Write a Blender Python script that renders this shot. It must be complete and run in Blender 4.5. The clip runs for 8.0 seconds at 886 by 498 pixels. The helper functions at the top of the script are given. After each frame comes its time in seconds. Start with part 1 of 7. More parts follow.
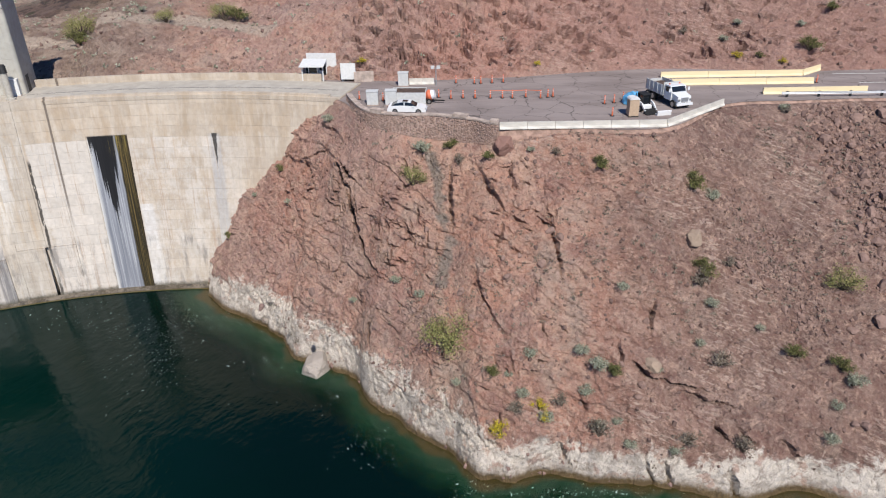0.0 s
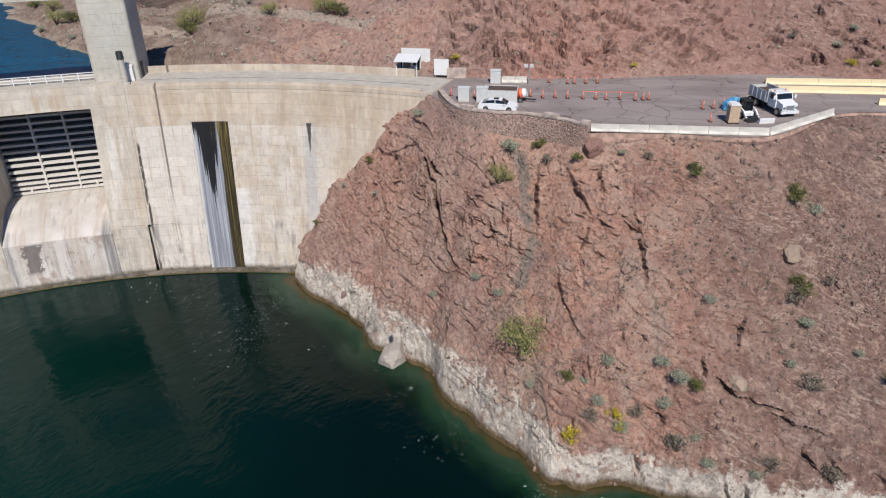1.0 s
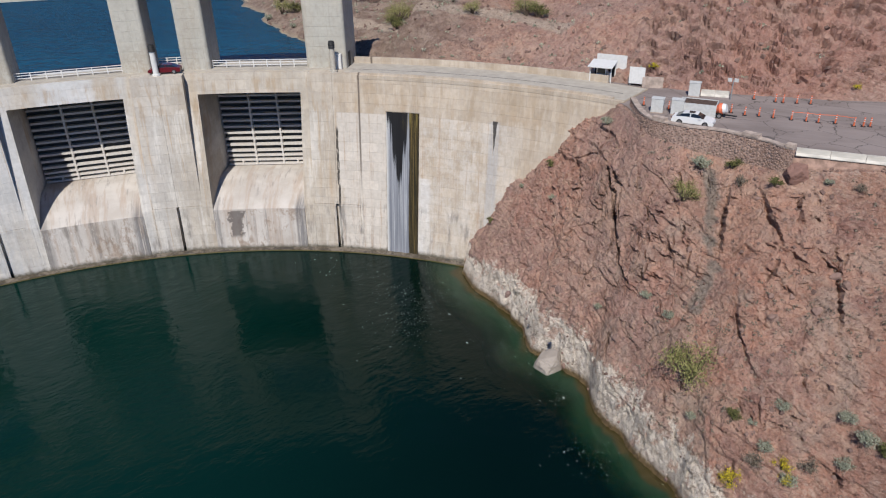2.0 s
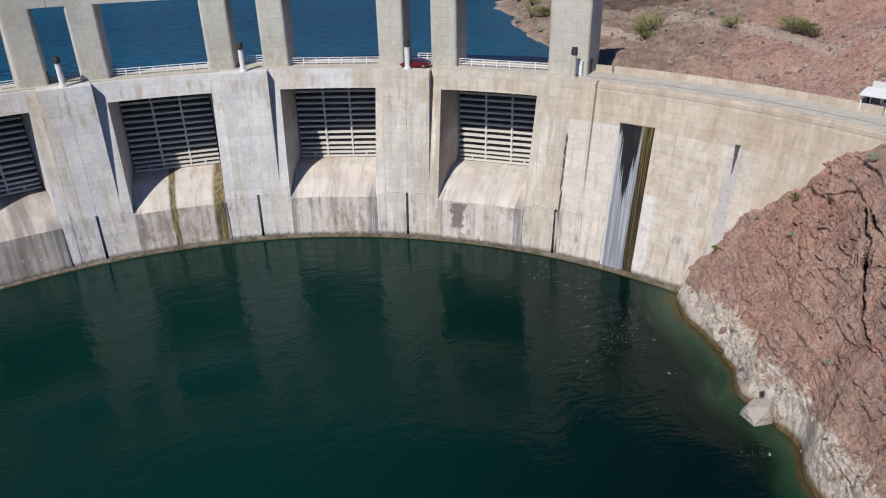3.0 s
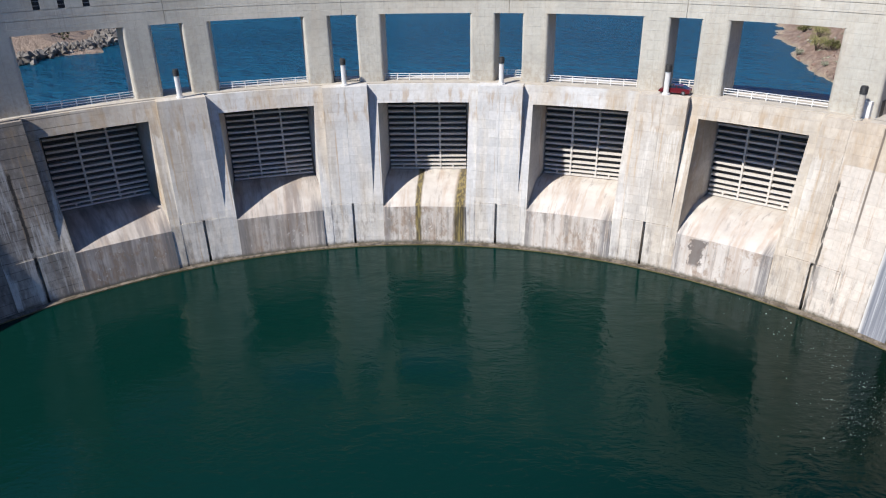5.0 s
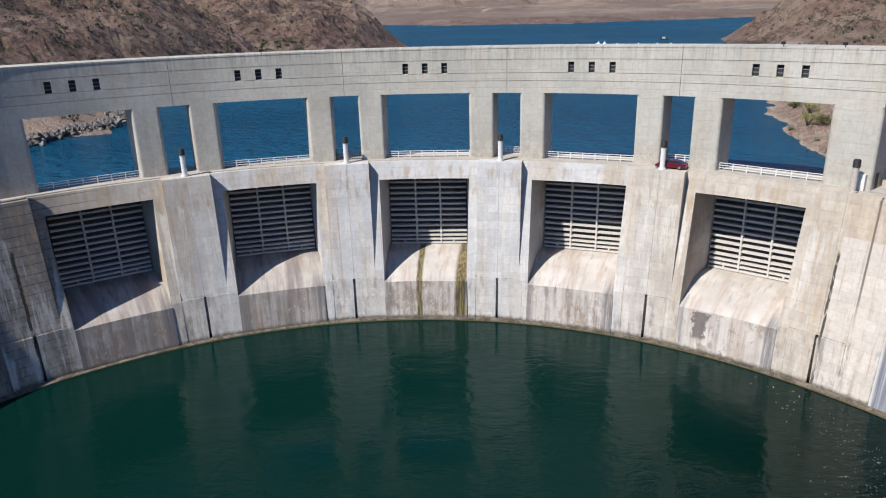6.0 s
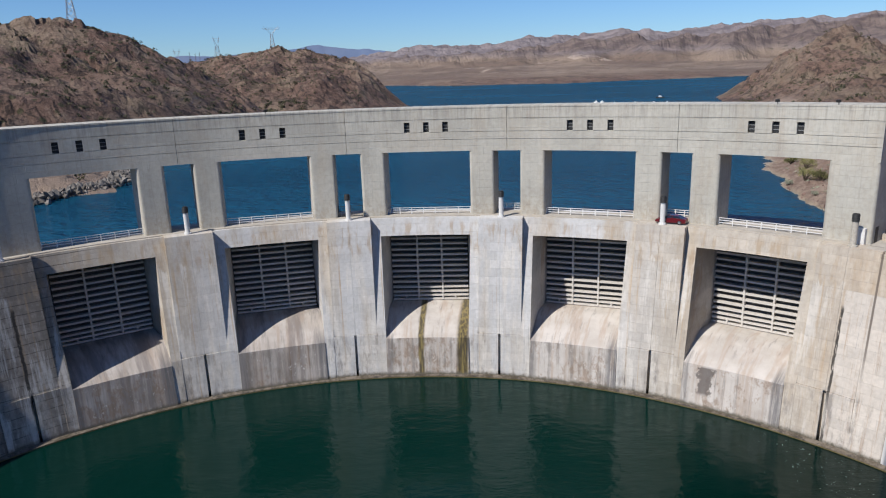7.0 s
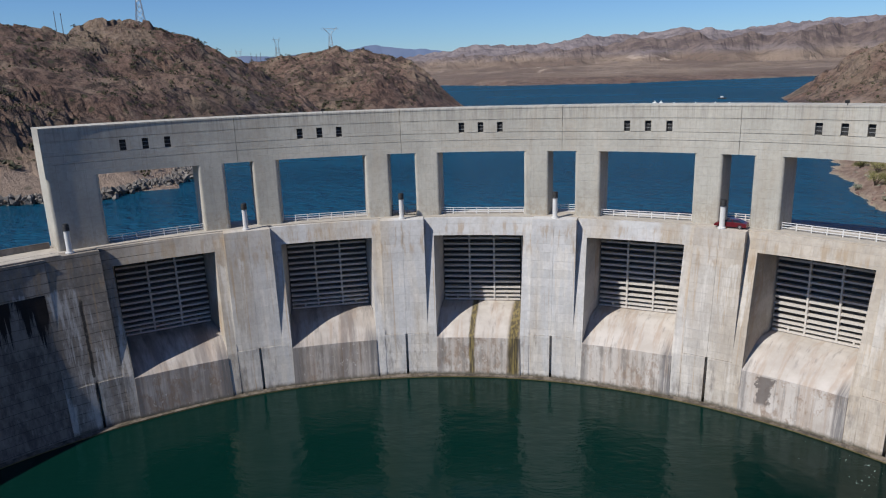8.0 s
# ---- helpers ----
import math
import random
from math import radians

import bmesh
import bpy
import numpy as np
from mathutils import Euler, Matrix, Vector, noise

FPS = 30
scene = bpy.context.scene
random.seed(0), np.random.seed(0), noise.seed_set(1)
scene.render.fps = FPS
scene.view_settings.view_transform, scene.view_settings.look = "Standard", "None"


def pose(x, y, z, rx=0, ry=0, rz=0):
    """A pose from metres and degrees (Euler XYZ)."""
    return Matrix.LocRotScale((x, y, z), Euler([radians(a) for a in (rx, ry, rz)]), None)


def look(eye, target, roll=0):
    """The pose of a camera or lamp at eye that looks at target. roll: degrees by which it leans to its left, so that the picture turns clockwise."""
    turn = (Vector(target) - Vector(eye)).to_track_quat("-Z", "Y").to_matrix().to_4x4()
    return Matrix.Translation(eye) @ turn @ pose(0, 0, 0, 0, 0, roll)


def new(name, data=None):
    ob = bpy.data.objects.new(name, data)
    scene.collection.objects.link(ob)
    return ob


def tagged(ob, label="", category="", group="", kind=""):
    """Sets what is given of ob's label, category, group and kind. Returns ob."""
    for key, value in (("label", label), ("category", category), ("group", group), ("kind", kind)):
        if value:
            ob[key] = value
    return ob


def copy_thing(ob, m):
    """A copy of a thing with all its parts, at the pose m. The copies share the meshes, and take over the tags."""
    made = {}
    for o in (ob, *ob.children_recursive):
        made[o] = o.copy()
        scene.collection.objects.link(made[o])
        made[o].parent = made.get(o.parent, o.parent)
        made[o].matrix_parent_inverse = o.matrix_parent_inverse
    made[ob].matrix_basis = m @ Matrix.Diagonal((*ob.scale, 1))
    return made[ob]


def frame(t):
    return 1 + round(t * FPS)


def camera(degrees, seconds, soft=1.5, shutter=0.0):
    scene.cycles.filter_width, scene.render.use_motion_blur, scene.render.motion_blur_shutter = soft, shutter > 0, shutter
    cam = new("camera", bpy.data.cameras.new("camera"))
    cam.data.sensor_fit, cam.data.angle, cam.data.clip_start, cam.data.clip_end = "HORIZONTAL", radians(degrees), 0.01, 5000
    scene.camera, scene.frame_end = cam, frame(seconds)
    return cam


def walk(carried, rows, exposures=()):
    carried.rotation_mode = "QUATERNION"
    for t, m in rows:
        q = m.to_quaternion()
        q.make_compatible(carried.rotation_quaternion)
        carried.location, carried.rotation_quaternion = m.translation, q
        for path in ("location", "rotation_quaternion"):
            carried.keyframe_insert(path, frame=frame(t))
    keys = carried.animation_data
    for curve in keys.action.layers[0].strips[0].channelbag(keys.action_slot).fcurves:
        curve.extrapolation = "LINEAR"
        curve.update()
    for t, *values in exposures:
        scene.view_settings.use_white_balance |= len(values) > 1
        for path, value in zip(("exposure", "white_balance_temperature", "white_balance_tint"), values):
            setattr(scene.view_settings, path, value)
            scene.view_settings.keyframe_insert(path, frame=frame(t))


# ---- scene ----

cam = camera(64.85, 8.0, soft=1.15)
E0 = (0.0, 0.0, 54.0)
PATH = [
    (0.0, pose(*E0, 61.83, 0.74, 0)), (0.5, pose(*E0, 61.80, 0.80, 2.74)), (1.0, pose(*E0, 61.73, 0.84, 7.58)), (1.2, pose(*E0, 61.75, 0.87, 10.22)), (2.3, pose(*E0, 62.33, 0.95, 28.60)),
    (2.5, pose(*E0, 62.47, 0.98, 32.20)), (3.0, pose(*E0, 62.89, 1.02, 42.66)), (3.5, pose(*E0, 63.48, 0.99, 55.13)),
    (4.0, pose(*E0, 63.95, 0.93, 62.65)), (4.2, pose(*E0, 64.09, 0.93, 63.20)), (5.3, pose(*E0, 65.56, 1.20, 63.31)), (5.5, pose(*E0, 66.88, 1.30, 63.29)), (6.0, pose(*E0, 70.80, 1.51, 63.20)),
    (6.5, pose(*E0, 74.55, 1.74, 63.13)), (7.0, pose(*E0, 75.40, 1.83, 63.24)), (7.5, pose(*E0, 75.44, 1.86, 65.74)),
    (8.0, pose(*E0, 75.53, 1.84, 67.68))]
walk(cam, PATH, exposures=((0.0, 0.34), (1.0, 0.24), (2.5, 0.08), (3.3, 0.37), (4.0, 0.63), (5.5, 0.58), (6.5, 0.32), (7.0, 0.23), (7.5, 0.11), (8.0, 0.08)))

# ---- light ----
SUN_EL, SUN_AZ = radians(47.5), radians(15.0)
to_sun = Vector((math.cos(SUN_EL) * math.sin(SUN_AZ), -math.cos(SUN_EL) * math.cos(SUN_AZ), math.sin(SUN_EL)))
world = bpy.data.worlds.new("sky")
scene.world = world
world.use_nodes = True
wn = world.node_tree
sky = wn.nodes.new("ShaderNodeTexSky")
sky.sky_type, sky.sun_disc = 'NISHITA', False
sky.sun_elevation, sky.sun_rotation = SUN_EL, math.pi - SUN_AZ
sky.altitude, sky.air_density, sky.dust_density, sky.ozone_density = 300, 1.0, 0.0, 4.0
tint = wn.nodes.new("ShaderNodeMix")
tint.data_type, tint.blend_type = 'RGBA', 'MULTIPLY'
tint.inputs[0].default_value = 1.0
tint.inputs[7].default_value = (0.72, 1.02, 1.46, 1.0)
wn.links.new(sky.outputs[0], tint.inputs[6])
wn.links.new(tint.outputs[2], wn.nodes["Background"].inputs[0])
wn.nodes["Background"].inputs[1].default_value = 0.064
sun = new("sun", bpy.data.lights.new("sun", 'SUN'))
sun.data.energy, sun.data.angle, sun.data.color = 5.0, radians(0.53), (1.0, 0.965, 0.92)
sun.matrix_world = look((0, 0, 200), Vector((0, 0, 200)) - to_sun)


# ---- materials ----
class Nodes:
    """Short hand for building a node material."""

    def __init__(self, name, rough=0.8, metal=0.0, spec=0.3):
        self.m = bpy.data.materials.new(name)
        self.m.use_nodes = True
        self.t = self.m.node_tree
        self.b = self.t.nodes["Principled BSDF"]
        self.b.inputs["Roughness"].default_value = rough
        self.b.inputs["Metallic"].default_value = metal
        self.b.inputs["Specular IOR Level"].default_value = spec
        self.tc = self.t.nodes.new("ShaderNodeTexCoord")
        self.obj = self.tc.outputs["Object"]

    def put(self, a, sock):
        if isinstance(a, (int, float)):
            sock.default_value = a
        elif isinstance(a, (tuple, list)):
            sock.default_value = tuple(a) + ((1.0,) if len(a) == 3 and len(sock.default_value) == 4 else ())
        else:
            self.t.links.new(a, sock)

    def math(self, op, a, b=0.0, c=0.0, clamp=False):
        n = self.t.nodes.new("ShaderNodeMath")
        n.operation, n.use_clamp = op, clamp
        for v, k in ((a, 0), (b, 1), (c, 2)):
            self.put(v, n.inputs[k])
        return n.outputs[0]

    def xyz(self, v):
        n = self.t.nodes.new("ShaderNodeSeparateXYZ")
        self.put(v, n.inputs[0])
        return n.outputs

    def vec(self, x, y, z):
        n = self.t.nodes.new("ShaderNodeCombineXYZ")
        for v, k in ((x, 0), (y, 1), (z, 2)):
            self.put(v, n.inputs[k])
        return n.outputs[0]

    def scale(self, v, s):
        n = self.t.nodes.new("ShaderNodeVectorMath")
        n.operation = 'MULTIPLY'
        self.put(v, n.inputs[0])
        n.inputs[1].default_value = s
        return n.outputs[0]

    def noise(self, v, scale, detail=4.0, rough=0.55, distort=0.0):
        n = self.t.nodes.new("ShaderNodeTexNoise")
        self.put(v, n.inputs["Vector"])
        n.inputs["Scale"].default_value, n.inputs["Detail"].default_value = scale, detail
        n.inputs["Roughness"].default_value, n.inputs["Distortion"].default_value = rough, distort
        return n.outputs["Fac"]

    def voronoi(self, v, scale, feature='F1', out="Distance"):
        n = self.t.nodes.new("ShaderNodeTexVoronoi")
        n.feature = feature
        self.put(v, n.inputs["Vector"])
        n.inputs["Scale"].default_value = scale
        return n.outputs[out]

    def ramp(self, f, lo, hi, a=0.0, b=1.0):
        n = self.t.nodes.new("ShaderNodeMapRange")
        n.interpolation_type = 'SMOOTHSTEP'
        self.put(f, n.inputs[0])
        for k, v in ((1, lo), (2, hi), (3, a), (4, b)):
            n.inputs[k].default_value = v
        return n.outputs[0]

    def mix(self, f, a, b, mode='MIX'):
        n = self.t.nodes.new("ShaderNodeMix")
        n.data_type, n.blend_type = 'RGBA', mode
        self.put(f, n.inputs[0])
        self.put(a, n.inputs[6])
        self.put(b, n.inputs[7])
        return n.outputs[2]

    def random(self):
        return self.t.nodes.new("ShaderNodeObjectInfo").outputs["Random"]

    def island(self):
        return self.t.nodes.new("ShaderNodeNewGeometry").outputs["Random Per Island"]

    def color(self, c, share=0.77):
        self.put(self.mix(1.0, c, (share, share, share), 'MULTIPLY'), self.b.inputs["Base Color"])

    def rough(self, r):
        self.put(r, self.b.inputs["Roughness"])

    def bump(self, h, dist, strength=1.0):
        n = self.t.nodes.new("ShaderNodeBump")
        self.put(h, n.inputs["Height"])
        n.inputs["Distance"].default_value, n.inputs["Strength"].default_value = dist, strength
        self.put(n.outputs[0], self.b.inputs["Normal"])


def plain(name, rgb, rough=0.6, metal=0.0, vary=0.25, scale=3.0):
    n = Nodes(name, rough, metal)
    k = n.noise(n.obj, scale, 5)
    dark = tuple(c * (1 - vary) for c in rgb)
    light = tuple(min(1, c * (1 + vary)) for c in rgb)
    n.color(n.mix(n.ramp(k, 0.3, 0.7), dark, light))
    n.bump(n.noise(n.obj, scale * 9, 3), 0.01, 0.4)
    return n.m


def concrete(name, base, joint=0.35, stain=0.6, foot=True, tone=0.7):
    """Board-marked concrete on the arch: lifts, rain streaks, lime bloom low down and a wet foot."""
    n = Nodes(name, 0.88)
    x, y, z = n.xyz(n.obj)
    arc = n.math('MULTIPLY', n.math('ARCTAN2', n.math('MULTIPLY', x, -1.0), y), 85.0)
    deg = n.math('DEGREES', n.math('DIVIDE', arc, 85.0))
    cyl = n.vec(arc, z, 0.0)

    def tall(across, down, seed, rough=0.65):
        return n.noise(n.vec(n.math('MULTIPLY', arc, across), n.math('MULTIPLY', z, down), seed), 1.0, 6, rough)

    big = n.noise(n.obj, 0.12, 5, 0.6)
    fine = n.noise(n.obj, 1.6, 6, 0.65)
    col = n.mix(n.ramp(big, 0.3, 0.7), tuple(c * 0.88 for c in base), tuple(min(1, c * 1.1) for c in base))
    warm = tall(0.35, 0.06, 3.0, 0.6)
    col = n.mix(n.ramp(warm, 0.47, 0.68, 0, 0.6 * stain), col, (0.47, 0.36, 0.24))
    col = n.mix(n.ramp(tall(1.1, 0.05, 9.0, 0.7), 0.52, 0.74, 0, 0.6 * stain), col, (0.26, 0.225, 0.19))
    col = n.mix(n.math('MULTIPLY', n.ramp(tall(3.2, 0.12, 40.0, 0.7), 0.52, 0.66), n.ramp(n.noise(n.obj, 0.16, 4), 0.45, 0.65, 0, 0.5 * stain)), col, (0.19, 0.16, 0.13))
    if foot:
        # newer, bluish-white faces on the piers in the middle of the arch
        mid_arch = n.ramp(n.math('ABSOLUTE', n.math('SUBTRACT', deg, 62.0)), 33.0, 20.0)
        col = n.mix(n.math('MULTIPLY', mid_arch, n.ramp(tall(0.16, 0.02, 71.0, 0.55), 0.38, 0.52, 0.1, 0.85)), col, (0.635, 0.635, 0.63))
        # the damp western end: grime patches, their colour deepened for the face's shade
        col = n.mix(n.math('MULTIPLY', n.ramp(deg, 98.5, 102.5), n.ramp(n.math('ADD', n.math('MULTIPLY', tall(0.5, 0.1, 101.0), 0.6), n.math('MULTIPLY', fine, 0.4)), 0.38, 0.58, 0.5, 0.9)), col, (0.21, 0.18, 0.15))
        lift = n.math('ABSOLUTE', n.math('SUBTRACT', n.math('FRACT', n.math('ADD', n.math('DIVIDE', z, 1.5), n.math('MULTIPLY', n.noise(n.obj, 0.5, 4), 0.10))), 0.5))
        col = n.mix(n.math('MULTIPLY', n.ramp(deg, 95.0, 99.0), n.ramp(lift, 0.06, 0.02, 0, 0.75)), col, (0.06, 0.05, 0.042))
        # yellow-brown rain stains below the crest
        under = n.math('MULTIPLY', n.ramp(z, 21.0, 23.5), n.ramp(z, 28.1, 26.6))
        col = n.mix(n.math('MULTIPLY', under, n.ramp(n.math('ADD', tall(0.9, 0.16, 33.0), n.math('MULTIPLY', n.ramp(deg, 14.0, 10.0), 0.06)), 0.48, 0.64, 0, 0.6)), col, (0.42, 0.30, 0.18))
        # orange runs down the bare wall
        col = n.mix(n.math('MULTIPLY', n.ramp(z, 25.0, 21.0), n.ramp(tall(1.3, 0.025, 55.0), 0.55, 0.66, 0, 0.6)), col, (0.49, 0.335, 0.19))
        # lime: hanging white sheets that begin at a lift joint
        sheet = n.math('MULTIPLY', n.ramp(n.math('ADD', z, n.math('MULTIPLY', n.math('SUBTRACT', tall(0.3, 0.0, 90.0), 0.5), 9.0)), 23.3, 22.8), n.ramp(n.math('ADD', tall(0.55, 0.07, 21.0), n.math('MULTIPLY', tall(2.6, 0.09, 25.0, 0.7), 0.35)), 0.66, 0.80, 0, 0.8))
        col = n.mix(sheet, col, (0.73, 0.69, 0.625))
        col = n.mix(n.ramp(deg, 20.0, 11.0, 0, 0.65), col, n.mix(n.ramp(tall(0.6, 0.1, 171.0), 0.4, 0.6), (0.50, 0.39, 0.275), (0.64, 0.535, 0.42)))
        # the leaking eastern abutment: a white crust below one lift joint, thick beside the panel, with orange and grey runs in it
        crust = n.math('MULTIPLY', n.ramp(z, 22.6, 22.4), n.math('MULTIPLY', n.ramp(deg, 15.1, 14.9), n.ramp(deg, -6.0, -2.0)))
        near = n.ramp(n.math('ABSOLUTE', n.math('SUBTRACT', deg, 11.8)), 4.5, 1.2, 0.0, 0.17)
        col = n.mix(n.math('MULTIPLY', crust, n.ramp(n.math('ADD', n.math('ADD', n.math('MULTIPLY', tall(0.5, 0.16, 121.0), 0.6), n.math('MULTIPLY', n.noise(n.obj, 0.7, 6, 0.7), 0.4)), near), 0.43, 0.60, 0.05, 0.8)), col, (0.705, 0.645, 0.57))
        col = n.mix(n.math('MULTIPLY', crust, n.ramp(tall(1.4, 0.05, 133.0, 0.7), 0.53, 0.64, 0, 0.6)), col, (0.46, 0.325, 0.225))
        col = n.mix(n.math('MULTIPLY', crust, n.ramp(tall(1.9, 0.08, 143.0, 0.7), 0.60, 0.68, 0, 0.6)), col, (0.33, 0.32, 0.32))
        # black slime weeping down the pier's middle joint and a thin dark joint at its edge, and the white run right of the panel
        jag = n.math('MULTIPLY', n.math('SUBTRACT', n.noise(n.vec(0.0, 3.0, z), 0.5, 6, 0.75), 0.5), 0.45)
        weep = n.math('ABSOLUTE', n.math('SUBTRACT', n.math('ADD', deg, jag), 15.0))
        col = n.mix(n.math('MULTIPLY', n.ramp(weep, 0.16, 0.09, 0, 0.95), n.math('MULTIPLY', n.ramp(z, 20.6, 19.6), n.ramp(tall(3.0, 0.5, 151.0), 0.36, 0.46))), col, (0.045, 0.04, 0.035))
        weep = n.math('ABSOLUTE', n.math('SUBTRACT', n.math('SUBTRACT', deg, jag), 105.5))
        col = n.mix(n.math('MULTIPLY', n.ramp(weep, 0.22, 0.10, 0, 0.95), n.math('MULTIPLY', n.ramp(z, 21.6, 20.6), n.ramp(tall(2.0, 0.4, 157.0), 0.32, 0.44))), col, (0.03, 0.027, 0.024))
        seam = n.math('ABSOLUTE', n.math('SUBTRACT', n.math('ADD', deg, n.math('MULTIPLY', jag, 0.1)), 12.45))
        col = n.mix(n.math('MULTIPLY', n.ramp(seam, 0.13, 0.06, 0, 0.85), n.ramp(z, 8.0, 17.0)), col, (0.13, 0.10, 0.08))
        run = n.math('MULTIPLY', n.ramp(z, 13.1, 12.9), n.math('MULTIPLY', n.ramp(deg, 5.95, 5.7), n.ramp(n.math('ADD', deg, n.math('MULTIPLY', jag, 0.5)), 4.5, 4.8)))
        col = n.mix(n.math('MULTIPLY', run, n.ramp(fine, 0.3, 0.6, 0.95, 0.7)), col, (0.74, 0.71, 0.67))
        low = n.ramp(z, 13.0, 3.0)
        col = n.mix(n.math('MULTIPLY', low, n.ramp(tall(0.5, 0.12, 22.0), 0.46, 0.66, 0, 0.7)), col, (0.73, 0.675, 0.59))
        grey = n.math('MULTIPLY', n.ramp(z, 22.6, 20.0), n.ramp(tall(1.5, 0.05, 81.0, 0.7), 0.60, 0.70, 0, 0.55))
        col = n.mix(grey, col, (0.30, 0.295, 0.29))
        # a black drip mark with a pale run beneath it
        drip = n.math('ABSOLUTE', n.math('ADD', n.math('ADD', deg, 2.2), n.math('MULTIPLY', n.math('SUBTRACT', fine, 0.5), 0.25)))
        below = n.math('SUBTRACT', 23.0, z)
        col = n.mix(n.math('MULTIPLY', n.ramp(drip, 0.75, 0.35), n.math('MULTIPLY', n.ramp(below, 0.0, 0.3), n.ramp(tall(4.0, 0.1, 12.0), 0.35, 0.6, 0.2, 0.8))), col, (0.50, 0.49, 0.48))
        col = n.mix(n.math('MULTIPLY', n.ramp(below, 0.0, 0.15), n.ramp(n.math('ADD', drip, n.math('MULTIPLY', below, 0.055)), 0.30, 0.22, 0, 0.95)), col, (0.04, 0.037, 0.035))
        col = n.mix(n.math('MULTIPLY', n.ramp(z, 8.6, 7.6), n.math('MULTIPLY', n.ramp(warm, 0.44, 0.56), n.ramp(tall(0.8, 0.2, 60.0, 0.7), 0.45, 0.62, 0, 0.65))), col, (0.22, 0.20, 0.185))
        col = n.mix(n.ramp(n.math('ADD', z, n.math('MULTIPLY', fine, 1.4)), 1.9, 1.0), col, (0.13, 0.115, 0.085))
    if not foot:
        # grey runs from the eaves and brown splashes round the foot of the legs
        col = n.mix(n.math('MULTIPLY', n.ramp(z, 42.5, 47.2), n.ramp(tall(2.2, 0.10, 61.0, 0.7), 0.46, 0.62, 0, 0.5)), col, (0.28, 0.265, 0.235))
        col = n.mix(n.math('MULTIPLY', n.ramp(n.math('ADD', z, n.math('MULTIPLY', tall(0.8, 0.0, 63.0), 9.0)), 38.0, 32.0), n.ramp(n.math('ADD', n.math('MULTIPLY', tall(1.1, 0.25, 65.0, 0.7), 0.6), n.math('MULTIPLY', fine, 0.4)), 0.44, 0.6, 0, 0.55)), col, (0.40, 0.325, 0.235))
        col = n.mix(n.ramp(tall(4.0, 0.04, 67.0, 0.7), 0.56, 0.66, 0, 0.3), col, (0.30, 0.285, 0.25))
    n_b = n.t.nodes.new("ShaderNodeTexBrick")
    n.put(cyl, n_b.inputs["Vector"])
    for key, v in (("Scale", 1.0), ("Mortar Size", 0.028), ("Mortar Smooth", 0.6), ("Brick Width", 2.6), ("Row Height", 1.5)):
        n_b.inputs[key].default_value = v
    n_b.inputs["Color1"].default_value, n_b.inputs["Color2"].default_value, n_b.inputs["Mortar"].default_value = (0.84, 0.84, 0.84, 1), (1.1, 1.09, 1.08, 1), (1, 1, 1, 1)
    col = n.mix(tone, col, n.mix(1.0, col, n_b.outputs["Color"], 'MULTIPLY'))
    line = n_b.outputs["Fac"]
    broken = n.ramp(n.noise(n.obj, 0.45, 4), 0.35, 0.65)
    col = n.mix(n.math('MULTIPLY', n.math('MULTIPLY', line, broken), joint), col, (0.15, 0.115, 0.09))
    col = n.mix(n.ramp(fine, 0.35, 0.7, 0.0, 0.2), col, (0.22, 0.19, 0.16))
    n.color(col)
    n.bump(n.math('SUBTRACT', n.noise(n.obj, 5.0, 5), n.math('MULTIPLY', line, 0.8)), 0.05, 0.6)
    return n.m


M_CONC = concrete("arch_concrete", (0.56, 0.50, 0.42), joint=0.12, stain=0.8, tone=0.55)
M_HOUSE = concrete("hoist_house_concrete", (0.555, 0.53, 0.46), joint=0.05, stain=0.4, foot=False, tone=0.2)


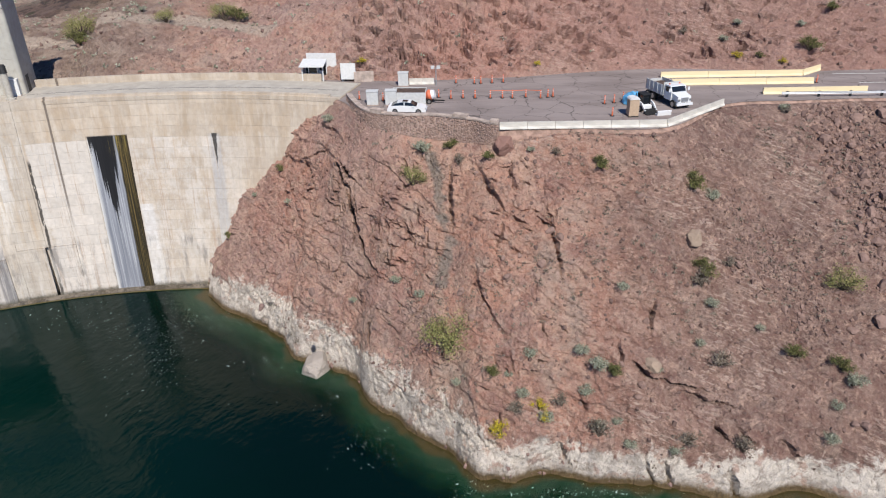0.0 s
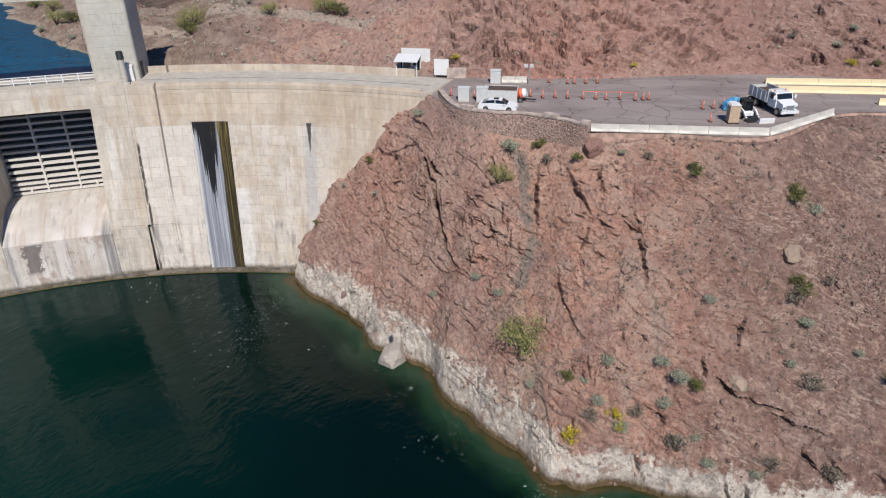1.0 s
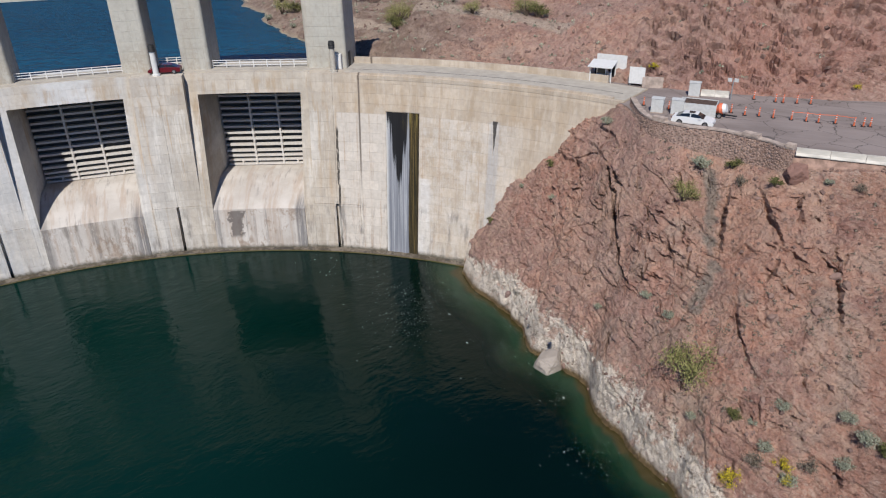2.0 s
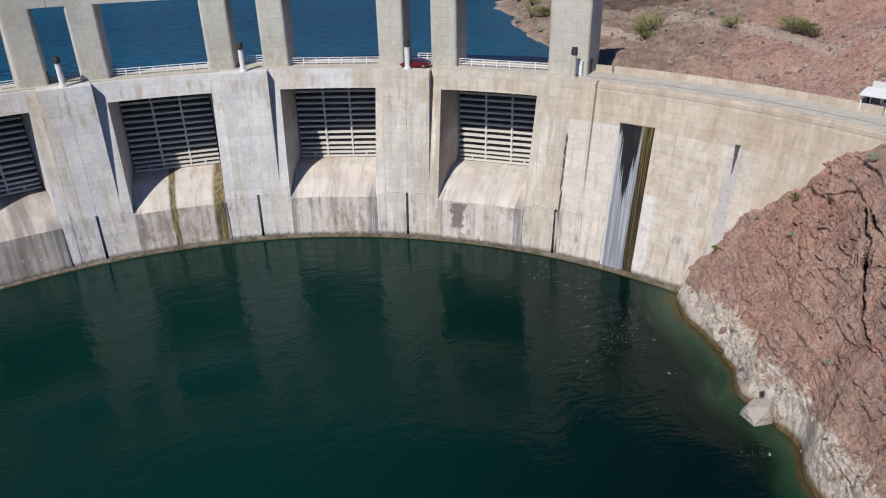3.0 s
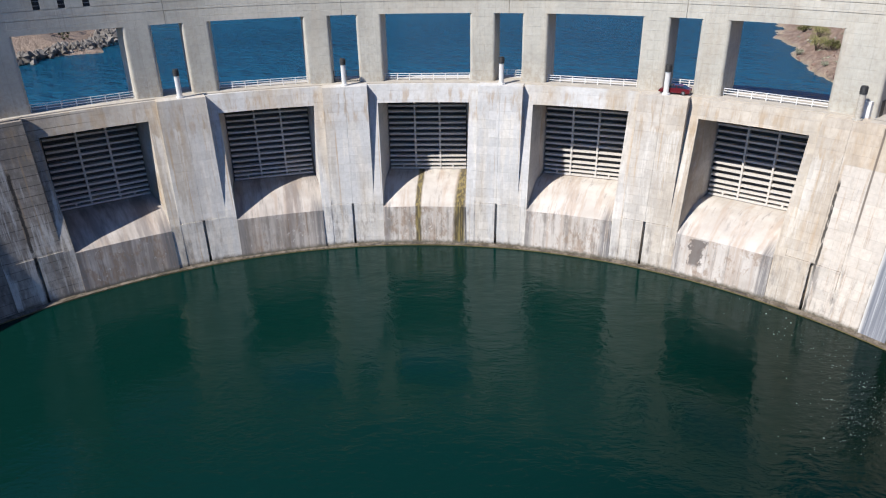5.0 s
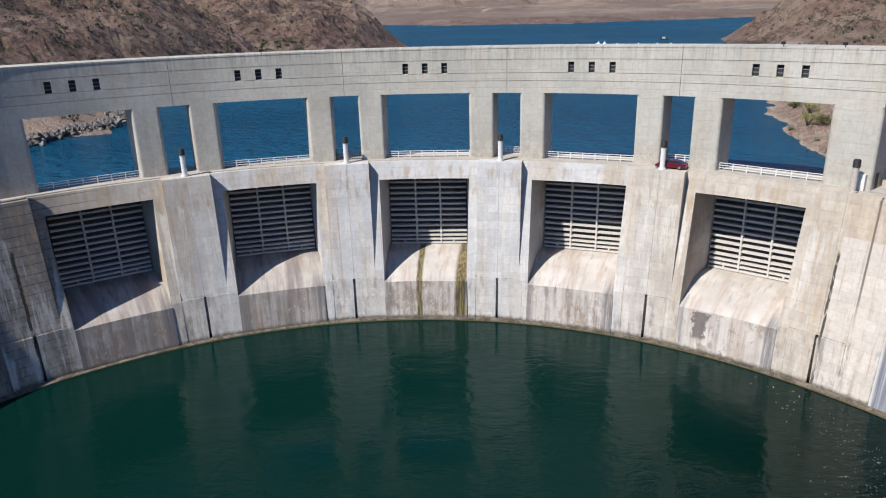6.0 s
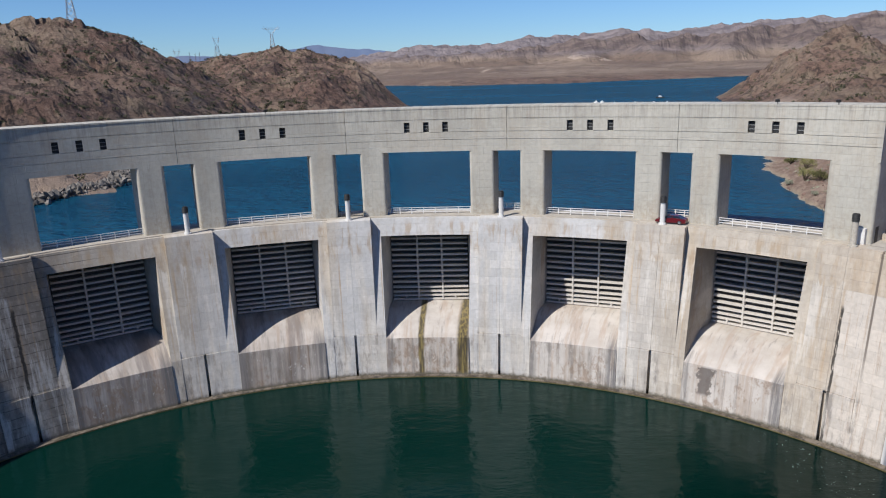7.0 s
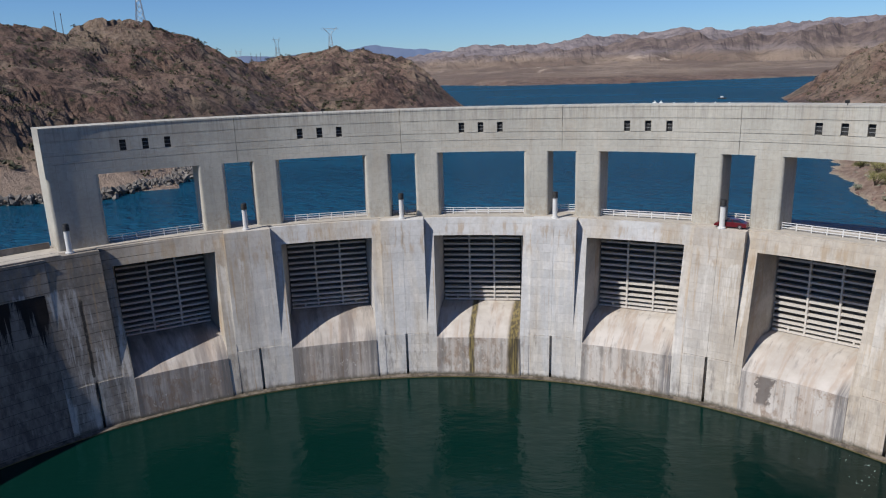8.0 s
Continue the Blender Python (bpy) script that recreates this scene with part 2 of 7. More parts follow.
def apron_material():
    n = Nodes("spillway_concrete", 0.85)
    x, y, z = n.xyz(n.obj)
    arc = n.math('MULTIPLY', n.math('ARCTAN2', n.math('MULTIPLY', x, -1.0), y), 85.0)
    rad = n.math('SQRT', n.math('ADD', n.math('MULTIPLY', x, x), n.math('MULTIPLY', y, y)))
    flow = n.vec(arc, n.math('MULTIPLY', rad, 0.12), n.math('MULTIPLY', z, 0.06))
    col = n.mix(n.ramp(n.noise(n.obj, 0.2, 5), 0.35, 0.65), (0.51, 0.46, 0.405), (0.64, 0.59, 0.535))
    deg = n.math('DEGREES', n.math('DIVIDE', arc, 85.0))
    bay = n.math('MULTIPLY', n.math('SUBTRACT', n.math('FRACT', n.math('ADD', n.math('DIVIDE', n.math('SUBTRACT', deg, 60.36), 18.02), 0.5)), 0.5), 18.02)
    col = n.mix(n.ramp(n.noise(flow, 0.7, 6, 0.62), 0.47, 0.64, 0, 0.6), col, (0.44, 0.335, 0.255))
    col = n.mix(n.math('MULTIPLY', n.ramp(n.noise(flow, 1.5, 6, 0.7), 0.52, 0.64, 0, 0.6), n.ramp(n.noise(n.obj, 0.22, 4), 0.40, 0.56)), col, (0.27, 0.25, 0.235))
    # western bays: wet streaks, darkened further to paint in the bays' shade
    shaded_wet_bay = n.ramp(n.math('ADD', deg, n.math('MULTIPLY', n.noise(n.obj, 0.2, 3), 6.0)), 72.0, 78.0)
    col = n.mix(n.math('MULTIPLY', shaded_wet_bay, n.ramp(n.noise(flow, 0.45, 6, 0.65), 0.4, 0.6, 0.25, 0.75)), col, (0.17, 0.145, 0.135))
    face = n.ramp(z, 7.15, 7.0)
    down = n.vec(n.math('MULTIPLY', arc, 1.0), 0.0, n.math('MULTIPLY', z, 0.035))
    col = n.mix(n.math('MULTIPLY', n.math('MULTIPLY', face, n.ramp(n.math('ADD', n.math('MULTIPLY', n.noise(down, 0.6, 6, 0.7), 0.62), n.math('MULTIPLY', n.noise(n.scale(n.obj, (1.0, 1.0, 0.45)), 0.5, 6, 0.7), 0.38)), 0.47, 0.60, 0, 0.72)), n.ramp(deg, 28.0, 40.0, 0.3, 1.0)), col, (0.19, 0.165, 0.14))
    col = n.mix(n.math('MULTIPLY', face, n.ramp(n.noise(down, 0.9, 5), 0.6, 0.7, 0, 0.6)), col, (0.17, 0.11, 0.07))
    col = n.mix(n.math('MULTIPLY', face, n.ramp(n.math('ADD', n.math('MULTIPLY', n.noise(n.scale(n.obj, (1.0, 1.0, 0.6)), 0.8, 6, 0.75), 0.7), n.math('MULTIPLY', n.noise(n.obj, 0.12, 3), 0.3)), 0.52, 0.60, 0, 0.6)), col, (0.27, 0.185, 0.125))
    col = n.mix(n.math('MULTIPLY', face, n.ramp(n.noise(n.scale(n.obj, (1.0, 1.0, 0.8)), 1.1, 6, 0.75), 0.60, 0.66, 0, 0.7)), col, (0.70, 0.67, 0.62))
    # slime at both ends of each bay, thicker on the shaded side, and one black patch near the end bay's corner
    wob = n.math('MULTIPLY', n.math('SUBTRACT', n.noise(down, 0.7, 5), 0.5), 1.2)
    ends = n.math('ADD', n.ramp(n.math('ADD', bay, wob), -3.9, -4.5, 0, 0.85), n.ramp(n.math('ADD', bay, wob), 4.1, 4.8, 0, 0.6))
    col = n.mix(n.math('MULTIPLY', n.math('MULTIPLY', ends, n.ramp(z, 9.3, 7.0)), n.ramp(n.noise(n.vec(n.math('MULTIPLY', arc, 2.4), 0.0, n.math('MULTIPLY', z, 0.12)), 1.0, 6, 0.7), 0.36, 0.56, 0.25, 1.0)), col, (0.155, 0.15, 0.15))
    spot = n.math('ADD', n.math('ABSOLUTE', n.math('SUBTRACT', deg, 27.1)), n.math('MULTIPLY', n.math('SUBTRACT', n.noise(n.obj, 0.7, 6, 0.75), 0.5), 3.0))
    col = n.mix(n.math('MULTIPLY', n.ramp(spot, 0.75, 0.6), n.math('MULTIPLY', n.ramp(z, 7.0, 6.7), n.ramp(z, 2.0, 2.8, 0, 0.85))), col, (0.13, 0.11, 0.10))
    # two algae runs in the middle bay, where water leaks under the gate
    for at, wide in ((61.15, 0.5), (55.95, 0.95)):
        off = n.math('ABSOLUTE', n.math('SUBTRACT', n.math('ADD', arc, n.math('MULTIPLY', n.noise(n.vec(0, 0, n.math('MULTIPLY', z, 1.0)), 0.35, 3), 0.9)), radians(at) * 85.0 + 0.45))
        col = n.mix(n.ramp(off, wide * 1.5, wide * 0.6, 0, 0.9), col, n.mix(n.ramp(n.noise(n.vec(n.math('MULTIPLY', arc, 3.0), rad, n.math('MULTIPLY', z, 0.25)), 1.0, 5), 0.42, 0.62), (0.055, 0.04, 0.012), (0.22, 0.165, 0.045)))
    col = n.mix(n.ramp(n.math('ADD', z, n.noise(n.obj, 1.2, 4)), 1.6, 0.8), col, (0.13, 0.115, 0.085))
    n.color(col)
    n.bump(n.noise(n.obj, 4.0, 5), 0.05, 0.5)
    return n.m


def chute_material():
    """Leakage marks on the wall: pale lime and grey runs, a black drip sheet, ochre and black slime beside it."""
    n = Nodes("leak_stained_concrete", 0.9, spec=0.1)
    x, y, z = n.xyz(n.obj)
    deg = n.math('DEGREES', n.math('ARCTAN2', n.math('MULTIPLY', x, -1.0), y))
    v = n.math('DIVIDE', n.math('SUBTRACT', 23.0, z), 23.0)
    wav = n.math('MULTIPLY', n.math('SUBTRACT', n.noise(n.vec(n.math('MULTIPLY', deg, 1.5), 0, n.math('MULTIPLY', z, 0.25)), 1.0, 5), 0.5), 0.10)
    u = n.math('ADD', n.math('DIVIDE', n.math('SUBTRACT', 9.6, deg), 3.7), wav)

    def runs(across, down, seed, rough=0.7):
        return n.noise(n.vec(n.math('MULTIPLY', deg, across), seed, n.math('MULTIPLY', z, down)), 1.0, 6, rough)

    col = n.mix(n.ramp(runs(3.0, 0.03, 1.0), 0.4, 0.6), (0.19, 0.20, 0.225), (0.32, 0.33, 0.355))
    col = n.mix(n.ramp(runs(6.0, 0.06, 2.0), 0.54, 0.64, 0, 0.85), col, (0.46, 0.465, 0.47))
    col = n.mix(n.ramp(runs(5.0, 0.05, 5.0), 0.58, 0.66, 0, 0.6), col, (0.09, 0.09, 0.095))
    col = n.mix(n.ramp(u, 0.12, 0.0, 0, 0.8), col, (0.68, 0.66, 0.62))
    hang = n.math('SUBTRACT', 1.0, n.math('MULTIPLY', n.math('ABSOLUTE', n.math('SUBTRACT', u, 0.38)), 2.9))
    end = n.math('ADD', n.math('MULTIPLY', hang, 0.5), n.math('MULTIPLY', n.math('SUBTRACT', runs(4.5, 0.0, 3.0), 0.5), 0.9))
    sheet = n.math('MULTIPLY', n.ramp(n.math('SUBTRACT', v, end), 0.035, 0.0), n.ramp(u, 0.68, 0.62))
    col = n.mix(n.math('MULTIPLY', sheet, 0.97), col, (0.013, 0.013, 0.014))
    slime = n.mix(n.ramp(runs(8.0, 0.07, 4.0), 0.46, 0.64), (0.03, 0.026, 0.016), (0.17, 0.12, 0.045))
    slime = n.mix(n.ramp(runs(11.0, 0.1, 8.0), 0.62, 0.7, 0, 0.6), slime, (0.45, 0.40, 0.30))
    col = n.mix(n.ramp(u, 0.66, 0.71), col, slime)
    col = n.mix(n.math('MULTIPLY', n.ramp(v, 0.16, 0.05), n.math('MULTIPLY', n.ramp(u, 0.4, 0.5), n.ramp(runs(8.0, 0.1, 6.0), 0.5, 0.6, 0, 0.8))), col, (0.26, 0.20, 0.06))
    col = n.mix(n.ramp(u, 0.93, 0.98, 0, 0.9), col, (0.03, 0.025, 0.02))
    n.color(col)
    n.bump(n.noise(n.obj, 3.0, 5), 0.04, 0.5)
    return n.m




def shaded_slime_material():
    """The damp abutment: grimy concrete in lifts, its colour darkened for the wall's shade, with black slime hanging in
    rags from a lift joint.
    """
    n = Nodes("shaded_slime_concrete", 0.9, spec=0.1)
    x, y, z = n.xyz(n.obj)
    arc = n.math('MULTIPLY', n.math('ARCTAN2', n.math('MULTIPLY', x, -1.0), y), 85.0)

    def runs(across, down, seed):
        return n.noise(n.vec(n.math('MULTIPLY', arc, across), n.math('MULTIPLY', z, down), seed), 1.0, 6, 0.7)

    col = n.mix(n.ramp(runs(0.6, 0.2, 4.0), 0.38, 0.62), (0.13, 0.115, 0.10), (0.27, 0.24, 0.205))
    col = n.mix(n.ramp(runs(1.4, 0.5, 14.0), 0.56, 0.68, 0, 0.6), col, (0.36, 0.33, 0.29))
    lift = n.math('ABSOLUTE', n.math('SUBTRACT', n.math('FRACT', n.math('ADD', n.math('DIVIDE', z, 1.5), n.math('MULTIPLY', n.noise(n.obj, 0.5, 4), 0.12))), 0.5))
    col = n.mix(n.ramp(lift, 0.035, 0.015, 0, 0.7), col, (0.05, 0.042, 0.035))
    end = n.math('ADD', n.math('ADD', 0.16, n.math('MULTIPLY', n.math('SUBTRACT', runs(0.33, 0.0, 9.0), 0.5), 1.5)), n.math('MULTIPLY', n.math('SUBTRACT', runs(1.6, 0.02, 19.0), 0.5), 0.7))
    v = n.math('DIVIDE', n.math('SUBTRACT', 23.0, z), 23.0)
    col = n.mix(n.ramp(n.math('SUBTRACT', v, end), 0.03, -0.02, 0, 0.93), col, (0.022, 0.018, 0.016))
    n.color(col)
    n.bump(n.noise(n.obj, 3.0, 5), 0.04, 0.5)
    return n.m


def ledge_material():
    """The ledge at the waterline: pale worn concrete under broken black and olive algae."""
    n = Nodes("algae_ledge_concrete", 0.8)
    x, y, z = n.xyz(n.obj)
    k = n.math('ADD', n.math('MULTIPLY', n.noise(n.obj, 0.35, 6, 0.7), 0.6), n.math('MULTIPLY', n.noise(n.obj, 2.0, 5, 0.7), 0.4))
    col = n.mix(n.ramp(k, 0.40, 0.60), (0.075, 0.06, 0.04), (0.21, 0.175, 0.135))
    col = n.mix(n.ramp(n.noise(n.obj, 0.8, 5, 0.7), 0.52, 0.62, 0, 0.8), col, (0.05, 0.045, 0.04))
    col = n.mix(n.ramp(z, 0.25, 0.05, 0, 0.85), col, (0.15, 0.11, 0.035))
    n.color(col)
    n.bump(n.noise(n.obj, 3.0, 5), 0.08, 0.7)
    return n.m


M_SHADED_SLIME = shaded_slime_material()
M_APRON = apron_material()
M_CHUTE = chute_material()
M_STEEL = plain("pale_painted_steel", (0.64, 0.60, 0.545), 0.6, vary=0.12)
M_SKIN = plain("dark_gap_plate", (0.05, 0.05, 0.05), 0.6)
M_WHITE = plain("white_paint", (0.74, 0.73, 0.70), 0.5, vary=0.06)
M_DARK = plain("dark_louvre", (0.035, 0.035, 0.035), 0.6)


def rock_material():
    """Jointed volcanic rock: tilted facets, beds and patches of several reds, a bleached and a wet foot."""
    n = Nodes("red_volcanic_rock", 0.92)
    x, y, z = n.xyz(n.obj)
    big = n.noise(n.obj, 0.05, 5, 0.6)
    mid = n.noise(n.obj, 0.35, 6, 0.65)
    fine = n.noise(n.obj, 2.2, 7, 0.75)
    grit = n.noise(n.obj, 7.0, 4, 0.7)
    col = n.mix(n.ramp(big, 0.35, 0.65), (0.44, 0.205, 0.142), (0.57, 0.32, 0.22))
    col = n.mix(n.ramp(mid, 0.47, 0.7, 0, 0.65), col, (0.55, 0.36, 0.27))
    col = n.mix(n.ramp(mid, 0.30, 0.45, 0.6, 0), col, (0.25, 0.128, 0.10))
    col = n.mix(n.ramp(n.noise(n.obj, 0.11, 6, 0.65, 0.6), 0.50, 0.62, 0, 0.75), col, (0.565, 0.375, 0.275))
    far_off = n.t.nodes.new("ShaderNodeVectorMath")
    far_off.operation = 'ADD'
    n.put(n.obj, far_off.inputs[0])
    far_off.inputs[1].default_value = (80.0, 30.0, 10.0)
    col = n.mix(n.ramp(n.noise(far_off.outputs[0], 0.10, 6, 0.65, 0.5), 0.52, 0.64, 0, 0.65), col, (0.36, 0.30, 0.24))
    far_off2 = n.scale(far_off.outputs[0], (1.0, 1.0, 0.7))
    col = n.mix(n.ramp(n.noise(far_off2, 0.16, 6, 0.65), 0.52, 0.62, 0, 0.7), col, (0.29, 0.145, 0.118))
    col = n.mix(n.math('MULTIPLY', n.ramp(x, 2.0, -9.0), n.ramp(n.noise(far_off2, 0.09, 5, 0.6), 0.4, 0.6, 0.2, 0.75)), col, (0.385, 0.245, 0.205))
    col = n.mix(n.math('MULTIPLY', n.ramp(x, 6.0, 22.0), n.ramp(n.noise(far_off2, 0.12, 6, 0.65), 0.38, 0.6, 0.6, 0.25)), col, (0.29, 0.155, 0.118))
    # darker scree towards the far slope
    scree = n.ramp(n.math('ADD', x, n.math('MULTIPLY', n.noise(n.obj, 0.06, 4), 30.0)), 24.0, 50.0, 0, 0.85)
    col = n.mix(scree, col, n.mix(n.ramp(mid, 0.4, 0.6), (0.145, 0.086, 0.07), (0.235, 0.142, 0.112)))
    warp = n.vec(n.math('ADD', n.math('ADD', x, n.math('MULTIPLY', z, 0.3)), n.math('MULTIPLY', fine, 0.9)), n.math('ADD', y, n.math('MULTIPLY', mid, 1.4)), n.math('ADD', n.math('MULTIPLY', z, 0.3), n.math('MULTIPLY', fine, 0.3)))
    facets = []
    for sc, amt in ((0.42, 0.2), (1.2, 0.2), (3.0, 0.2)):
        vn = n.t.nodes.new("ShaderNodeTexVoronoi")
        n.put(warp, vn.inputs["Vector"])
        vn.inputs["Scale"].default_value = sc
        shade = n.xyz(vn.outputs["Color"])
        col = n.mix(n.ramp(shade[0], 0.55, 1.0, 0, amt), col, (0.55, 0.405, 0.32))
        col = n.mix(n.ramp(shade[0], 0.0, 0.4, amt * 0.9, 0), col, (0.23, 0.125, 0.098))
        off = n.t.nodes.new("ShaderNodeVectorMath")
        off.operation = 'SUBTRACT'
        n.put(warp, off.inputs[0])
        n.put(vn.outputs["Position"], off.inputs[1])
        tilt = n.t.nodes.new("ShaderNodeVectorMath")
        tilt.operation = 'SUBTRACT'
        n.put(vn.outputs["Color"], tilt.inputs[0])
        tilt.inputs[1].default_value = (0.5, 0.5, 0.5)
        dot = n.t.nodes.new("ShaderNodeVectorMath")
        dot.operation = 'DOT_PRODUCT'
        n.put(off.outputs[0], dot.inputs[0])
        n.put(tilt.outputs[0], dot.inputs[1])
        facets.append(dot.outputs["Value"])
    strata = n.noise(n.vec(n.math('SUBTRACT', n.math('MULTIPLY', x, 0.4), n.math('MULTIPLY', z, 0.2)), n.math('MULTIPLY', y, 0.4), n.math('ADD', n.math('MULTIPLY', z, 2.0), n.math('MULTIPLY', x, 0.8))), 1.0, 6, 0.7)
    col = n.mix(n.ramp(strata, 0.54, 0.66, 0, 0.4), col, (0.55, 0.375, 0.285))
    col = n.mix(n.ramp(strata, 0.30, 0.43, 0.4, 0), col, (0.19, 0.105, 0.082))
    col = n.mix(n.ramp(fine, 0.53, 0.66, 0, 0.45), col, (0.57, 0.405, 0.31))
    half = n.noise(n.obj, 0.9, 7, 0.72, 0.4)
    col = n.mix(n.ramp(half, 0.52, 0.64, 0, 0.55), col, (0.60, 0.405, 0.30))
    col = n.mix(n.ramp(half, 0.36, 0.46, 0.5, 0), col, (0.22, 0.112, 0.086))
    lens = n.noise(n.vec(n.math('MULTIPLY', x, 0.8), n.math('MULTIPLY', y, 0.8), n.math('ADD', n.math('MULTIPLY', z, 4.5), n.math('MULTIPLY', x, 1.2))), 1.0, 6, 0.7, 0.5)
    on_face = n.math('MULTIPLY', n.ramp(x, 4.0, 12.0), n.ramp(n.noise(n.obj, 0.08, 3), 0.45, 0.6))
    col = n.mix(n.math('MULTIPLY', on_face, n.ramp(lens, 0.52, 0.6, 0, 0.7)), col, (0.58, 0.44, 0.35))
    col = n.mix(n.math('MULTIPLY', on_face, n.ramp(lens, 0.38, 0.46, 0.6, 0)), col, (0.20, 0.12, 0.09))
    # browner, duller ground on the lake side, with a worn path
    west = n.ramp(n.math('ADD', x, n.math('MULTIPLY', n.noise(n.obj, 0.05, 4), 24.0)), -14.0, -48.0, 0, 0.8)
    on_hill = n.ramp(y, 98.0, 102.0)
    col = n.mix(n.math('MULTIPLY', west, on_hill), col, n.mix(n.ramp(mid, 0.4, 0.62), (0.18, 0.13, 0.10), (0.33, 0.26, 0.20)))
    col = n.mix(n.math('MULTIPLY', n.math('MULTIPLY', n.ramp(x, -16.0, -6.0), on_hill), n.ramp(big, 0.3, 0.6, 0.6, 0.3)), col, (0.43, 0.235, 0.185))
    col = n.mix(n.math('MULTIPLY', n.ramp(y, 105.0, 108.0), n.ramp(n.math('ADD', z, n.math('MULTIPLY', fine, 1.5)), 26.6, 25.8, 0, 0.7)), col, (0.42, 0.345, 0.25))
    worn = n.t.nodes.new("ShaderNodeAttribute")
    worn.attribute_name = "worn"
    col = n.mix(n.ramp(n.math('ADD', worn.outputs["Fac"], n.math('MULTIPLY', n.math('SUBTRACT', mid, 0.5), 0.9)), 0.35, 0.6, 0, 0.85), col, n.mix(n.ramp(fine, 0.4, 0.6), (0.40, 0.31, 0.24), (0.52, 0.42, 0.33)))
    leak = n.t.nodes.new("ShaderNodeAttribute")
    leak.attribute_name = "leak"
    col = n.mix(n.ramp(n.math('ADD', leak.outputs["Fac"], n.math('MULTIPLY', n.math('SUBTRACT', mid, 0.5), 0.9)), 0.35, 0.65, 0, 0.68), col, n.mix(n.ramp(fine, 0.4, 0.6), (0.17, 0.165, 0.14), (0.27, 0.255, 0.21)))
    col = n.mix(n.ramp(fine, 0.30, 0.44, 0.45, 0), col, (0.17, 0.085, 0.062))
    col = n.mix(n.ramp(grit, 0.60, 0.70, 0, 0.35), col, (0.62, 0.47, 0.38))
    col = n.mix(n.ramp(grit, 0.28, 0.38, 0.4, 0), col, (0.14, 0.07, 0.055))
    patch = n.math('ADD', n.math('MULTIPLY', n.math('SUBTRACT', n.noise(n.obj, 0.16, 6, 0.7), 0.5), -5.5), n.math('MULTIPLY', n.math('SUBTRACT', half, 0.5), -5.0))
    edge = n.math('ADD', n.math('ADD', z, patch), n.math('ADD', n.ramp(x, 1.0, 6.0, 0.0, 2.0), n.ramp(x, -26.0, -35.0, 0.0, 2.0)))
    chalk = n.mix(n.ramp(n.math('ADD', half, n.math('MULTIPLY', fine, 0.35)), 0.50, 0.70), (0.43, 0.36, 0.295), (0.78, 0.69, 0.58))
    chalk = n.mix(n.ramp(n.noise(n.obj, 0.3, 6, 0.7), 0.52, 0.64, 0, 0.6), chalk, (0.40, 0.34, 0.285))
    chalk = n.mix(n.ramp(n.math('ADD', z, n.math('MULTIPLY', mid, 2.4)), 3.0, 1.6, 0, 0.7), chalk, (0.34, 0.285, 0.23))
    chalk = n.mix(n.ramp(n.noise(n.obj, 0.42, 5, 0.7), 0.55, 0.64, 0, 0.75), chalk, (0.48, 0.31, 0.235))
    chalk = n.mix(n.ramp(grit, 0.34, 0.42, 0.6, 0), chalk, (0.20, 0.17, 0.14))
    col = n.mix(n.ramp(edge, 5.9, 4.9, 0, 0.94), col, chalk)
    wet = n.math('ADD', z, n.math('MULTIPLY', fine, 0.8))
    col = n.mix(n.ramp(wet, 1.35, 0.7), col, (0.15, 0.10, 0.045))
    n.color(col, 0.83)
    h = n.math('ADD', n.math('MULTIPLY', facets[0], 0.35), n.math('ADD', n.math('MULTIPLY', facets[1], 0.4), n.math('MULTIPLY', facets[2], 0.45)))
    h = n.math('ADD', h, n.math('ADD', n.math('MULTIPLY', n.noise(n.obj, 1.3, 9, 0.72), 0.5), n.math('MULTIPLY', strata, 0.3)))
    n.bump(n.math('ADD', h, n.math('MULTIPLY', n.noise(n.obj, 4.5, 6, 0.76), 0.17)), 1.0, 1.0)
    return n.m


M_ROCK = rock_material()


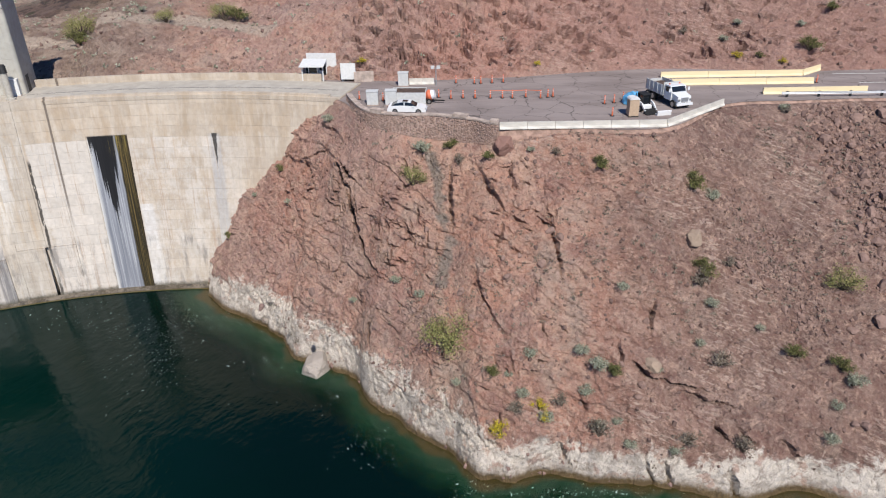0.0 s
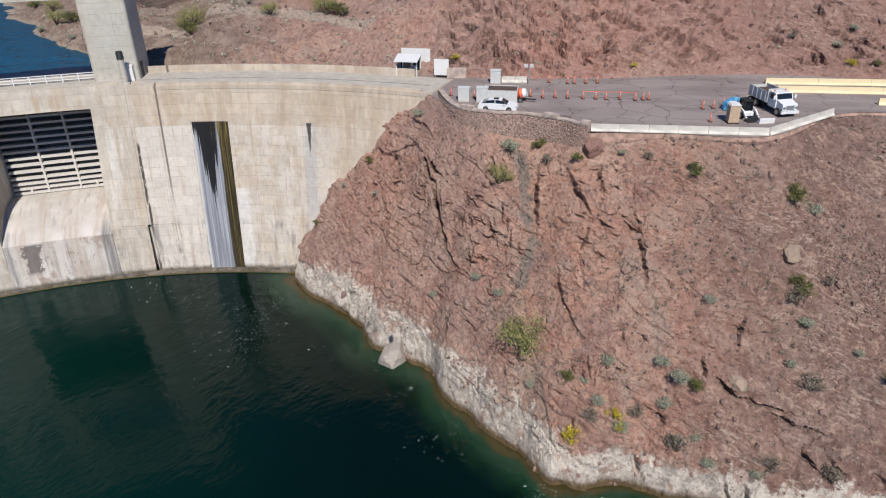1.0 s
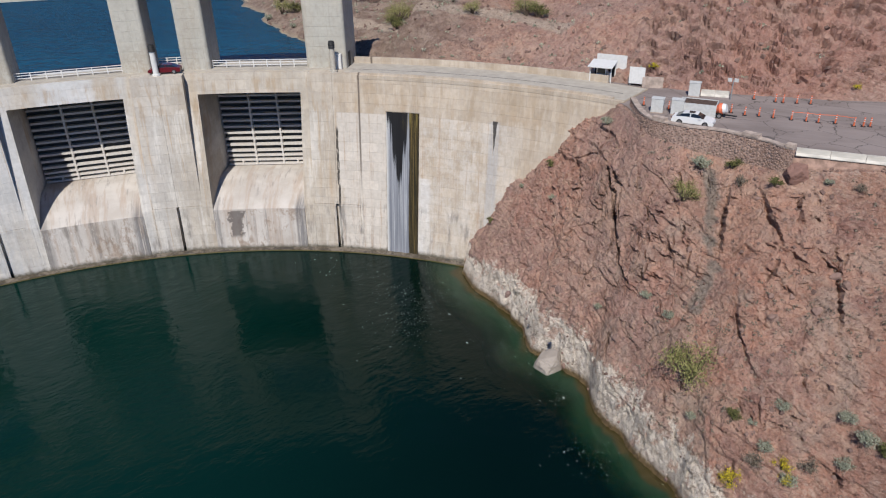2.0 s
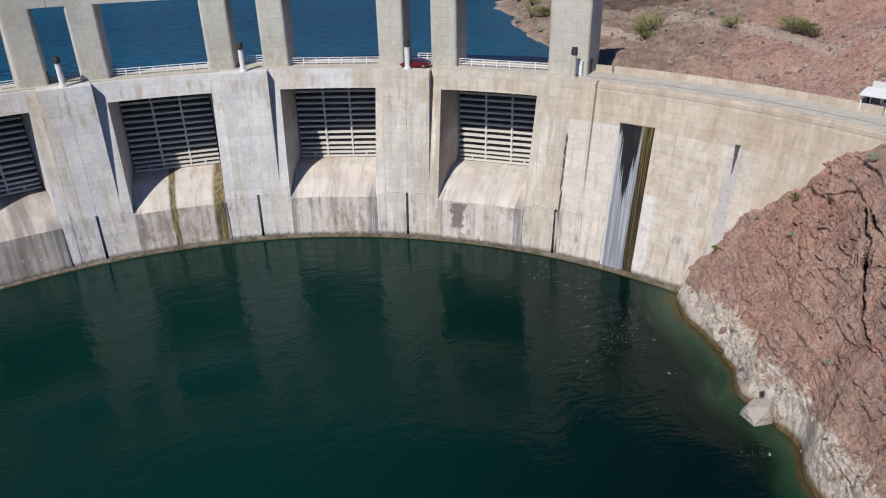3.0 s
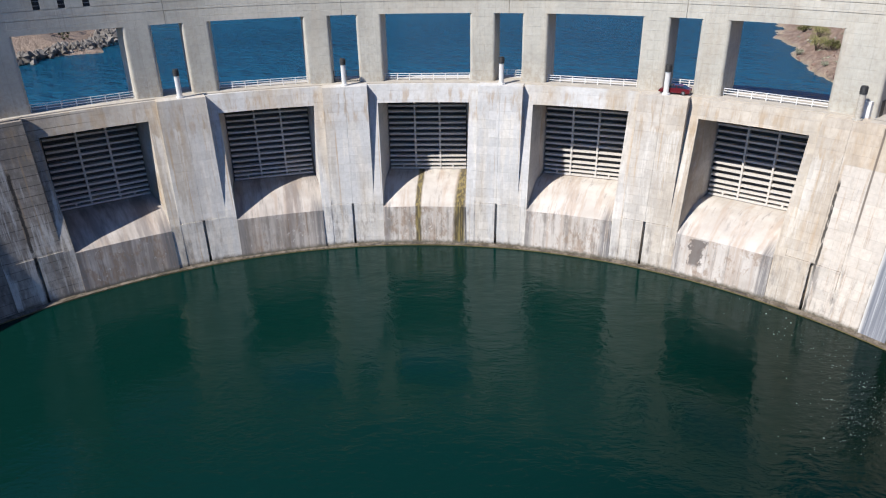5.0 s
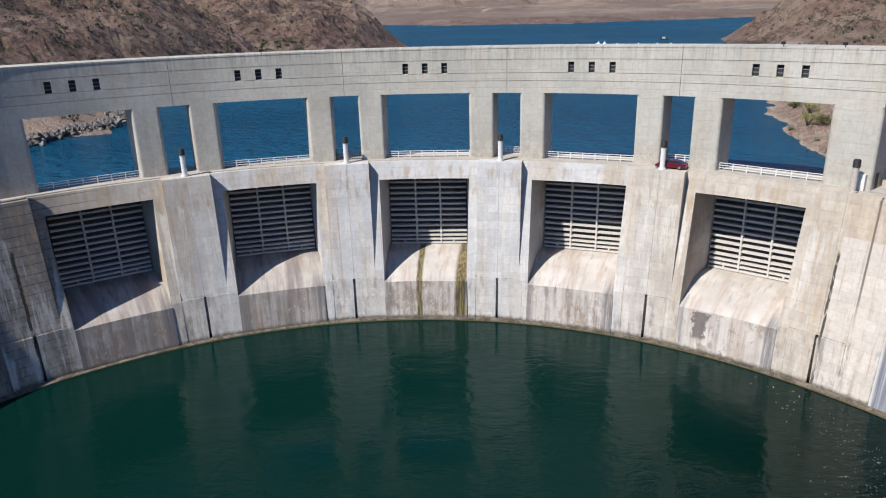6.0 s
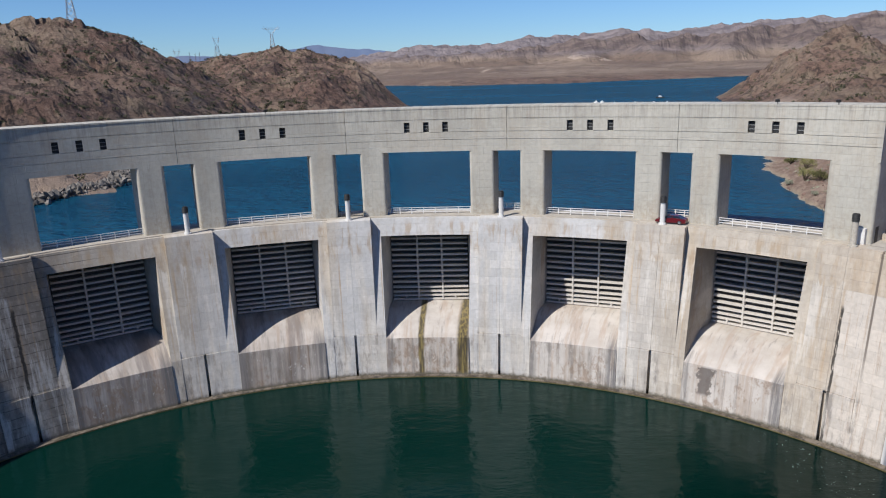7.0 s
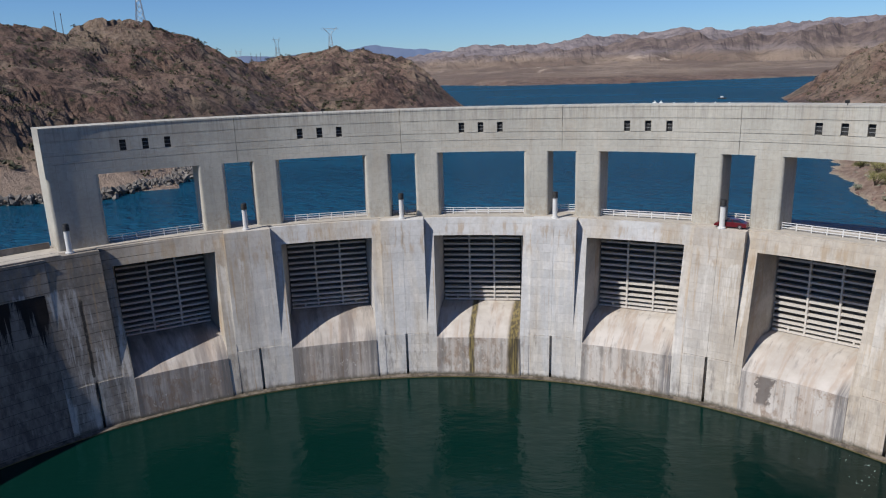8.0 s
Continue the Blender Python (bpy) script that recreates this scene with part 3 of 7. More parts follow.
def far_material():
    n = Nodes("desert_hills", 0.95)
    x, y, z = n.xyz(n.obj)
    big = n.noise(n.obj, 0.012, 6, 0.65)
    mid = n.noise(n.obj, 0.06, 7, 0.7)
    fine = n.noise(n.obj, 0.4, 6, 0.7)
    col = n.mix(n.ramp(big, 0.35, 0.65), (0.17, 0.102, 0.077), (0.245, 0.162, 0.12))
    col = n.mix(n.ramp(mid, 0.50, 0.64, 0, 0.7), col, (0.32, 0.24, 0.175))
    # dark outcrops, with the shadow among the crags put into the colour
    col = n.mix(n.ramp(mid, 0.32, 0.45, 0.85, 0), col, (0.06, 0.041, 0.035))
    rocks = n.noise(n.obj, 0.15, 7, 0.75, 0.6)
    col = n.mix(n.ramp(rocks, 0.42, 0.49, 0.85, 0), col, (0.05, 0.036, 0.031))
    col = n.mix(n.ramp(rocks, 0.53, 0.60, 0, 0.6), col, (0.30, 0.205, 0.155))
    col = n.mix(n.ramp(fine, 0.34, 0.47, 0.7, 0), col, (0.07, 0.05, 0.04))
    col = n.mix(n.ramp(n.noise(n.obj, 0.014, 5, 0.6, 0.5), 0.50, 0.62, 0, 0.65), col, n.mix(n.ramp(fine, 0.4, 0.6), (0.23, 0.17, 0.12), (0.36, 0.275, 0.2)))
    col = n.mix(n.ramp(n.noise(n.scale(n.obj, (1.0, 1.0, 0.6)), 0.022, 6, 0.65, 0.6), 0.40, 0.47, 0.75, 0), col, (0.085, 0.056, 0.048))
    col = n.mix(n.ramp(n.noise(n.obj, 0.03, 5), 0.54, 0.64, 0, 0.2), col, (0.17, 0.145, 0.085))
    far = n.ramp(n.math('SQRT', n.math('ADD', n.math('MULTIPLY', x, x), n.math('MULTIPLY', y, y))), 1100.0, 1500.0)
    plain_col = n.mix(n.ramp(n.noise(n.obj, 0.004, 7, 0.65), 0.4, 0.6), (0.19, 0.135, 0.105), (0.30, 0.225, 0.17))
    plain_col = n.mix(n.ramp(n.noise(n.obj, 0.02, 6, 0.65), 0.35, 0.5, 0.5, 0), plain_col, (0.11, 0.085, 0.065))
    plain_col = n.mix(n.ramp(n.noise(n.scale(n.obj, (1.0, 1.0, 3.0)), 0.006, 3), 0.66, 0.7, 0, 0.7), plain_col, (0.50, 0.40, 0.32))
    # high far ground tinted purple-grey, with haze put into its colour
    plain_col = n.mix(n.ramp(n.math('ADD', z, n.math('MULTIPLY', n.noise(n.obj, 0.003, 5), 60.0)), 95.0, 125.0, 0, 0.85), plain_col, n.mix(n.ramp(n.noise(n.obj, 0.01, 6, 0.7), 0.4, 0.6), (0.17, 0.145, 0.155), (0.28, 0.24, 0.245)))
    away = n.math('SQRT', n.math('ADD', n.math('MULTIPLY', x, x), n.math('MULTIPLY', y, y)))
    plain_col = n.mix(n.math('MULTIPLY', n.math('MULTIPLY', n.ramp(away, 2000.0, 2150.0), n.ramp(away, 2950.0, 2800.0)), n.ramp(n.math('ADD', z, n.math('MULTIPLY', n.noise(n.obj, 0.008, 5), 40.0)), 95.0, 120.0, 0, 0.8)), plain_col, n.mix(n.ramp(n.noise(n.obj, 0.02, 6, 0.7), 0.4, 0.6), (0.10, 0.072, 0.065), (0.20, 0.145, 0.12)))
    plain_col = n.mix(n.ramp(n.voronoi(n.obj, 0.035), 0.25, 0.15, 0, 0.5), plain_col, (0.10, 0.09, 0.06))
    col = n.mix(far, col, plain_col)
    spit = n.math('MULTIPLY', n.ramp(n.math('ADD', x, n.math('MULTIPLY', mid, 20.0)), -275.0, -255.0), n.ramp(x, -180.0, -190.0))
    col = n.mix(n.math('MULTIPLY', spit, n.ramp(z, 34.0, 30.0, 0, 0.85)), col, (0.40, 0.30, 0.23))
    # creosote and brittlebush, a dark speck each
    bush = n.voronoi(n.obj, 0.22)
    col = n.mix(n.math('MULTIPLY', n.ramp(bush, 0.28, 0.2, 0, 0.8), n.ramp(n.noise(n.obj, 0.02, 3), 0.4, 0.6)), col, (0.06, 0.065, 0.03))
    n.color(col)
    n.bump(n.noise(n.obj, 0.2, 9, 0.75), 3.2, 1.0)
    return n.m


M_HILL = far_material()


def water_material():
    """Deep river water: a murky green body, its colour lightened westward for brighter mirrored sky, with small wind
    ripples between calm streaks.
    """
    n = Nodes("tailwater", 0.02, spec=0.31)
    x, y, z = n.xyz(n.obj)
    sky_sheen = n.math('ADD', n.math('MULTIPLY', n.math('SUBTRACT', n.noise(n.obj, 0.02, 4), 0.5), 30.0), n.math('ADD', n.math('MULTIPLY', x, -0.8), n.math('MULTIPLY', y, -0.35)))
    n.color(n.mix(n.ramp(sky_sheen, -12.0, 40.0), (0.0006, 0.0066, 0.0050), (0.0014, 0.0200, 0.0152)))
    n.b.inputs["IOR"].default_value = 1.33
    calm = n.ramp(n.noise(n.obj, 0.035, 4, 0.6), 0.35, 0.68, 0.4, 1.6)
    # crests lie across the wind, which blows up the river on to the dam
    wind = n.vec(n.math('ADD', n.math('MULTIPLY', x, -0.87), n.math('MULTIPLY', y, 0.5)), n.math('ADD', n.math('MULTIPLY', x, 0.27), n.math('MULTIPLY', y, 0.47)), 0.0)
    w = n.math('ADD', n.math('ADD', n.noise(wind, 0.7, 3, 0.55), n.math('MULTIPLY', n.noise(wind, 2.0, 4, 0.6), 0.45)), n.math('MULTIPLY', n.noise(wind, 0.25, 3), 0.9))
    n.bump(n.math('MULTIPLY', w, calm), 0.070, 1.0)
    return n.m


M_TAIL = water_material()


def asphalt_material():
    n = Nodes("worn_asphalt", 0.9)
    col = n.mix(n.ramp(n.noise(n.scale(n.obj, (0.3, 1.0, 1.0)), 0.35, 5), 0.35, 0.65), (0.225, 0.18, 0.162), (0.315, 0.258, 0.235))
    col = n.mix(n.ramp(n.noise(n.obj, 3.0, 5), 0.4, 0.7, 0, 0.4), col, (0.26, 0.225, 0.21))
    wob = n.t.nodes.new("ShaderNodeVectorMath")
    wob.operation = 'ADD'
    n.put(n.obj, wob.inputs[0])
    k = n.noise(n.obj, 0.8, 3)
    n.put(n.vec(n.math('MULTIPLY', k, 1.6), n.math('MULTIPLY', k, -1.2), 0), wob.inputs[1])
    crack = n.voronoi(wob.outputs[0], 0.22, 'DISTANCE_TO_EDGE')
    col = n.mix(n.ramp(crack, 0.013, 0.005, 0, 0.7), col, (0.06, 0.05, 0.045))
    n.color(col)
    n.bump(n.noise(n.obj, 14.0, 3), 0.02, 0.5)
    return n.m


M_ASPHALT = asphalt_material()


def lake_material():
    """Wind-roughened water: the body colour with a steady share of sky glint."""
    n = Nodes("lake_water", 0.2)
    body = n.t.nodes.new("ShaderNodeBsdfDiffuse")
    x, y, z = n.xyz(n.obj)
    along = n.math('ADD', n.math('MULTIPLY', x, -0.89), n.math('MULTIPLY', y, 0.45))
    across = n.math('ADD', n.math('MULTIPLY', x, 0.45), n.math('MULTIPLY', y, 0.89))
    k = n.noise(n.vec(along, n.math('MULTIPLY', across, 0.4), 0.0), 0.012, 5)
    n.put(n.mix(n.ramp(k, 0.35, 0.65), (0.0035, 0.050, 0.090), (0.0055, 0.067, 0.120)), body.inputs["Color"])
    gloss = n.t.nodes.new("ShaderNodeBsdfGlossy")
    gloss.inputs["Roughness"].default_value = 0.08
    bump = n.t.nodes.new("ShaderNodeBump")
    waves = n.vec(along, n.math('MULTIPLY', across, 0.55), 0.0)
    w = n.math('ADD', n.noise(waves, 0.6, 4, 0.6), n.math('MULTIPLY', n.noise(waves, 0.2, 3), 1.0))
    n.put(w, bump.inputs["Height"])
    bump.inputs["Distance"].default_value = 3.0
    calm = n.t.nodes.new("ShaderNodeBump")
    n.put(w, calm.inputs["Height"])
    calm.inputs["Distance"].default_value = 0.7
    n.put(calm.outputs[0], gloss.inputs["Normal"])
    n.put(bump.outputs[0], body.inputs["Normal"])
    mixer = n.t.nodes.new("ShaderNodeMixShader")
    fresnel = n.t.nodes.new("ShaderNodeFresnel")
    fresnel.inputs[0].default_value = 1.33
    n.put(n.math('ADD', n.math('MULTIPLY', fresnel.outputs[0], 0.10), 0.09), mixer.inputs[0])
    n.put(body.outputs[0], mixer.inputs[1])
    n.put(gloss.outputs[0], mixer.inputs[2])
    n.put(mixer.outputs[0], n.t.nodes["Material Output"].inputs["Surface"])
    return n.m


M_LAKE = lake_material()


# ---- building helpers ----
def part(name, bm, material, parent=None, label=""):
    bmesh.ops.recalc_face_normals(bm, faces=bm.faces)
    me = bpy.data.meshes.new(name)
    bm.to_mesh(me)
    bm.free()
    me.materials.append(material)
    ob = new(name, me)
    ob.parent = parent
    if label:
        tagged(ob, label)
    return ob


def empty(name, m=None):
    ob = new(name)
    if m is not None:
        ob.matrix_basis = m
    return ob


def box(bm, x0, x1, y0, y1, z0, z1, m=None):
    vs = [bm.verts.new((x, y, z)) for z in (z0, z1) for x, y in ((x0, y0), (x1, y0), (x1, y1), (x0, y1))]
    for f in ((3, 2, 1, 0), (4, 5, 6, 7), (0, 1, 5, 4), (1, 2, 6, 5), (2, 3, 7, 6), (3, 0, 4, 7)):
        bm.faces.new([vs[i] for i in f])
    if m is not None:
        for v in vs:
            v.co = m @ v.co
    return vs


def cyl(bm, r0, r1, z0, z1, n=16, m=None):
    lo = [bm.verts.new((r0 * math.cos(a), r0 * math.sin(a), z0)) for a in (2 * math.pi * i / n for i in range(n))]
    hi = [bm.verts.new((r1 * math.cos(a), r1 * math.sin(a), z1)) for a in (2 * math.pi * i / n for i in range(n))]
    for i in range(n):
        j = (i + 1) % n
        bm.faces.new((lo[i], lo[j], hi[j], hi[i]))
    bm.faces.new(lo[::-1])
    bm.faces.new(hi)
    if m is not None:
        for v in lo + hi:
            v.co = m @ v.co


CX, CY = -35.45, 8.44
AT_C = pose(CX, CY, 0)
MID, STEP = 60.36, 18.02
BAYS = [MID + STEP * k for k in (-2, -1, 0, 1, 2)]
PIERS = [MID + STEP * k for k in (-2.5, -1.5, -0.5, 0.5, 1.5, 2.5)]


def pol(phi, r, z):
    a = radians(phi)
    return Vector((-r * math.sin(a), r * math.cos(a), z))


def arc_solid(bm, profile, a0, a1, n=4):
    """A closed (r, z) outline swept from angle a0 to a1; either may be a function of r."""
    f0 = a0 if callable(a0) else (lambda r: a0)
    f1 = a1 if callable(a1) else (lambda r: a1)
    rings = [[bm.verts.new(pol(f0(r) + (f1(r) - f0(r)) * i / n, r, z)) for r, z in profile] for i in range(n + 1)]
    k = len(profile)
    for i in range(n):
        for j in range(k):
            bm.faces.new((rings[i][j], rings[i][(j + 1) % k], rings[i + 1][(j + 1) % k], rings[i + 1][j]))
    bm.faces.new(rings[0][::-1])
    bm.faces.new(rings[n])


def beside(phi, w):
    """The angle of a line parallel to the radius phi, w metres to its left."""
    return lambda r: phi + math.degrees(math.asin(w / r))


def at_arc(phi, r, z):
    """A frame on the arch: x to the left along it, y outwards."""
    p = pol(phi, r, z)
    return pose(CX + p.x, CY + p.y, z, 0, 0, phi)


# ---- dam ----
R_BACK, R_REAR, R_LOW = 93.0, 95.0, 98.0
PIER_W = 3.85


def opening(b, s):
    """The side of a gate opening, a little wider at the top of its front."""
    def edge(r):
        w = 7.45 + 0.65 * max(0.0, min(1.0, (r - 82.2) / 4.6)) - 0.65 * max(0.0, min(1.0, (r - 87.3) / 5.0))
        return b + s * math.degrees(math.asin(w / r))
    return edge


dam = tagged(empty("concrete_dam", AT_C), "pale stained concrete arch dam with five gate bays", "dam", kind="structure")
BACK = [(R_REAR, 24.6), (R_LOW, 24.6), (R_LOW, -8)]
for p in PIERS:
    bm = bmesh.new()
    for s in (-1, 1):
        e0, e1 = beside(p, 0.012 * s), beside(p, PIER_W * s)
        arc_solid(bm, [(82.4, 7.9), (85.4, 28.2), (R_REAR, 28.2), (R_REAR, 24.6), (R_LOW, 24.6), (R_LOW, 7.9)], e0, e1, 2)
        e0 = beside(p, 0.22 * s)
        arc_solid(bm, [(81.3, -8), (81.5, 0), (82.25, 7.85), (R_LOW, 7.85), (R_LOW, -8)], e0, e1, 2)
    arc_solid(bm, [(83.0, -8), (83.0, 8), (86.0, 28.1), (R_BACK - 1, 28.1), (R_BACK - 1, -8)], beside(p, -0.3), beside(p, 0.3), 1)
    part("pier", bm, M_CONC, dam)
for b in BAYS:
    for s in (-1, 1):
        bm = bmesh.new()
        arc_solid(bm, [(81.2, -8), (81.4, 0), (82.2, 7.7), (86.45, 25.0), (87.2, 28.05), (R_REAR, 28.05)] + BACK,
                  beside(b + s * STEP / 2, -PIER_W * s), opening(b, s), 2)
        part("jamb", bm, M_CONC, dam)
    bm = bmesh.new()
    arc_solid(bm, [(86.45, 25.0), (87.2, 28.05), (R_REAR, 28.05), (R_REAR, 25.0)], opening(b, -1), opening(b, 1), 6)
    part("deck_beam", bm, M_CONC, dam)
    bm = bmesh.new()
    ogee = [(82.0 + 10.0 * i / 12, 7.1 + 3.0 * math.sin(math.pi / 2 * i / 12)) for i in range(13)]
    arc_solid(bm, [(80.9, -8), (81.2, 0)] + ogee + [(R_LOW, 10.1), (R_LOW, -8)], opening(b, -1), opening(b, 1), 8)
    part("spillway_apron", bm, M_APRON, dam, "bleached spillway apron with rust and algae streaks")


def end_wall(flip):
    ph = (lambda a: 2 * MID - a) if flip else (lambda a: a)
    face = lambda z: 81.5 + 3.7 * z / 28.0
    bm = bmesh.new()
    full = [(81.2, -8), (face(0), 0), (face(27.6), 27.6), (face(28) - 0.1, 27.6), (face(28) - 0.1, 28.15), (R_BACK, 28.15), (R_BACK, -8)]
    sunk = 0.09
    deep = [(81.3 + sunk, -8), (face(0) + sunk, 0), (face(23.0) + sunk, 23.0), (face(23.0), 23.0)] + full[2:]
    edge = PIERS[0] - math.degrees(math.asin(PIER_W / 84.0))
    pieces = ((edge, 9.6, full), (9.6, 5.9, deep), (5.9, -14.6, full))
    if flip:
        pieces = ((edge, 12.2, full), (12.2, 3.0, deep), (3.0, -14.6, full))
    for a0, a1, prof in pieces:
        arc_solid(bm, prof, ph(a0), ph(a1), max(1, int(abs(a1 - a0) / 1.0)))
    part("abutment_wall", bm, M_CONC, dam)
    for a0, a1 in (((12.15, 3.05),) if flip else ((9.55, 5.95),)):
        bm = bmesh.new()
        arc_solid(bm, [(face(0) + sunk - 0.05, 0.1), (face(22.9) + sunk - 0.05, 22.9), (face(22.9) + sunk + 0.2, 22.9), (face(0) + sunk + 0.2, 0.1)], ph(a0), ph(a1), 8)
        part("leakage_panel", bm, M_SHADED_SLIME if flip else M_CHUTE, dam, "recessed panel streaked black, white and ochre")
    bm = bmesh.new()
    arc_solid(bm, [(R_BACK - 0.35, 28.15), (R_BACK - 0.35, 29.2), (R_BACK + 0.05, 29.2), (R_BACK + 0.05, 28.0)], ph(14.2), ph(-11.0), 24)
    part("parapet", bm, M_CONC, dam)


end_wall(False)
end_wall(True)
bm = bmesh.new()
arc_solid(bm, [(80.5, -8), (80.65, 0.22), (81.6, 0.4), (81.6, -8)], 125.0, -4.0, 120)
part("footing", bm, ledge_material(), dam, "dark algae-covered ledge at the waterline")

M_DECK = plain("worn_deck_concrete", (0.46, 0.415, 0.35), 0.92, vary=0.1, scale=0.8)
bm = bmesh.new()
arc_solid(bm, [(87.9, 28.0), (87.9, 28.22), (92.62, 28.22), (92.62, 28.0)], 125.0, -14.5, 140)
for a0, a1 in ((14.3, -14.5), (125.0, 106.4)):
    arc_solid(bm, [(85.7, 28.05), (85.7, 28.21), (87.9, 28.21), (87.9, 28.05)], a0, a1, 30)
part("crest_road", bm, M_DECK, dam, "grey worn concrete crest road")
for a0, a1 in ((14.3, -13.5), (125.0, 106.4)):
    bm = bmesh.new()
    arc_solid(bm, [(85.42, 28.1), (85.42, 28.42), (85.95, 28.42), (85.98, 28.2)], a0, a1, 40)
    part("kerb", bm, M_CONC, dam)
    bm = bmesh.new()
    arc_solid(bm, [(88.55, 28.2), (88.55, 28.224), (88.68, 28.224), (88.68, 28.2)], a0, a1, 40)
    part("gutter", bm, M_SKIN, dam, "dark drain slot in the crest road")

# ---- gates ----
OPEN_W = 7.42
for b in BAYS:
    gate = tagged(empty("spillway_gate", at_arc(b, 93.9, 10.1)), "pale painted steel spillway gate with horizontal ribs", "gate", "spillway gates")
    # near-black plate, its colour holding the shade in the gaps between ribs
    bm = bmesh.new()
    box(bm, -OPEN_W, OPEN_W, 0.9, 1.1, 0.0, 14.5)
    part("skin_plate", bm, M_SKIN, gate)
    zs = [0.3, 1.05, 1.85] + [2.75 + 1.08 * i for i in range(11)]
    for z in zs:
        bm = bmesh.new()
        box(bm, -OPEN_W + 0.1, OPEN_W - 0.1, 0.0, 0.88, z - 0.17, z + 0.17)
        part("rib", bm, M_STEEL, gate)
    for x in (-2.35, 2.35, -4.8, 4.8):
        bm = bmesh.new()
        box(bm, x - 0.15, x + 0.15, -0.08, 0.86, 0.14, 13.7 if abs(x) < 3 else 1.0)
        part("post", bm, M_STEEL, gate)

# ---- hoist house ----
house = tagged(empty("hoist_house", AT_C), "long concrete gate hoist house on tall legs over the gates", "hoist house", kind="structure")
RF, RB = 89.0, 94.6
ENDS = (14.35, 106.2)
WIN_W, GAP_W = 7.6, 2.3
HBAYS = [59.97 + 18.3 * k for k in (-2, -1, 0, 1, 2)]
HGAPS = [59.97 + 18.3 * k for k in (-1.5, -0.5, 0.5, 1.5)]
legs = []
last = lambda r: ENDS[0]
for i, b in enumerate(HBAYS):
    legs.append((last, beside(b, -WIN_W)))
    last = beside(b, WIN_W)
    if i < 4:
        p = HGAPS[i]
        legs.append((last, beside(p, -GAP_W)))
        last = beside(p, GAP_W)
legs.append((last, lambda r: ENDS[1]))
for a0, a1 in legs:
    bm = bmesh.new()
    arc_solid(bm, [(RF, 28.0), (RF, 39.6), (RB, 39.6), (RB, 28.0)], a0, a1, 2)
    ends = (a0(RF), a1(RF))
    turn = lambda v: math.degrees(math.atan2(-v.co.x, v.co.y))
    corner = [e for e in bm.edges if abs(e.verts[0].co.z - e.verts[1].co.z) > 5 and math.hypot(*e.verts[0].co.xy) < RF + 0.1 and min(abs(turn(e.verts[0]) - k) for k in ends) < 0.05]
    bmesh.ops.bevel(bm, geom=corner, offset=0.45, segments=4, affect='EDGES', profile=0.5)
    part("leg", bm, M_HOUSE, house)


def course(z0, z1, inset, a0=ENDS[0], a1=ENDS[1], n=92):
    stops = [a0] + [h for h in HGAPS if a0 < h < a1] + [a1]
    for p, q in zip(stops[:-1], stops[1:]):
        p, q = p + (0.02 if p in HGAPS else 0), q - (0.02 if q in HGAPS else 0)
        bm = bmesh.new()
        arc_solid(bm, [(RF + inset, z0), (RF + inset, z1), (RB - inset, z1), (RB - inset, z0)], p, q, max(1, int((q - p) / 1.1)))
        part("wall_course", bm, M_HOUSE, house)


course(39.6, 41.6, 0.0)
course(41.6, 41.68, 0.12)
course(41.68, 42.92, 0.0)
course(42.92, 43.0, 0.12)
M_GREY_BAR = plain("grey_window_bar", (0.30, 0.30, 0.30), 0.6, vary=0.1)
cuts = [ENDS[0]]
SLIT = 0.32
for b in HBAYS:
    for d in (-2.18, 0.0, 2.18):
        cuts += [b + d - SLIT, b + d + SLIT]
        bm = bmesh.new()
        arc_solid(bm, [(RF + 0.45, 43.0), (RF + 0.45, 44.75), (RF + 0.6, 44.75), (RF + 0.6, 43.0)], b + d - SLIT, b + d + SLIT, 1)
        slit = part("slit_window", bm, M_DARK, house)
        for zb in (43.55, 44.15):
            bm = bmesh.new()
            arc_solid(bm, [(RF + 0.36, zb - 0.04), (RF + 0.36, zb + 0.04), (RF + 0.44, zb + 0.04), (RF + 0.44, zb - 0.04)], b + d - SLIT, b + d + SLIT, 1)
            part("glazing_bar", bm, M_GREY_BAR, slit)
cuts.append(ENDS[1])
for a0, a1 in zip(cuts[::2], cuts[1::2]):
    course(43.0, 44.75, 0.0, a0, a1, max(1, int((a1 - a0) / 1.2)))
course(44.75, 45.15, 0.0)
course(45.15, 45.23, 0.12)
course(45.23, 47.0, 0.0)
course(47.0, 47.25, -0.06)

for b in HBAYS:
    rail = tagged(empty("railing", at_arc(b, 89.9, 28.22)), "white painted steel pipe railing on the dam crest", "railing", "crest railings")
    for z in (0.35, 0.75, 1.12):
        bm = bmesh.new()
        box(bm, -WIN_W, WIN_W, -0.05, 0.05, z - 0.05, z + 0.05)
        part("rail", bm, M_WHITE, rail)
    for i in range(8):
        x = -WIN_W + 0.08 + (2 * WIN_W - 0.16) * i / 7
        bm = bmesh.new()
        box(bm, x - 0.07, x + 0.07, -0.06, 0.06, 0.0, 1.16)
        part("rail_post", bm, M_WHITE, rail)
M_PIPE = plain("bare_cement_pipe", (0.50, 0.46, 0.39), 0.85, vary=0.15)
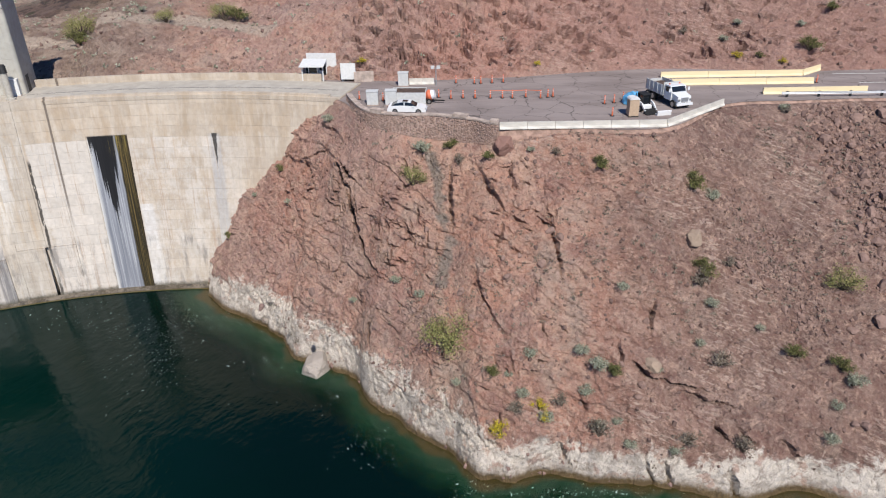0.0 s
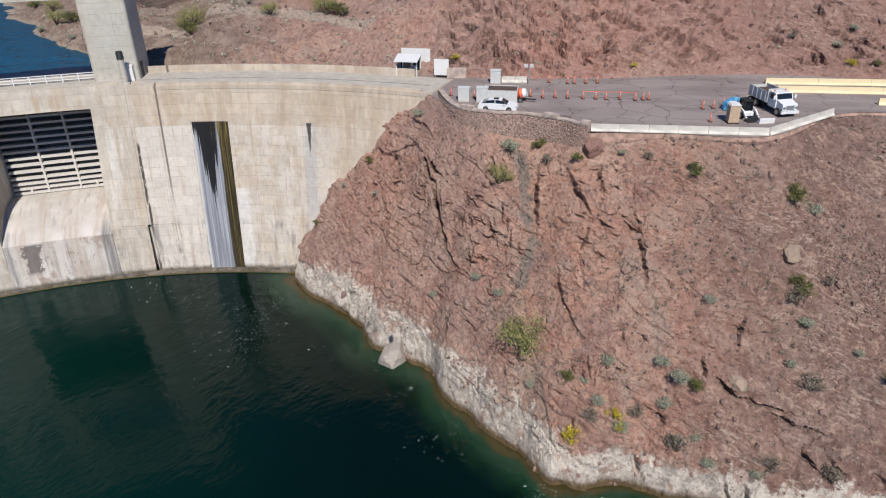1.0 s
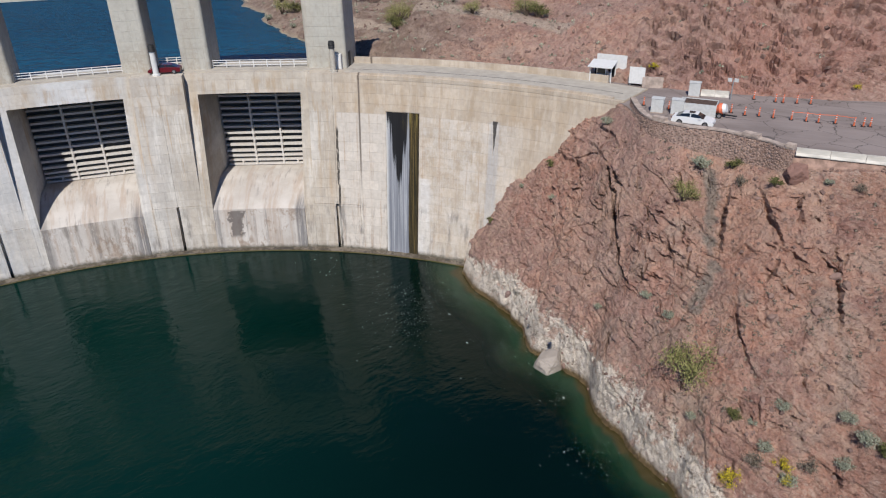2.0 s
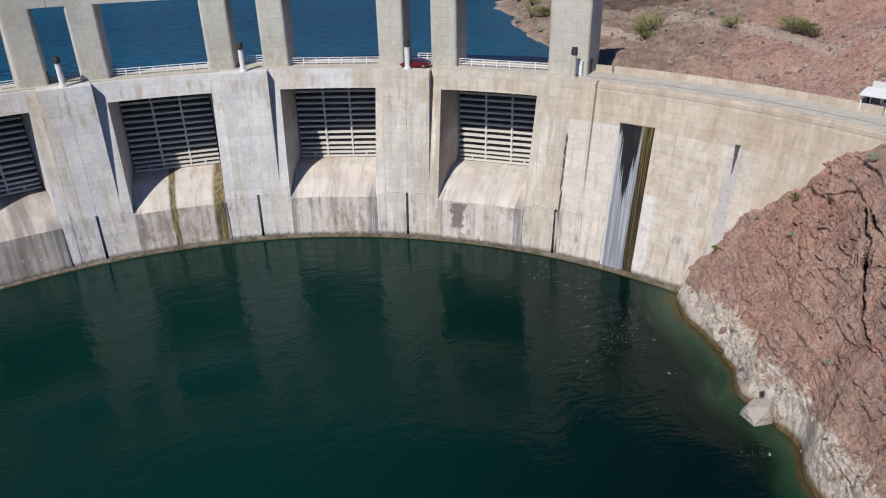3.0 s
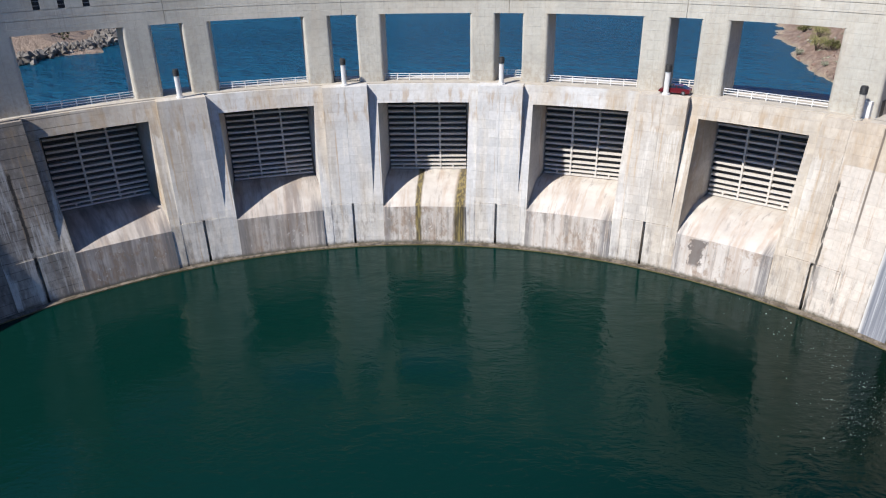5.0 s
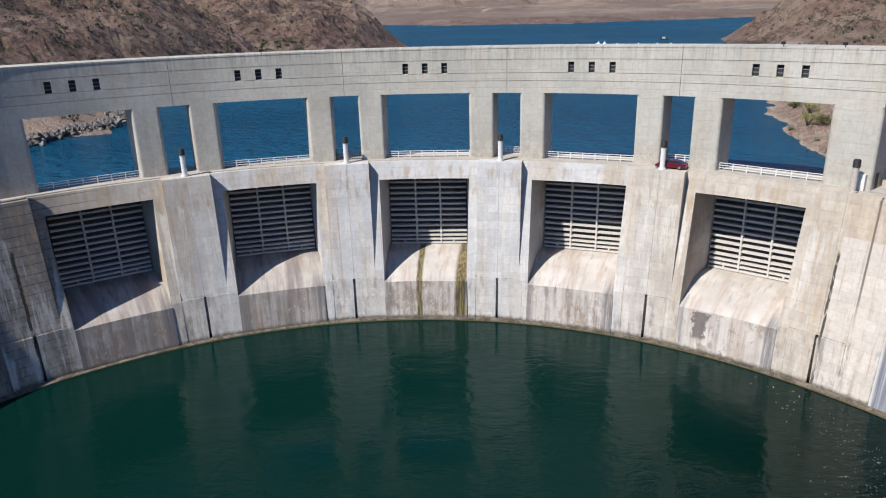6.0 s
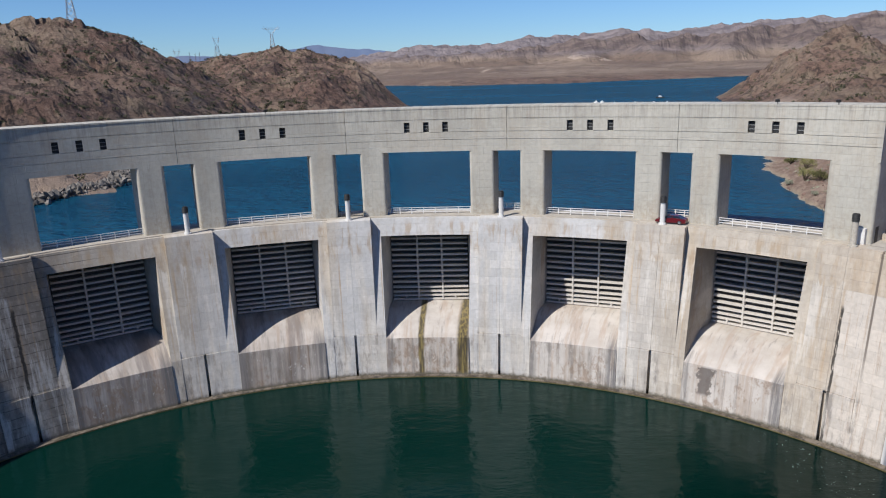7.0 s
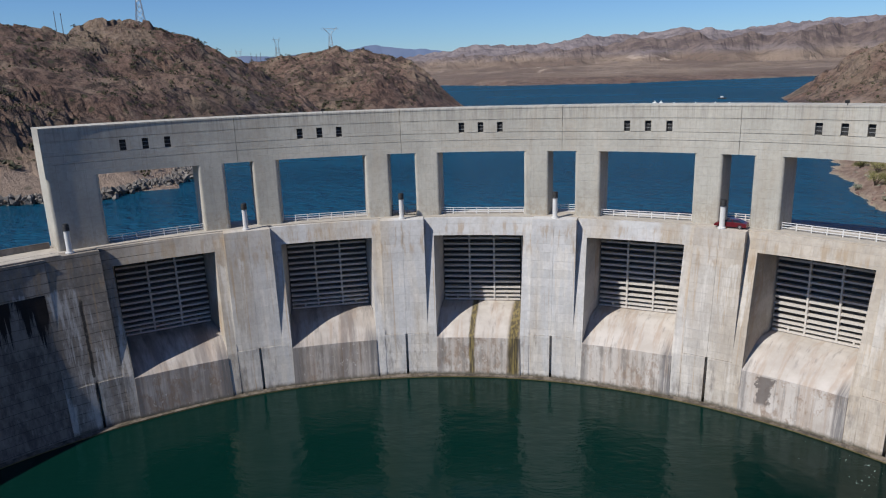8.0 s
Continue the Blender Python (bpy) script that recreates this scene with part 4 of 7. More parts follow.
for p in PIERS:
    bare = p == PIERS[0]
    vent = tagged(empty("vent_pipe", at_arc(p, 86.7, 28.2)), "bare cement-grey standpipe with a dark louvred cap beside the end tower" if bare else "white standpipe with a dark louvred cap on a pier", "vent pipe", "vent pipes")
    bm = bmesh.new()
    cyl(bm, 0.62, 0.62, 0.0, 0.25, 20)
    cyl(bm, 0.42, 0.42, 0.25, 3.6, 20)
    part("pipe", bm, M_PIPE if bare else M_WHITE, vent)
    bm = bmesh.new()
    for i in range(4):
        cyl(bm, 0.52, 0.46, 3.6 + 0.25 * i, 3.6 + 0.25 * i + 0.18, 20)
    cyl(bm, 0.4, 0.4, 3.6, 4.65, 16)
    part("louvred_cap", bm, M_DARK, vent)

# dark mesh fence closing one gap of the hoist house
fence = tagged(empty("crest_fence", at_arc(HGAPS[2], 89.6, 28.22)), "dark steel picket fence closing a gap on the crest", "fence")
for z in (0.12, 1.0, 1.95):
    bm = bmesh.new()
    box(bm, -GAP_W + 0.05, GAP_W - 0.05, -0.03, 0.03, z - 0.04, z + 0.04)
    part("rail", bm, M_DARK, fence)
for i in range(15):
    x = -GAP_W + 0.1 + (2 * GAP_W - 0.2) * i / 14
    w = 0.06 if i % 7 == 0 else 0.025
    bm = bmesh.new()
    box(bm, x - w, x + w, -0.03, 0.03, 0.0, 2.05 if i % 7 == 0 else 1.95)
    part("picket", bm, M_DARK, fence)
for p in (HGAPS[0], HGAPS[1]):
    rail = tagged(empty("railing", at_arc(p, 93.6, 28.22)), "white pipe railing on the lake side of a gap", "railing", "gap railings")
    for z in (0.35, 0.75, 1.12):
        bm = bmesh.new()
        box(bm, -GAP_W, GAP_W, -0.05, 0.05, z - 0.05, z + 0.05)
        part("rail", bm, M_WHITE, rail)
    for i in range(4):
        x = -GAP_W + 0.08 + (2 * GAP_W - 0.16) * i / 3
        bm = bmesh.new()
        box(bm, x - 0.07, x + 0.07, -0.06, 0.06, 0.0, 1.16)
        part("rail_post", bm, M_WHITE, rail)

# floodlights on the roof edge
for a in (23.41, 18.26, 77.72):
    lit = tagged(empty("roof_floodlight", at_arc(a, 89.3, 47.25)), "small dark floodlight on the hoist house roof edge", "floodlight", "roof floodlights")
    bm = bmesh.new()
    box(bm, -0.05, 0.05, -0.05, 0.05, 0.0, 0.3)
    part("bracket", bm, M_DARK, lit)
    bm = bmesh.new()
    prism_pts = ((-0.32, -0.25), (0.32, -0.25), (0.25, 0.2), (-0.25, 0.2))
    lo = [bm.verts.new((x, y, 0.3)) for x, y in prism_pts]
    hi = [bm.verts.new((x * 0.9, y - 0.1, 0.7)) for x, y in prism_pts]
    bm.faces.new(lo[::-1])
    bm.faces.new(hi)
    for k in range(4):
        bm.faces.new((lo[k], lo[(k + 1) % 4], hi[(k + 1) % 4], hi[k]))
    part("head", bm, M_DARK, lit)

# ---- water ----
bm = bmesh.new()
ring = [bm.verts.new((CX + v.x, CY + v.y, 0.0)) for v in (pol(a, 82.2, 0) for a in range(-12, 133, 2))]
ring += [bm.verts.new((x, y, 0.0)) for x, y in ((-300, -300), (-300, -900), (600, -900), (600, 75))]
bm.faces.new(ring)
tagged(part("water", bm, M_TAIL), "dark green river water below the dam", "water", kind="structure")
bm = bmesh.new()
ring = [bm.verts.new((CX + v.x, CY + v.y, 25.0)) for v in (pol(a, 92.0, 0) for a in range(0, 121, 2))]
ring += [bm.verts.new((CX + v.x, CY + v.y, 25.0)) for v in (pol(a, 4500.0, 0) for a in range(120, -1, -5))]
bm.faces.new(ring)
tagged(part("lake_water", bm, M_LAKE), "blue rippled reservoir water above the dam", "lake", kind="structure")


# ---- land ----
def fbm(p, octaves=5, h=1.0):
    return noise.fractal(p, h, 2.0, octaves)


def resample(pts, n):
    """n points at even steps of the station number along a list of points, smoothed by Catmull-Rom."""
    pts = np.array(pts, float)
    out = []
    for t in np.linspace(0, len(pts) - 1, n):
        i = min(int(t), len(pts) - 2)
        u = t - i
        p0, p1, p2, p3 = (pts[max(0, min(len(pts) - 1, i + k))] for k in (-1, 0, 1, 2))
        out.append(0.5 * (2 * p1 + (p2 - p0) * u + (2 * p0 - 5 * p1 + 4 * p2 - p3) * u * u + (3 * p1 - p0 - 3 * p2 + p3) * u ** 3))
    return np.array(out)


SHORE = [(-52, 94), (-44, 92), (-35.6, 89.2), (-28, 82), (-22, 76), (-16, 69), (-10, 64), (-6, 61), (0, 54), (4, 50.5), (9, 52), (17, 50.5), (28, 49), (42, 48), (60, 45), (90, 36), (150, 10), (260, -60)]
BRINK = [(-40, 98, 26), (-30, 96, 27), (-20, 93.5, 27.2), (-16, 91.5, 27), (-13.5, 89.0, 27.9), (-10.9, 84.0, 27.4), (-6.5, 81.0, 26.6), (-2, 80.4, 25.9), (2, 78.8, 25.9), (5.8, 76.6, 26.4), (13.7, 76.5, 27.6), (25.2, 76.2, 27.6), (35.2, 85.6, 27.7), (45, 87.0, 27.7), (60, 87.5, 27.8), (95, 84, 28), (160, 60, 28), (280, 0, 28)]
nu, nv = 860, 270
shore, brink = resample(SHORE, nu), resample(BRINK, nu)
# the waterline along the part of the bank that faces the dam, with its coves and points
COVES = [Vector(p).to_3d() for p in ((-37, 88), (-35.4, 86.7), (-31.8, 83.0), (-28.5, 81.1), (-24.9, 79.2), (-22.6, 77.3), (-21.3, 74.7), (-19.8, 72.2), (-17.0, 71.3), (-13.6, 69.5), (-11.2, 67.0), (-10.3, 64.4),
                                     (-8.8, 62.2), (-6.1, 60.5), (-4.4, 58.0), (-1.5, 55.8), (0.3, 54.9), (1.7, 52.2), (3.1, 51.0), (5.9, 50.9), (8.3, 51.7), (10.6, 52.2), (15.0, 50.9), (18.3, 50.8), (24.0, 49.0), (29.0, 48.6))]


def waterline(s, b):
    """The first crossing of the way from brink to shore with the waterline."""
    way, best = (s - b) * 1.6, 2.0
    for p, q in zip(COVES[:-1], COVES[1:]):
        d, e = q - p, p - b
        den = way.x * d.y - way.y * d.x
        if abs(den) > 1e-9:
            k, u = (e.x * d.y - e.y * d.x) / den, (e.x * way.y - e.y * way.x) / den
            if 0.3 < k < best and 0 <= u <= 1:
                best = k
    return b + way * best if best < 1.5 else s


for i in range(nu):
    s, b = Vector((*shore[i].tolist(), 0)), Vector((*brink[i][:2].tolist(), 0))
    lobe = 0.5 * noise.noise(s * 0.31 + Vector((3, 0, 0))) + 0.4 * noise.noise(s * 0.8)
    if s.x > 30:
        lobe += 2.0 * noise.noise(s * 0.13)
    shore[i] = (waterline(s, b) + (s - b).normalized() * lobe)[:2]
shore[7:-7] = sum(shore[7 + k:nu - 7 + k] for k in range(-7, 8)) / 15.0


def blocks(p):
    """Jointed rock: each block's own step, and the groove between it and the next."""
    dist, pts = noise.voronoi(p)
    return noise.noise(pts[0] * 5.3), min(1.0, (dist[1] - dist[0]) * 5.0) - 1.0


def facets(p):
    """Angular blocks: each cell is a tilted plane of its own, with a groove at its edge."""
    dist, pts = noise.voronoi(p)
    c = pts[0]
    lean = noise.noise_vector(c * 7.3)
    return noise.noise(c * 5.3) + 1.3 * (p - c).dot(lean), min(1.0, (dist[1] - dist[0]) * 6.0) - 1.0


def relief(q, rug, seed=0.0, blocky=0.6):
    """Jointed volcanic rock: broad swells, tilted blocks, dipping beds and a few leaning joints, with grit on all of it."""
    warp = 0.9 * noise.noise_vector(q * 0.12) + 0.3 * noise.noise_vector(q * 0.5)
    lean = Vector((q.x + 0.25 * q.z + seed, q.y, q.z)) + warp
    d = 2.0 * fbm(q * 0.045, 4) + 0.9 * fbm(q * 0.16 + Vector((seed, 0, 0)), 5)
    # joints that step back on their western side, in some places only
    for turn, per, size, thresh, frq, shift in ((0.40, 0.15, 0.9, -0.25, 0.10, 11.0), (0.75, 0.40, 0.35, -0.3, 0.17, 31.0)):
        t = (lean.x * 0.92 - lean.y * turn) * per + 0.4 * noise.noise(Vector((q.x, q.y, q.z * 0.6)) * 0.10 + Vector((0, shift, 0)))
        on = max(0.0, min(1.0, thresh + 2.2 * noise.noise(Vector((q.x, q.y, q.z * 0.7)) * frq + Vector((shift, 0, 0)))))
        f = t % 1.0
        ease = f if f < 0.86 else 0.86 * (1 - f) / 0.14
        d += rug * size * on * (0.43 - ease)
    # beds that dip to the east
    for per, size, frq in ((0.34, 0.6, 0.13), (0.95, 0.34, 0.25), (2.3, 0.13, 0.4)):
        bed = (q.z + 0.42 * q.x + 0.2 * q.y + 1.6 * warp.z) * per + 0.8 * noise.noise(q * 0.11 + Vector((4, 0, 0)))
        on = max(0.0, min(1.0, 0.15 + 2.4 * noise.noise(q * frq + Vector((0, 21, per)))))
        f = bed % 1.0
        d += (0.1 + 0.9 * rug) * size * on * (0.5 - (f if f < 0.85 else 0.85 * (1 - f) / 0.15))
    w = q + 0.5 * noise.noise_vector(q * 0.5)
    b1, g1 = facets(Vector((lean.x * 0.30, lean.y * 0.30, lean.z * 0.2)))
    b2, g2 = facets(Vector((w.x * 0.75 + 0.2 * w.z, w.y * 0.75, w.z * 0.6)))
    b3, g3 = facets(w * 1.9)
    d += rug * blocky * (0.75 * b1 + 0.18 * g1) + (0.3 + 0.7 * rug) * blocky * (0.34 * b2 + 0.10 * g2)
    return d + (0.08 + 0.1 * rug) * (b3 + 0.3 * g3) + 0.16 * fbm(q * 1.4, 4)


# open fissures in the rock: from, to, half width, depth
FISSURES = [(-13.7, 83.5, 21.8, -12.1, 79.9, 20.2, 0.36, 1.6), (-12.1, 79.9, 20.2, -10.8, 75.3, 17.0, 0.42, 2.0), (-13.2, 82.0, 22.7, -11.2, 79.6, 21.1, 0.3, 1.2), (-10.8, 75.3, 17.0, -9.7, 73.9, 13.8, 0.26, 1.3),
            (-9.7, 73.9, 13.8, -8.0, 71.1, 12.2, 0.24, 1.1), (0.7, 77.8, 23.1, 0.9, 71.7, 17.2, 0.34, 1.6), (3.0, 67.2, 15.9, 5.7, 59.9, 11.2, 0.24, 1.0), (7.5, 75.1, 24.8, 7.7, 72.3, 22.5, 0.22, 1.0),
            (11.2, 71.1, 21.6, 12.3, 64.3, 15.3, 0.26, 1.2), (3.9, 75.9, 23.8, 6.8, 70.0, 20.4, 0.28, 1.2), (6.2, 69.5, 19.6, 5.5, 67.5, 17.8, 0.24, 1.0)]
FISSURES += [(-9.1, 67.7, 8.6, -9.0, 65.9, 6.3, 0.3, 1.2), (21.7, 60.9, 15.2, 20.9, 58.9, 12.4, 0.3, 1.0), (17.4, 58.6, 12.0, 17.6, 56.5, 10.7, 0.28, 0.9), (18.6, 56.7, 10.5, 20.8, 55.8, 9.2, 0.3, 1.0), (23.1, 55.3, 8.0, 29.2, 54.0, 6.5, 0.2, 0.8),
             (26.5, 53.2, 5.4, 27.6, 51.8, 4.4, 0.32, 1.1), (28.8, 52.4, 5.3, 29.8, 51.1, 4.7, 0.3, 1.0), (32.5, 51.1, 5.0, 34.7, 50.6, 2.9, 0.22, 0.9), (13.4, 55.0, 7.6, 13.9, 54.1, 6.6, 0.22, 0.8), (20.8, 55.8, 9.2, 26.4, 56.3, 7.2, 0.2, 0.8)]
FISSURES += [(11.2, 53.5, 3.0, 12.4, 52.2, 0.8, 0.22, 1.0), (19.5, 51.0, 2.9, 20.5, 50.1, 0.1, 0.24, 1.0), (21.0, 50.8, 2.8, 22.4, 50.1, 0.0, 0.24, 1.0), (27.5, 50.5, 1.9, 28.1, 48.7, 0.0, 0.4, 1.3), (-18.0, 86.4, 20.4, -17.2, 84.6, 18.5, 0.25, 0.9)]


class Cracks:
    """Open joints in a slope: the rock east of each stands proud, and the joint itself is cut back."""

    def __init__(self):
        self.cells = {}

    def add(self, a, b, face, wide, depth, fade):
        line = b - a
        size = line.length
        line = line / size
        across = face.cross(line).normalized()
        if across.x + 1.2 * across.z < 0:
            across = -across
        item = (a, line, size, across, wide, depth, fade)
        near = int(size + 2.0 * fade + 1.0) // 2 + 1
        mx, my = int((a.x + b.x) / 4), int((a.y + b.y) / 4)
        for cx in range(mx - near, mx + near + 1):
            for cy in range(my - near, my + near + 1):
                self.cells.setdefault((cx, cy), []).append(item)

    def at(self, p):
        """The rock's rise or fall at p."""
        items = self.cells.get((int(p.x / 2), int(p.y / 2)))
        if not items:
            return 0.0
        q = p + 0.3 * noise.noise_vector(p * 0.9) + 0.12 * noise.noise_vector(p * 2.6)
        total = 0.0
        for a, line, size, across, wide, depth, fade in items:
            v = q - a
            u = v.dot(line)
            if -0.5 < u < size + 0.5:
                east = v.dot(across)
                if -wide < east < 3.0 * fade:
                    end = min(1.0, 2.2 * min(u + 0.5, size + 0.5 - u) / (size + 1.0))
                    total += 0.5 * depth * end * math.exp(-east / fade) if east > 0 else -depth * end
        return total


# the grey leak below the stone wall, and the worn path on the hill
LEAK = [Vector(p) for p in ((-2.0, 79.6, 24.0), (-1.1, 77.7, 22.2), (-1.0, 75.8, 20.3), (-0.7, 73.7, 18.6), (0.2, 71.5, 16.7), (-1.0, 68.0, 13.5))]
TRACK = [Vector(p) for p in ((-78, 131, 34), (-63.5, 122.5, 33.5), (-52.3, 116.5, 34.2), (-46.6, 115.6, 33.6), (-41.8, 116.2, 33.4), (-37.1, 116.1, 32.9), (-28, 112.5, 31.5))]


def beside_line(p, a, b, along=None):
    """How far p lies from the way from a to b, seen along a direction."""
    ab = b - a
    k = max(0.0, min(1.0, (p - a).dot(ab) / ab.length_squared))
    d = p - (a + ab * k)
    if along is not None:
        d = d - along * d.dot(along)
    return d.length, k


def bank():
    verts, faces, leak = [], [], []
    cracks, rnd = Cracks(), random.Random(3)
    for f in FISSURES:
        cracks.add(Vector(f[:3]), Vector(f[3:6]), Vector((0.0, -0.85, 0.5)).normalized(), f[6], f[7], 1.3)
    while len(verts) < 210:
        i, v = rnd.randrange(nu), rnd.uniform(0.06, 0.93)
        s, b = Vector((*shore[i].tolist(), 0.0)), Vector(brink[i].tolist())
        p = s.lerp(b, v)
        if not -27 < p.x < 13 or noise.noise(p * 0.13) < 0.0:
            continue
        down = (s - b).normalized()
        right = Vector((1, 0, 0)) - down * down.x
        size = 0.5 + 2.6 * rnd.random() ** 2
        half = (down + right * rnd.gauss(0.25, 0.16)).normalized() * size / 2
        if rnd.random() < 0.55:
            half = (right + down * rnd.gauss(0.35, 0.3)).normalized() * size * 0.35
        out = Vector((s.x - b.x, s.y - b.y, 0)).normalized()
        cracks.add(p - half, p + half, (out * 0.8 + Vector((0, 0, 0.5))).normalized(), rnd.uniform(0.10, 0.2), rnd.uniform(0.2, 0.75), rnd.uniform(0.3, 0.9))
        verts.append(0)
    verts = []
    for i in range(nu):
        s, b = Vector((*shore[i].tolist(), 0.0)), Vector(brink[i].tolist())
        out = Vector((s.x - b.x, s.y - b.y, 0)).normalized()
        side = Vector((-out.y, out.x, 0))
        for j in range(nv):
            v = -0.10 + 1.19 * j / (nv - 1)
            if v < 0:
                p = s + out * (-v) * 80 + Vector((0, 0, v * 60))
                k = 0.0 if j == 0 else 0.5
            else:
                # a steep white foot, a bench, then the slope
                rise = 0.16 * min(1, v / 0.06) + 0.84 * max(0.0, (v - 0.06) / 0.94) ** 0.93
                p = Vector((s.x + (b.x - s.x) * v, s.y + (b.y - s.y) * v, b.z * rise))
                if v > 1.0:
                    p.z = min(b.z, 27.7)
                k = max(0.0, min(1.0, (1.0 - v) * 9.0)) * min(1.0, 0.55 + v * 6)
            near_dam = min(1.0, max(0.05, (p.x + 36.0) / 14.0 + 0.3 * (1 - v)))
            rug = 0.34 + 0.66 * min(1.0, max(0.0, (30 - p.x) / 26.0))
            d = relief(p, rug) * near_dam - 1.3 * (1 - near_dam)
            way = out * 0.75 + Vector((0, 0, 0.35)) + side * 0.25
            face = way.normalized()
            d += near_dam * cracks.at(p)
            verts.append(p + k * d * way)
            wet = 0.0
            if -6 < p.x < 5 and p.y > 64:
                for la, lb in zip(LEAK[:-1], LEAK[1:]):
                    wet = max(wet, 1.0 - beside_line(p, la, lb, face)[0] / 1.4)
            leak.append(max(0.0, wet))
    for i in range(nu - 1):
        for j in range(nv - 1):
            a = i * nv + j
            faces.append((a, a + nv, a + nv + 1, a + 1))
    me = bpy.data.meshes.new("river_bank")
    me.from_pydata(verts, [], faces)
    me.attributes.new("leak", 'FLOAT', 'POINT').data.foreach_set("value", leak)
    me.materials.append(M_ROCK)
    return tagged(new("river_bank", me), "steep red volcanic rock bank with a bleached waterline", "rock bank", kind="structure")


bank_ob = bank()

ROADBACK = [(-42, 103), (-32, 103), (-22, 102), (-16, 101), (-11, 100), (-6, 98.8), (-2, 100), (1, 100.6), (5, 101), (9, 101), (17.6, 102.2), (31.6, 105), (43, 104.8), (54.6, 102.5), (68, 104), (98, 104), (165, 85), (290, 30)]
rb = resample(ROADBACK, nu)
bm = bmesh.new()
prev = None
for i in range(0, nu, 4):
    b, e = brink[i], rb[i]
    row = [bm.verts.new((b[0] + (e[0] - b[0]) * k, b[1] + (e[1] - b[1]) * k, 28.0)) for k in (0.052, 0.33, 0.66, 1.06)]
    if prev:
        for j in range(3):
            bm.faces.new((prev[j], row[j], row[j + 1], prev[j + 1]))
    prev = row
tagged(part("road", bm, M_ASPHALT), "cracked purplish-grey asphalt road and yard at the dam", "road", kind="structure")

M_DIRT = plain("tan_gravel_shoulder", (0.33, 0.215, 0.165), 0.95, vary=0.35, scale=1.2)
bm = bmesh.new()
prev = None
for i in range(0, nu, 2):
    b, e = brink[i], rb[i]
    row = []
    for k, z in ((0.0, min(b[2], 27.7) - 2.2), (0.035, min(27.7, b[2] + 0.3)), (0.06, 27.99)):
        j = 0.12 * noise.noise(Vector((b[0], b[1], k * 50)) * 0.9)
        row.append(bm.verts.new((b[0] + (e[0] - b[0]) * k, b[1] + (e[1] - b[1]) * k + j, z + (j if k < 0.05 else 0.0))))
    if prev:
        for j in range(2):
            bm.faces.new((prev[j], row[j], row[j + 1], prev[j + 1]))
    prev = row
tagged(part("road_shoulder", bm, M_DIRT), "tan gravel shoulder at the edge of the yard", "shoulder", kind="structure")

BASE = [(-190, 215, 22), (-160, 187, 23), (-133, 161, 24), (-113, 143, 24), (-97, 130, 24), (-87, 122, 24), (-79, 115, 24), (-68, 105, 24), (-58, 100.8, 25), (-48, 102.0, 27.9), (-36, 102.3, 27.9), (-24, 101.8, 27.9), (-11, 100, 27.9), (-2, 100, 27.9), (9, 101, 27.9), (31.6, 105, 27.9), (54.6, 102.5, 27.9), (98, 104, 27.9), (165, 85, 27.9), (290, 30, 27.9)]
STEEP = [0.3, 0.33, 0.36, 0.42, 0.4, 0.4, 0.4, 0.42, 0.5, 0.55, 0.55, 0.65, 0.85, 0.95, 0.95, 0.9, 0.7, 0.7, 0.7, 0.7]


